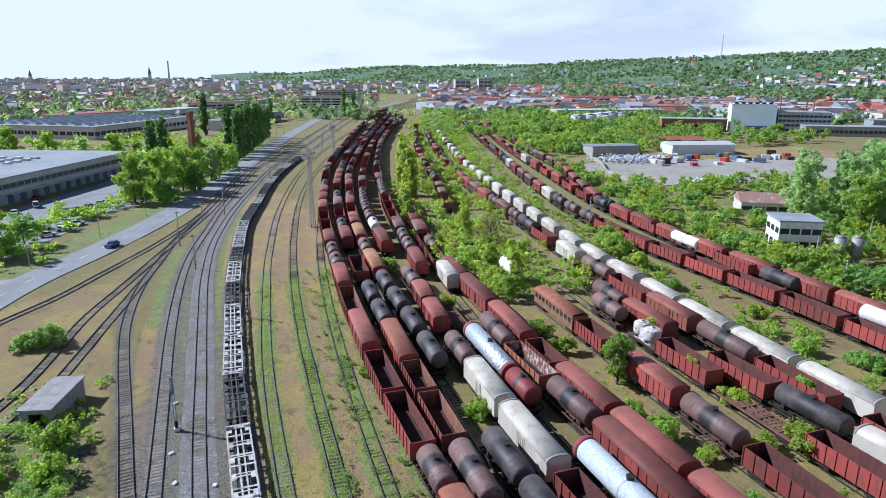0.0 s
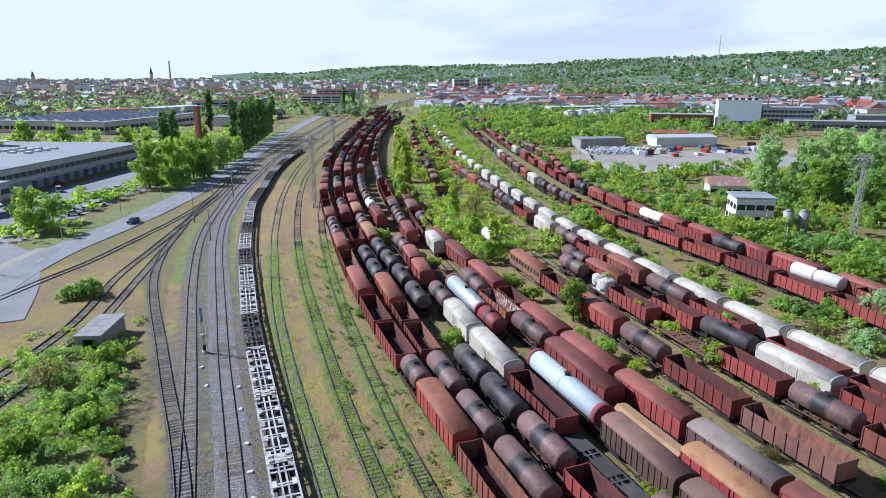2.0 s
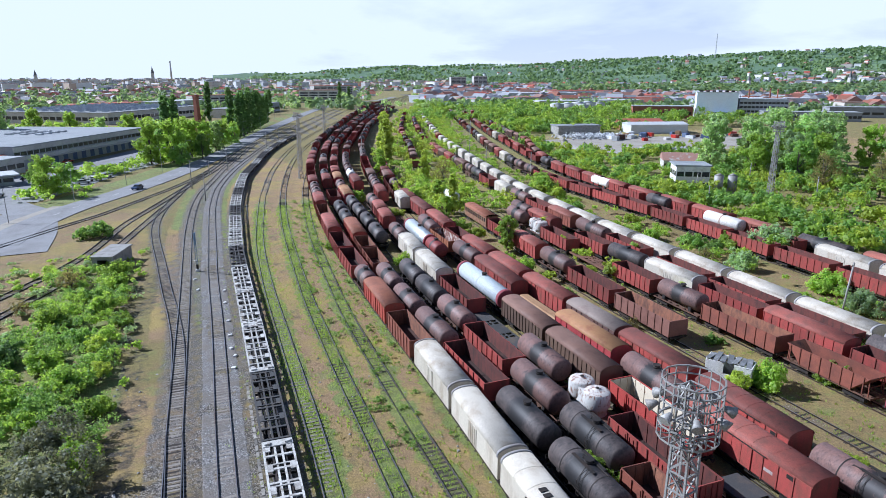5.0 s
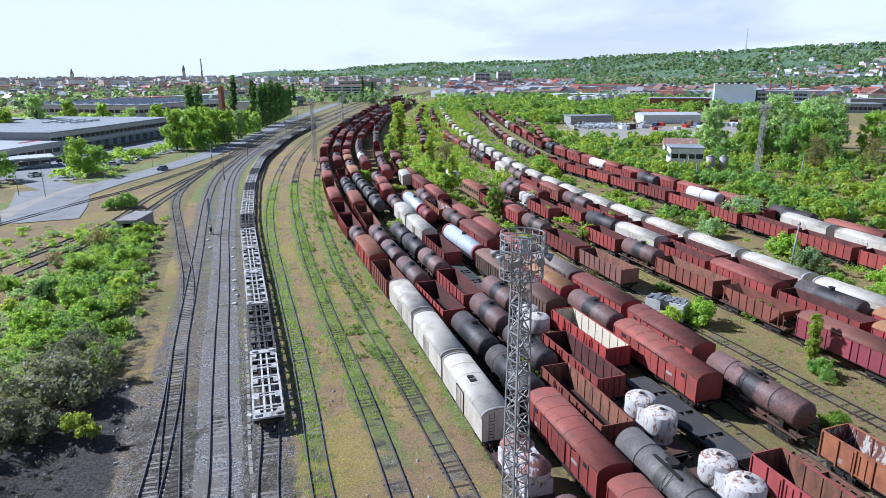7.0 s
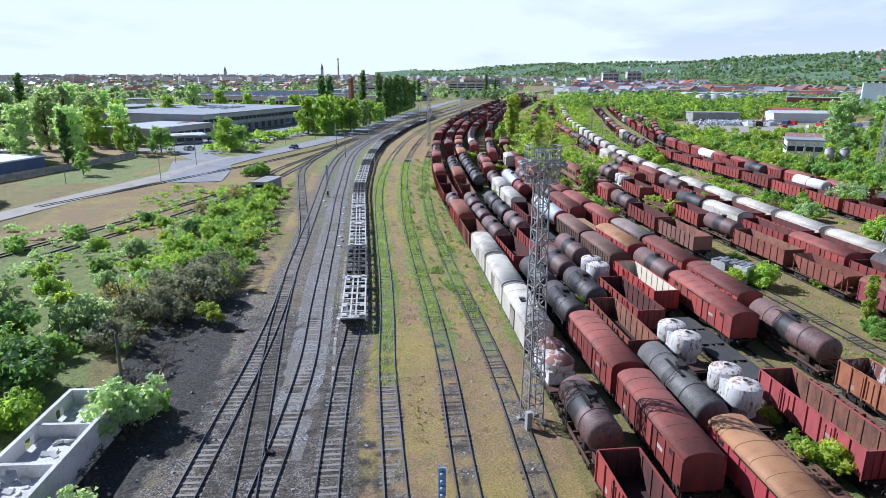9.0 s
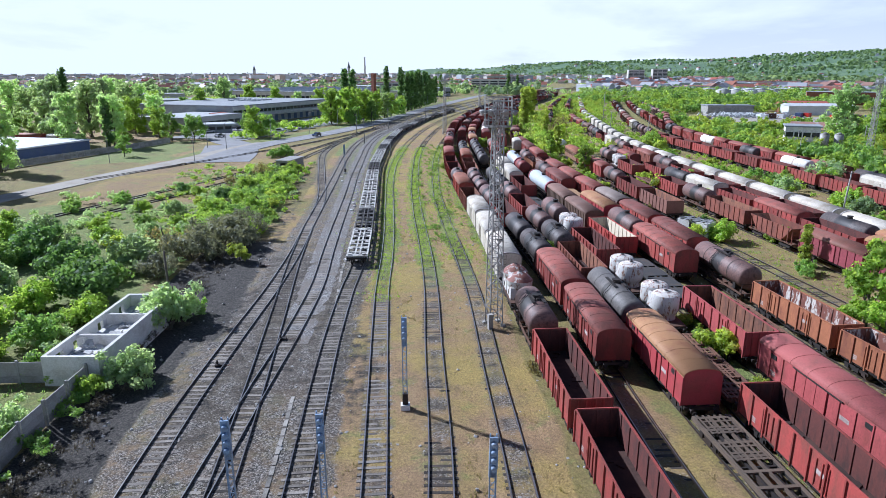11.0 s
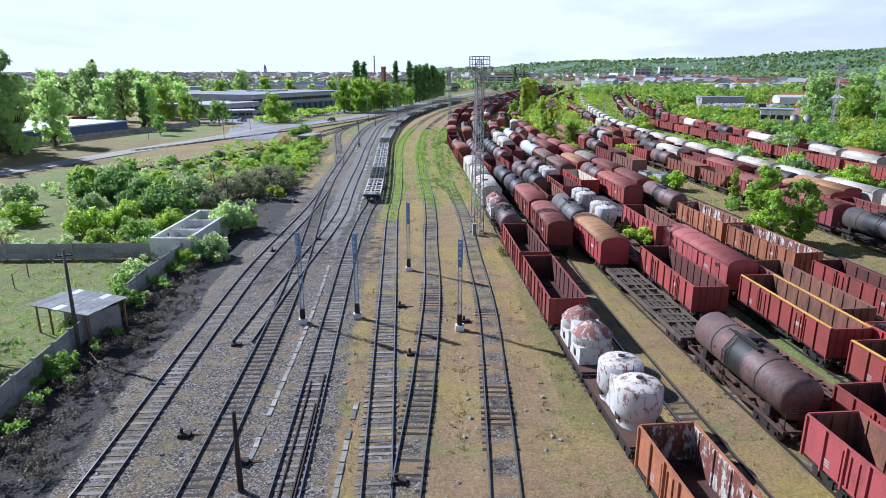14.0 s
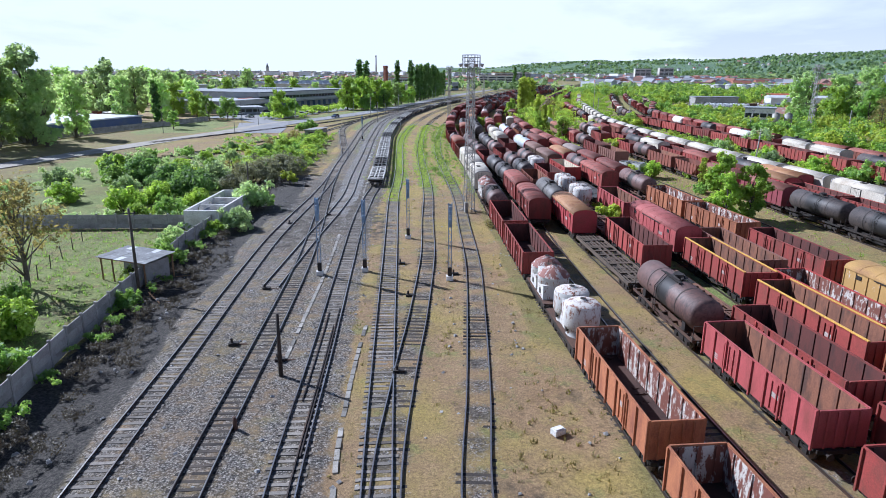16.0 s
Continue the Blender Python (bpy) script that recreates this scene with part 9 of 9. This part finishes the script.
def far_tree(x, y, z, r, h):
    for _ in range(6):
        d = Vector((far_rng.gauss(0, 1), far_rng.gauss(0, 1), far_rng.gauss(0.2, 0.9))).normalized()
        c = Vector((x, y, z + h * 0.55)) + Vector((d.x * r * 0.6, d.y * r * 0.6, d.z * h * 0.36))
        nrm = (d + Vector((far_rng.gauss(0, 0.35), far_rng.gauss(0, 0.35), 0.3))).normalized()
        u = nrm.orthogonal().normalized()
        w = nrm.cross(u)
        a, b = r * far_rng.uniform(0.5, 0.8), r * far_rng.uniform(0.4, 0.7)
        o = len(trees_v)
        trees_v.extend((tuple(c - u * a), tuple(c - w * b), tuple(c + u * a), tuple(c + w * b)))
        trees_f.append((o, o + 1, o + 2, o + 3))


for _ in range(5200):
    deg, t = far_rng.uniform(-48, 24), far_rng.random()
    dist = 680 + 3500 * t ** 0.8
    if (deg > 8 and dist < 900) or (2 < deg < 24 and dist < 1350 and abs(deg - 19.5) < 3.2):
        continue
    x, y = bearing(deg, dist)
    if dist > 1500 and far_rng.random() < 0.22:
        far_house(x, y, 0, far_rng.uniform(7, 22), far_rng.uniform(5, 7), far_rng.uniform(8, 17), far_rng.choice((20, 110, 65)) + far_rng.uniform(-12, 12), False)
    else:
        far_house(x, y, 0, far_rng.uniform(4, 9), far_rng.uniform(3.5, 5.5), far_rng.uniform(3, 6.5), far_rng.uniform(0, 180), far_rng.random() < 0.7)
for _ in range(1500):
    deg, dist = far_rng.uniform(21, 62), 720 + 1300 * far_rng.random() ** 1.3
    x, y = bearing(deg, dist)
    big = far_rng.random() < 0.3
    far_house(x, y, max(0, hill_height(deg, dist)), far_rng.uniform(5, 9) * (3 if big else 1), far_rng.uniform(4, 7) * (2 if big else 1), far_rng.uniform(4, 9), far_rng.uniform(0, 180), not big)
for _ in range(160):
    deg, dist = far_rng.uniform(12, 62), far_rng.uniform(1700, 3600)
    x, y = bearing(deg, dist)
    far_house(x, y, hill_height(deg, dist), far_rng.uniform(4, 8), far_rng.uniform(4, 6), far_rng.uniform(5, 9), far_rng.uniform(0, 180), True)
for _ in range(8200):
    deg, dist = far_rng.uniform(-50, 62), 640 + 2900 * far_rng.random() ** 1.4
    if 2 < deg < 24 and dist < 1350 and abs(deg - 19.5) < 3.4:
        continue
    x, y = bearing(deg, dist)
    far_tree(x, y, max(0, hill_height(deg, dist)), far_rng.uniform(2.6, 5.5), far_rng.uniform(5, 11))
for _ in range(9000):
    deg, dist = far_rng.uniform(6, 64), far_rng.uniform(1500, 4200)
    x, y = bearing(deg, dist)
    z = hill_height(deg, dist)
    if noise.noise(Vector((x * 0.004, y * 0.004, 9.0))) > -0.12:
        far_tree(x, y, z, far_rng.uniform(6, 12), far_rng.uniform(6, 11))
for _ in range(1500):
    deg, dist = far_rng.uniform(32, 62), far_rng.uniform(980, 1500)
    if dist > 1150 or far_rng.random() < 0.4:
        x, y = bearing(deg, dist)
        far_tree(x, y, max(0, hill_height(deg, dist)), far_rng.uniform(5, 8), far_rng.uniform(12, 20))
tagged(raw("far_houses", wv, wf, m_town, None), "pale and grey houses of the distant town", "town", kind="stuff")
tagged(raw("far_roofs", rv, rf, m_troof, None), "red and grey roofs of the distant town", "town", kind="stuff")
tagged(raw("far_trees", trees_v, trees_f, LEAF["far"], None), "green trees of the distant town and hills", "trees", kind="stuff")
for deg, dist, h, w, lab in ((-1.5, 2500, 62, 5, "church spire over the distant town"), (-9.5, 2700, 50, 5, "church spire over the distant town"), (47.5, 1450, 34, 3, "white church tower below the hills"), (54.3, 1500, 36, 3, "white church tower below the hills")):
    x, y = bearing(deg, dist)
    sp = empty("church_tower", pose(x, y, max(0, hill_height(deg, dist))), lab, "church", "church towers")
    b = bmesh.new()
    box(b, -w, w, -w, w, -2, h * 0.62)
    part("tower", b, m_wall_pale, sp)
    b = bmesh.new()
    tube(b, (0, 0, h * 0.62), (0, 0, h), w * 1.2, 0.1, 8)
    part("spire", b, m_slate, sp)
deg, dist = 44.7, 2880
x, y = bearing(deg, dist)
b = bmesh.new()
lattice(b, 3.5, 1.2, -5, 92, 14, 0.45)
ob = part("transmitter_mast", b, m_roof_light, None)
ob.matrix_basis = pose(x, y, hill_height(deg, dist))
tagged(ob, "tall thin lattice transmitter mast on the hill", "mast")
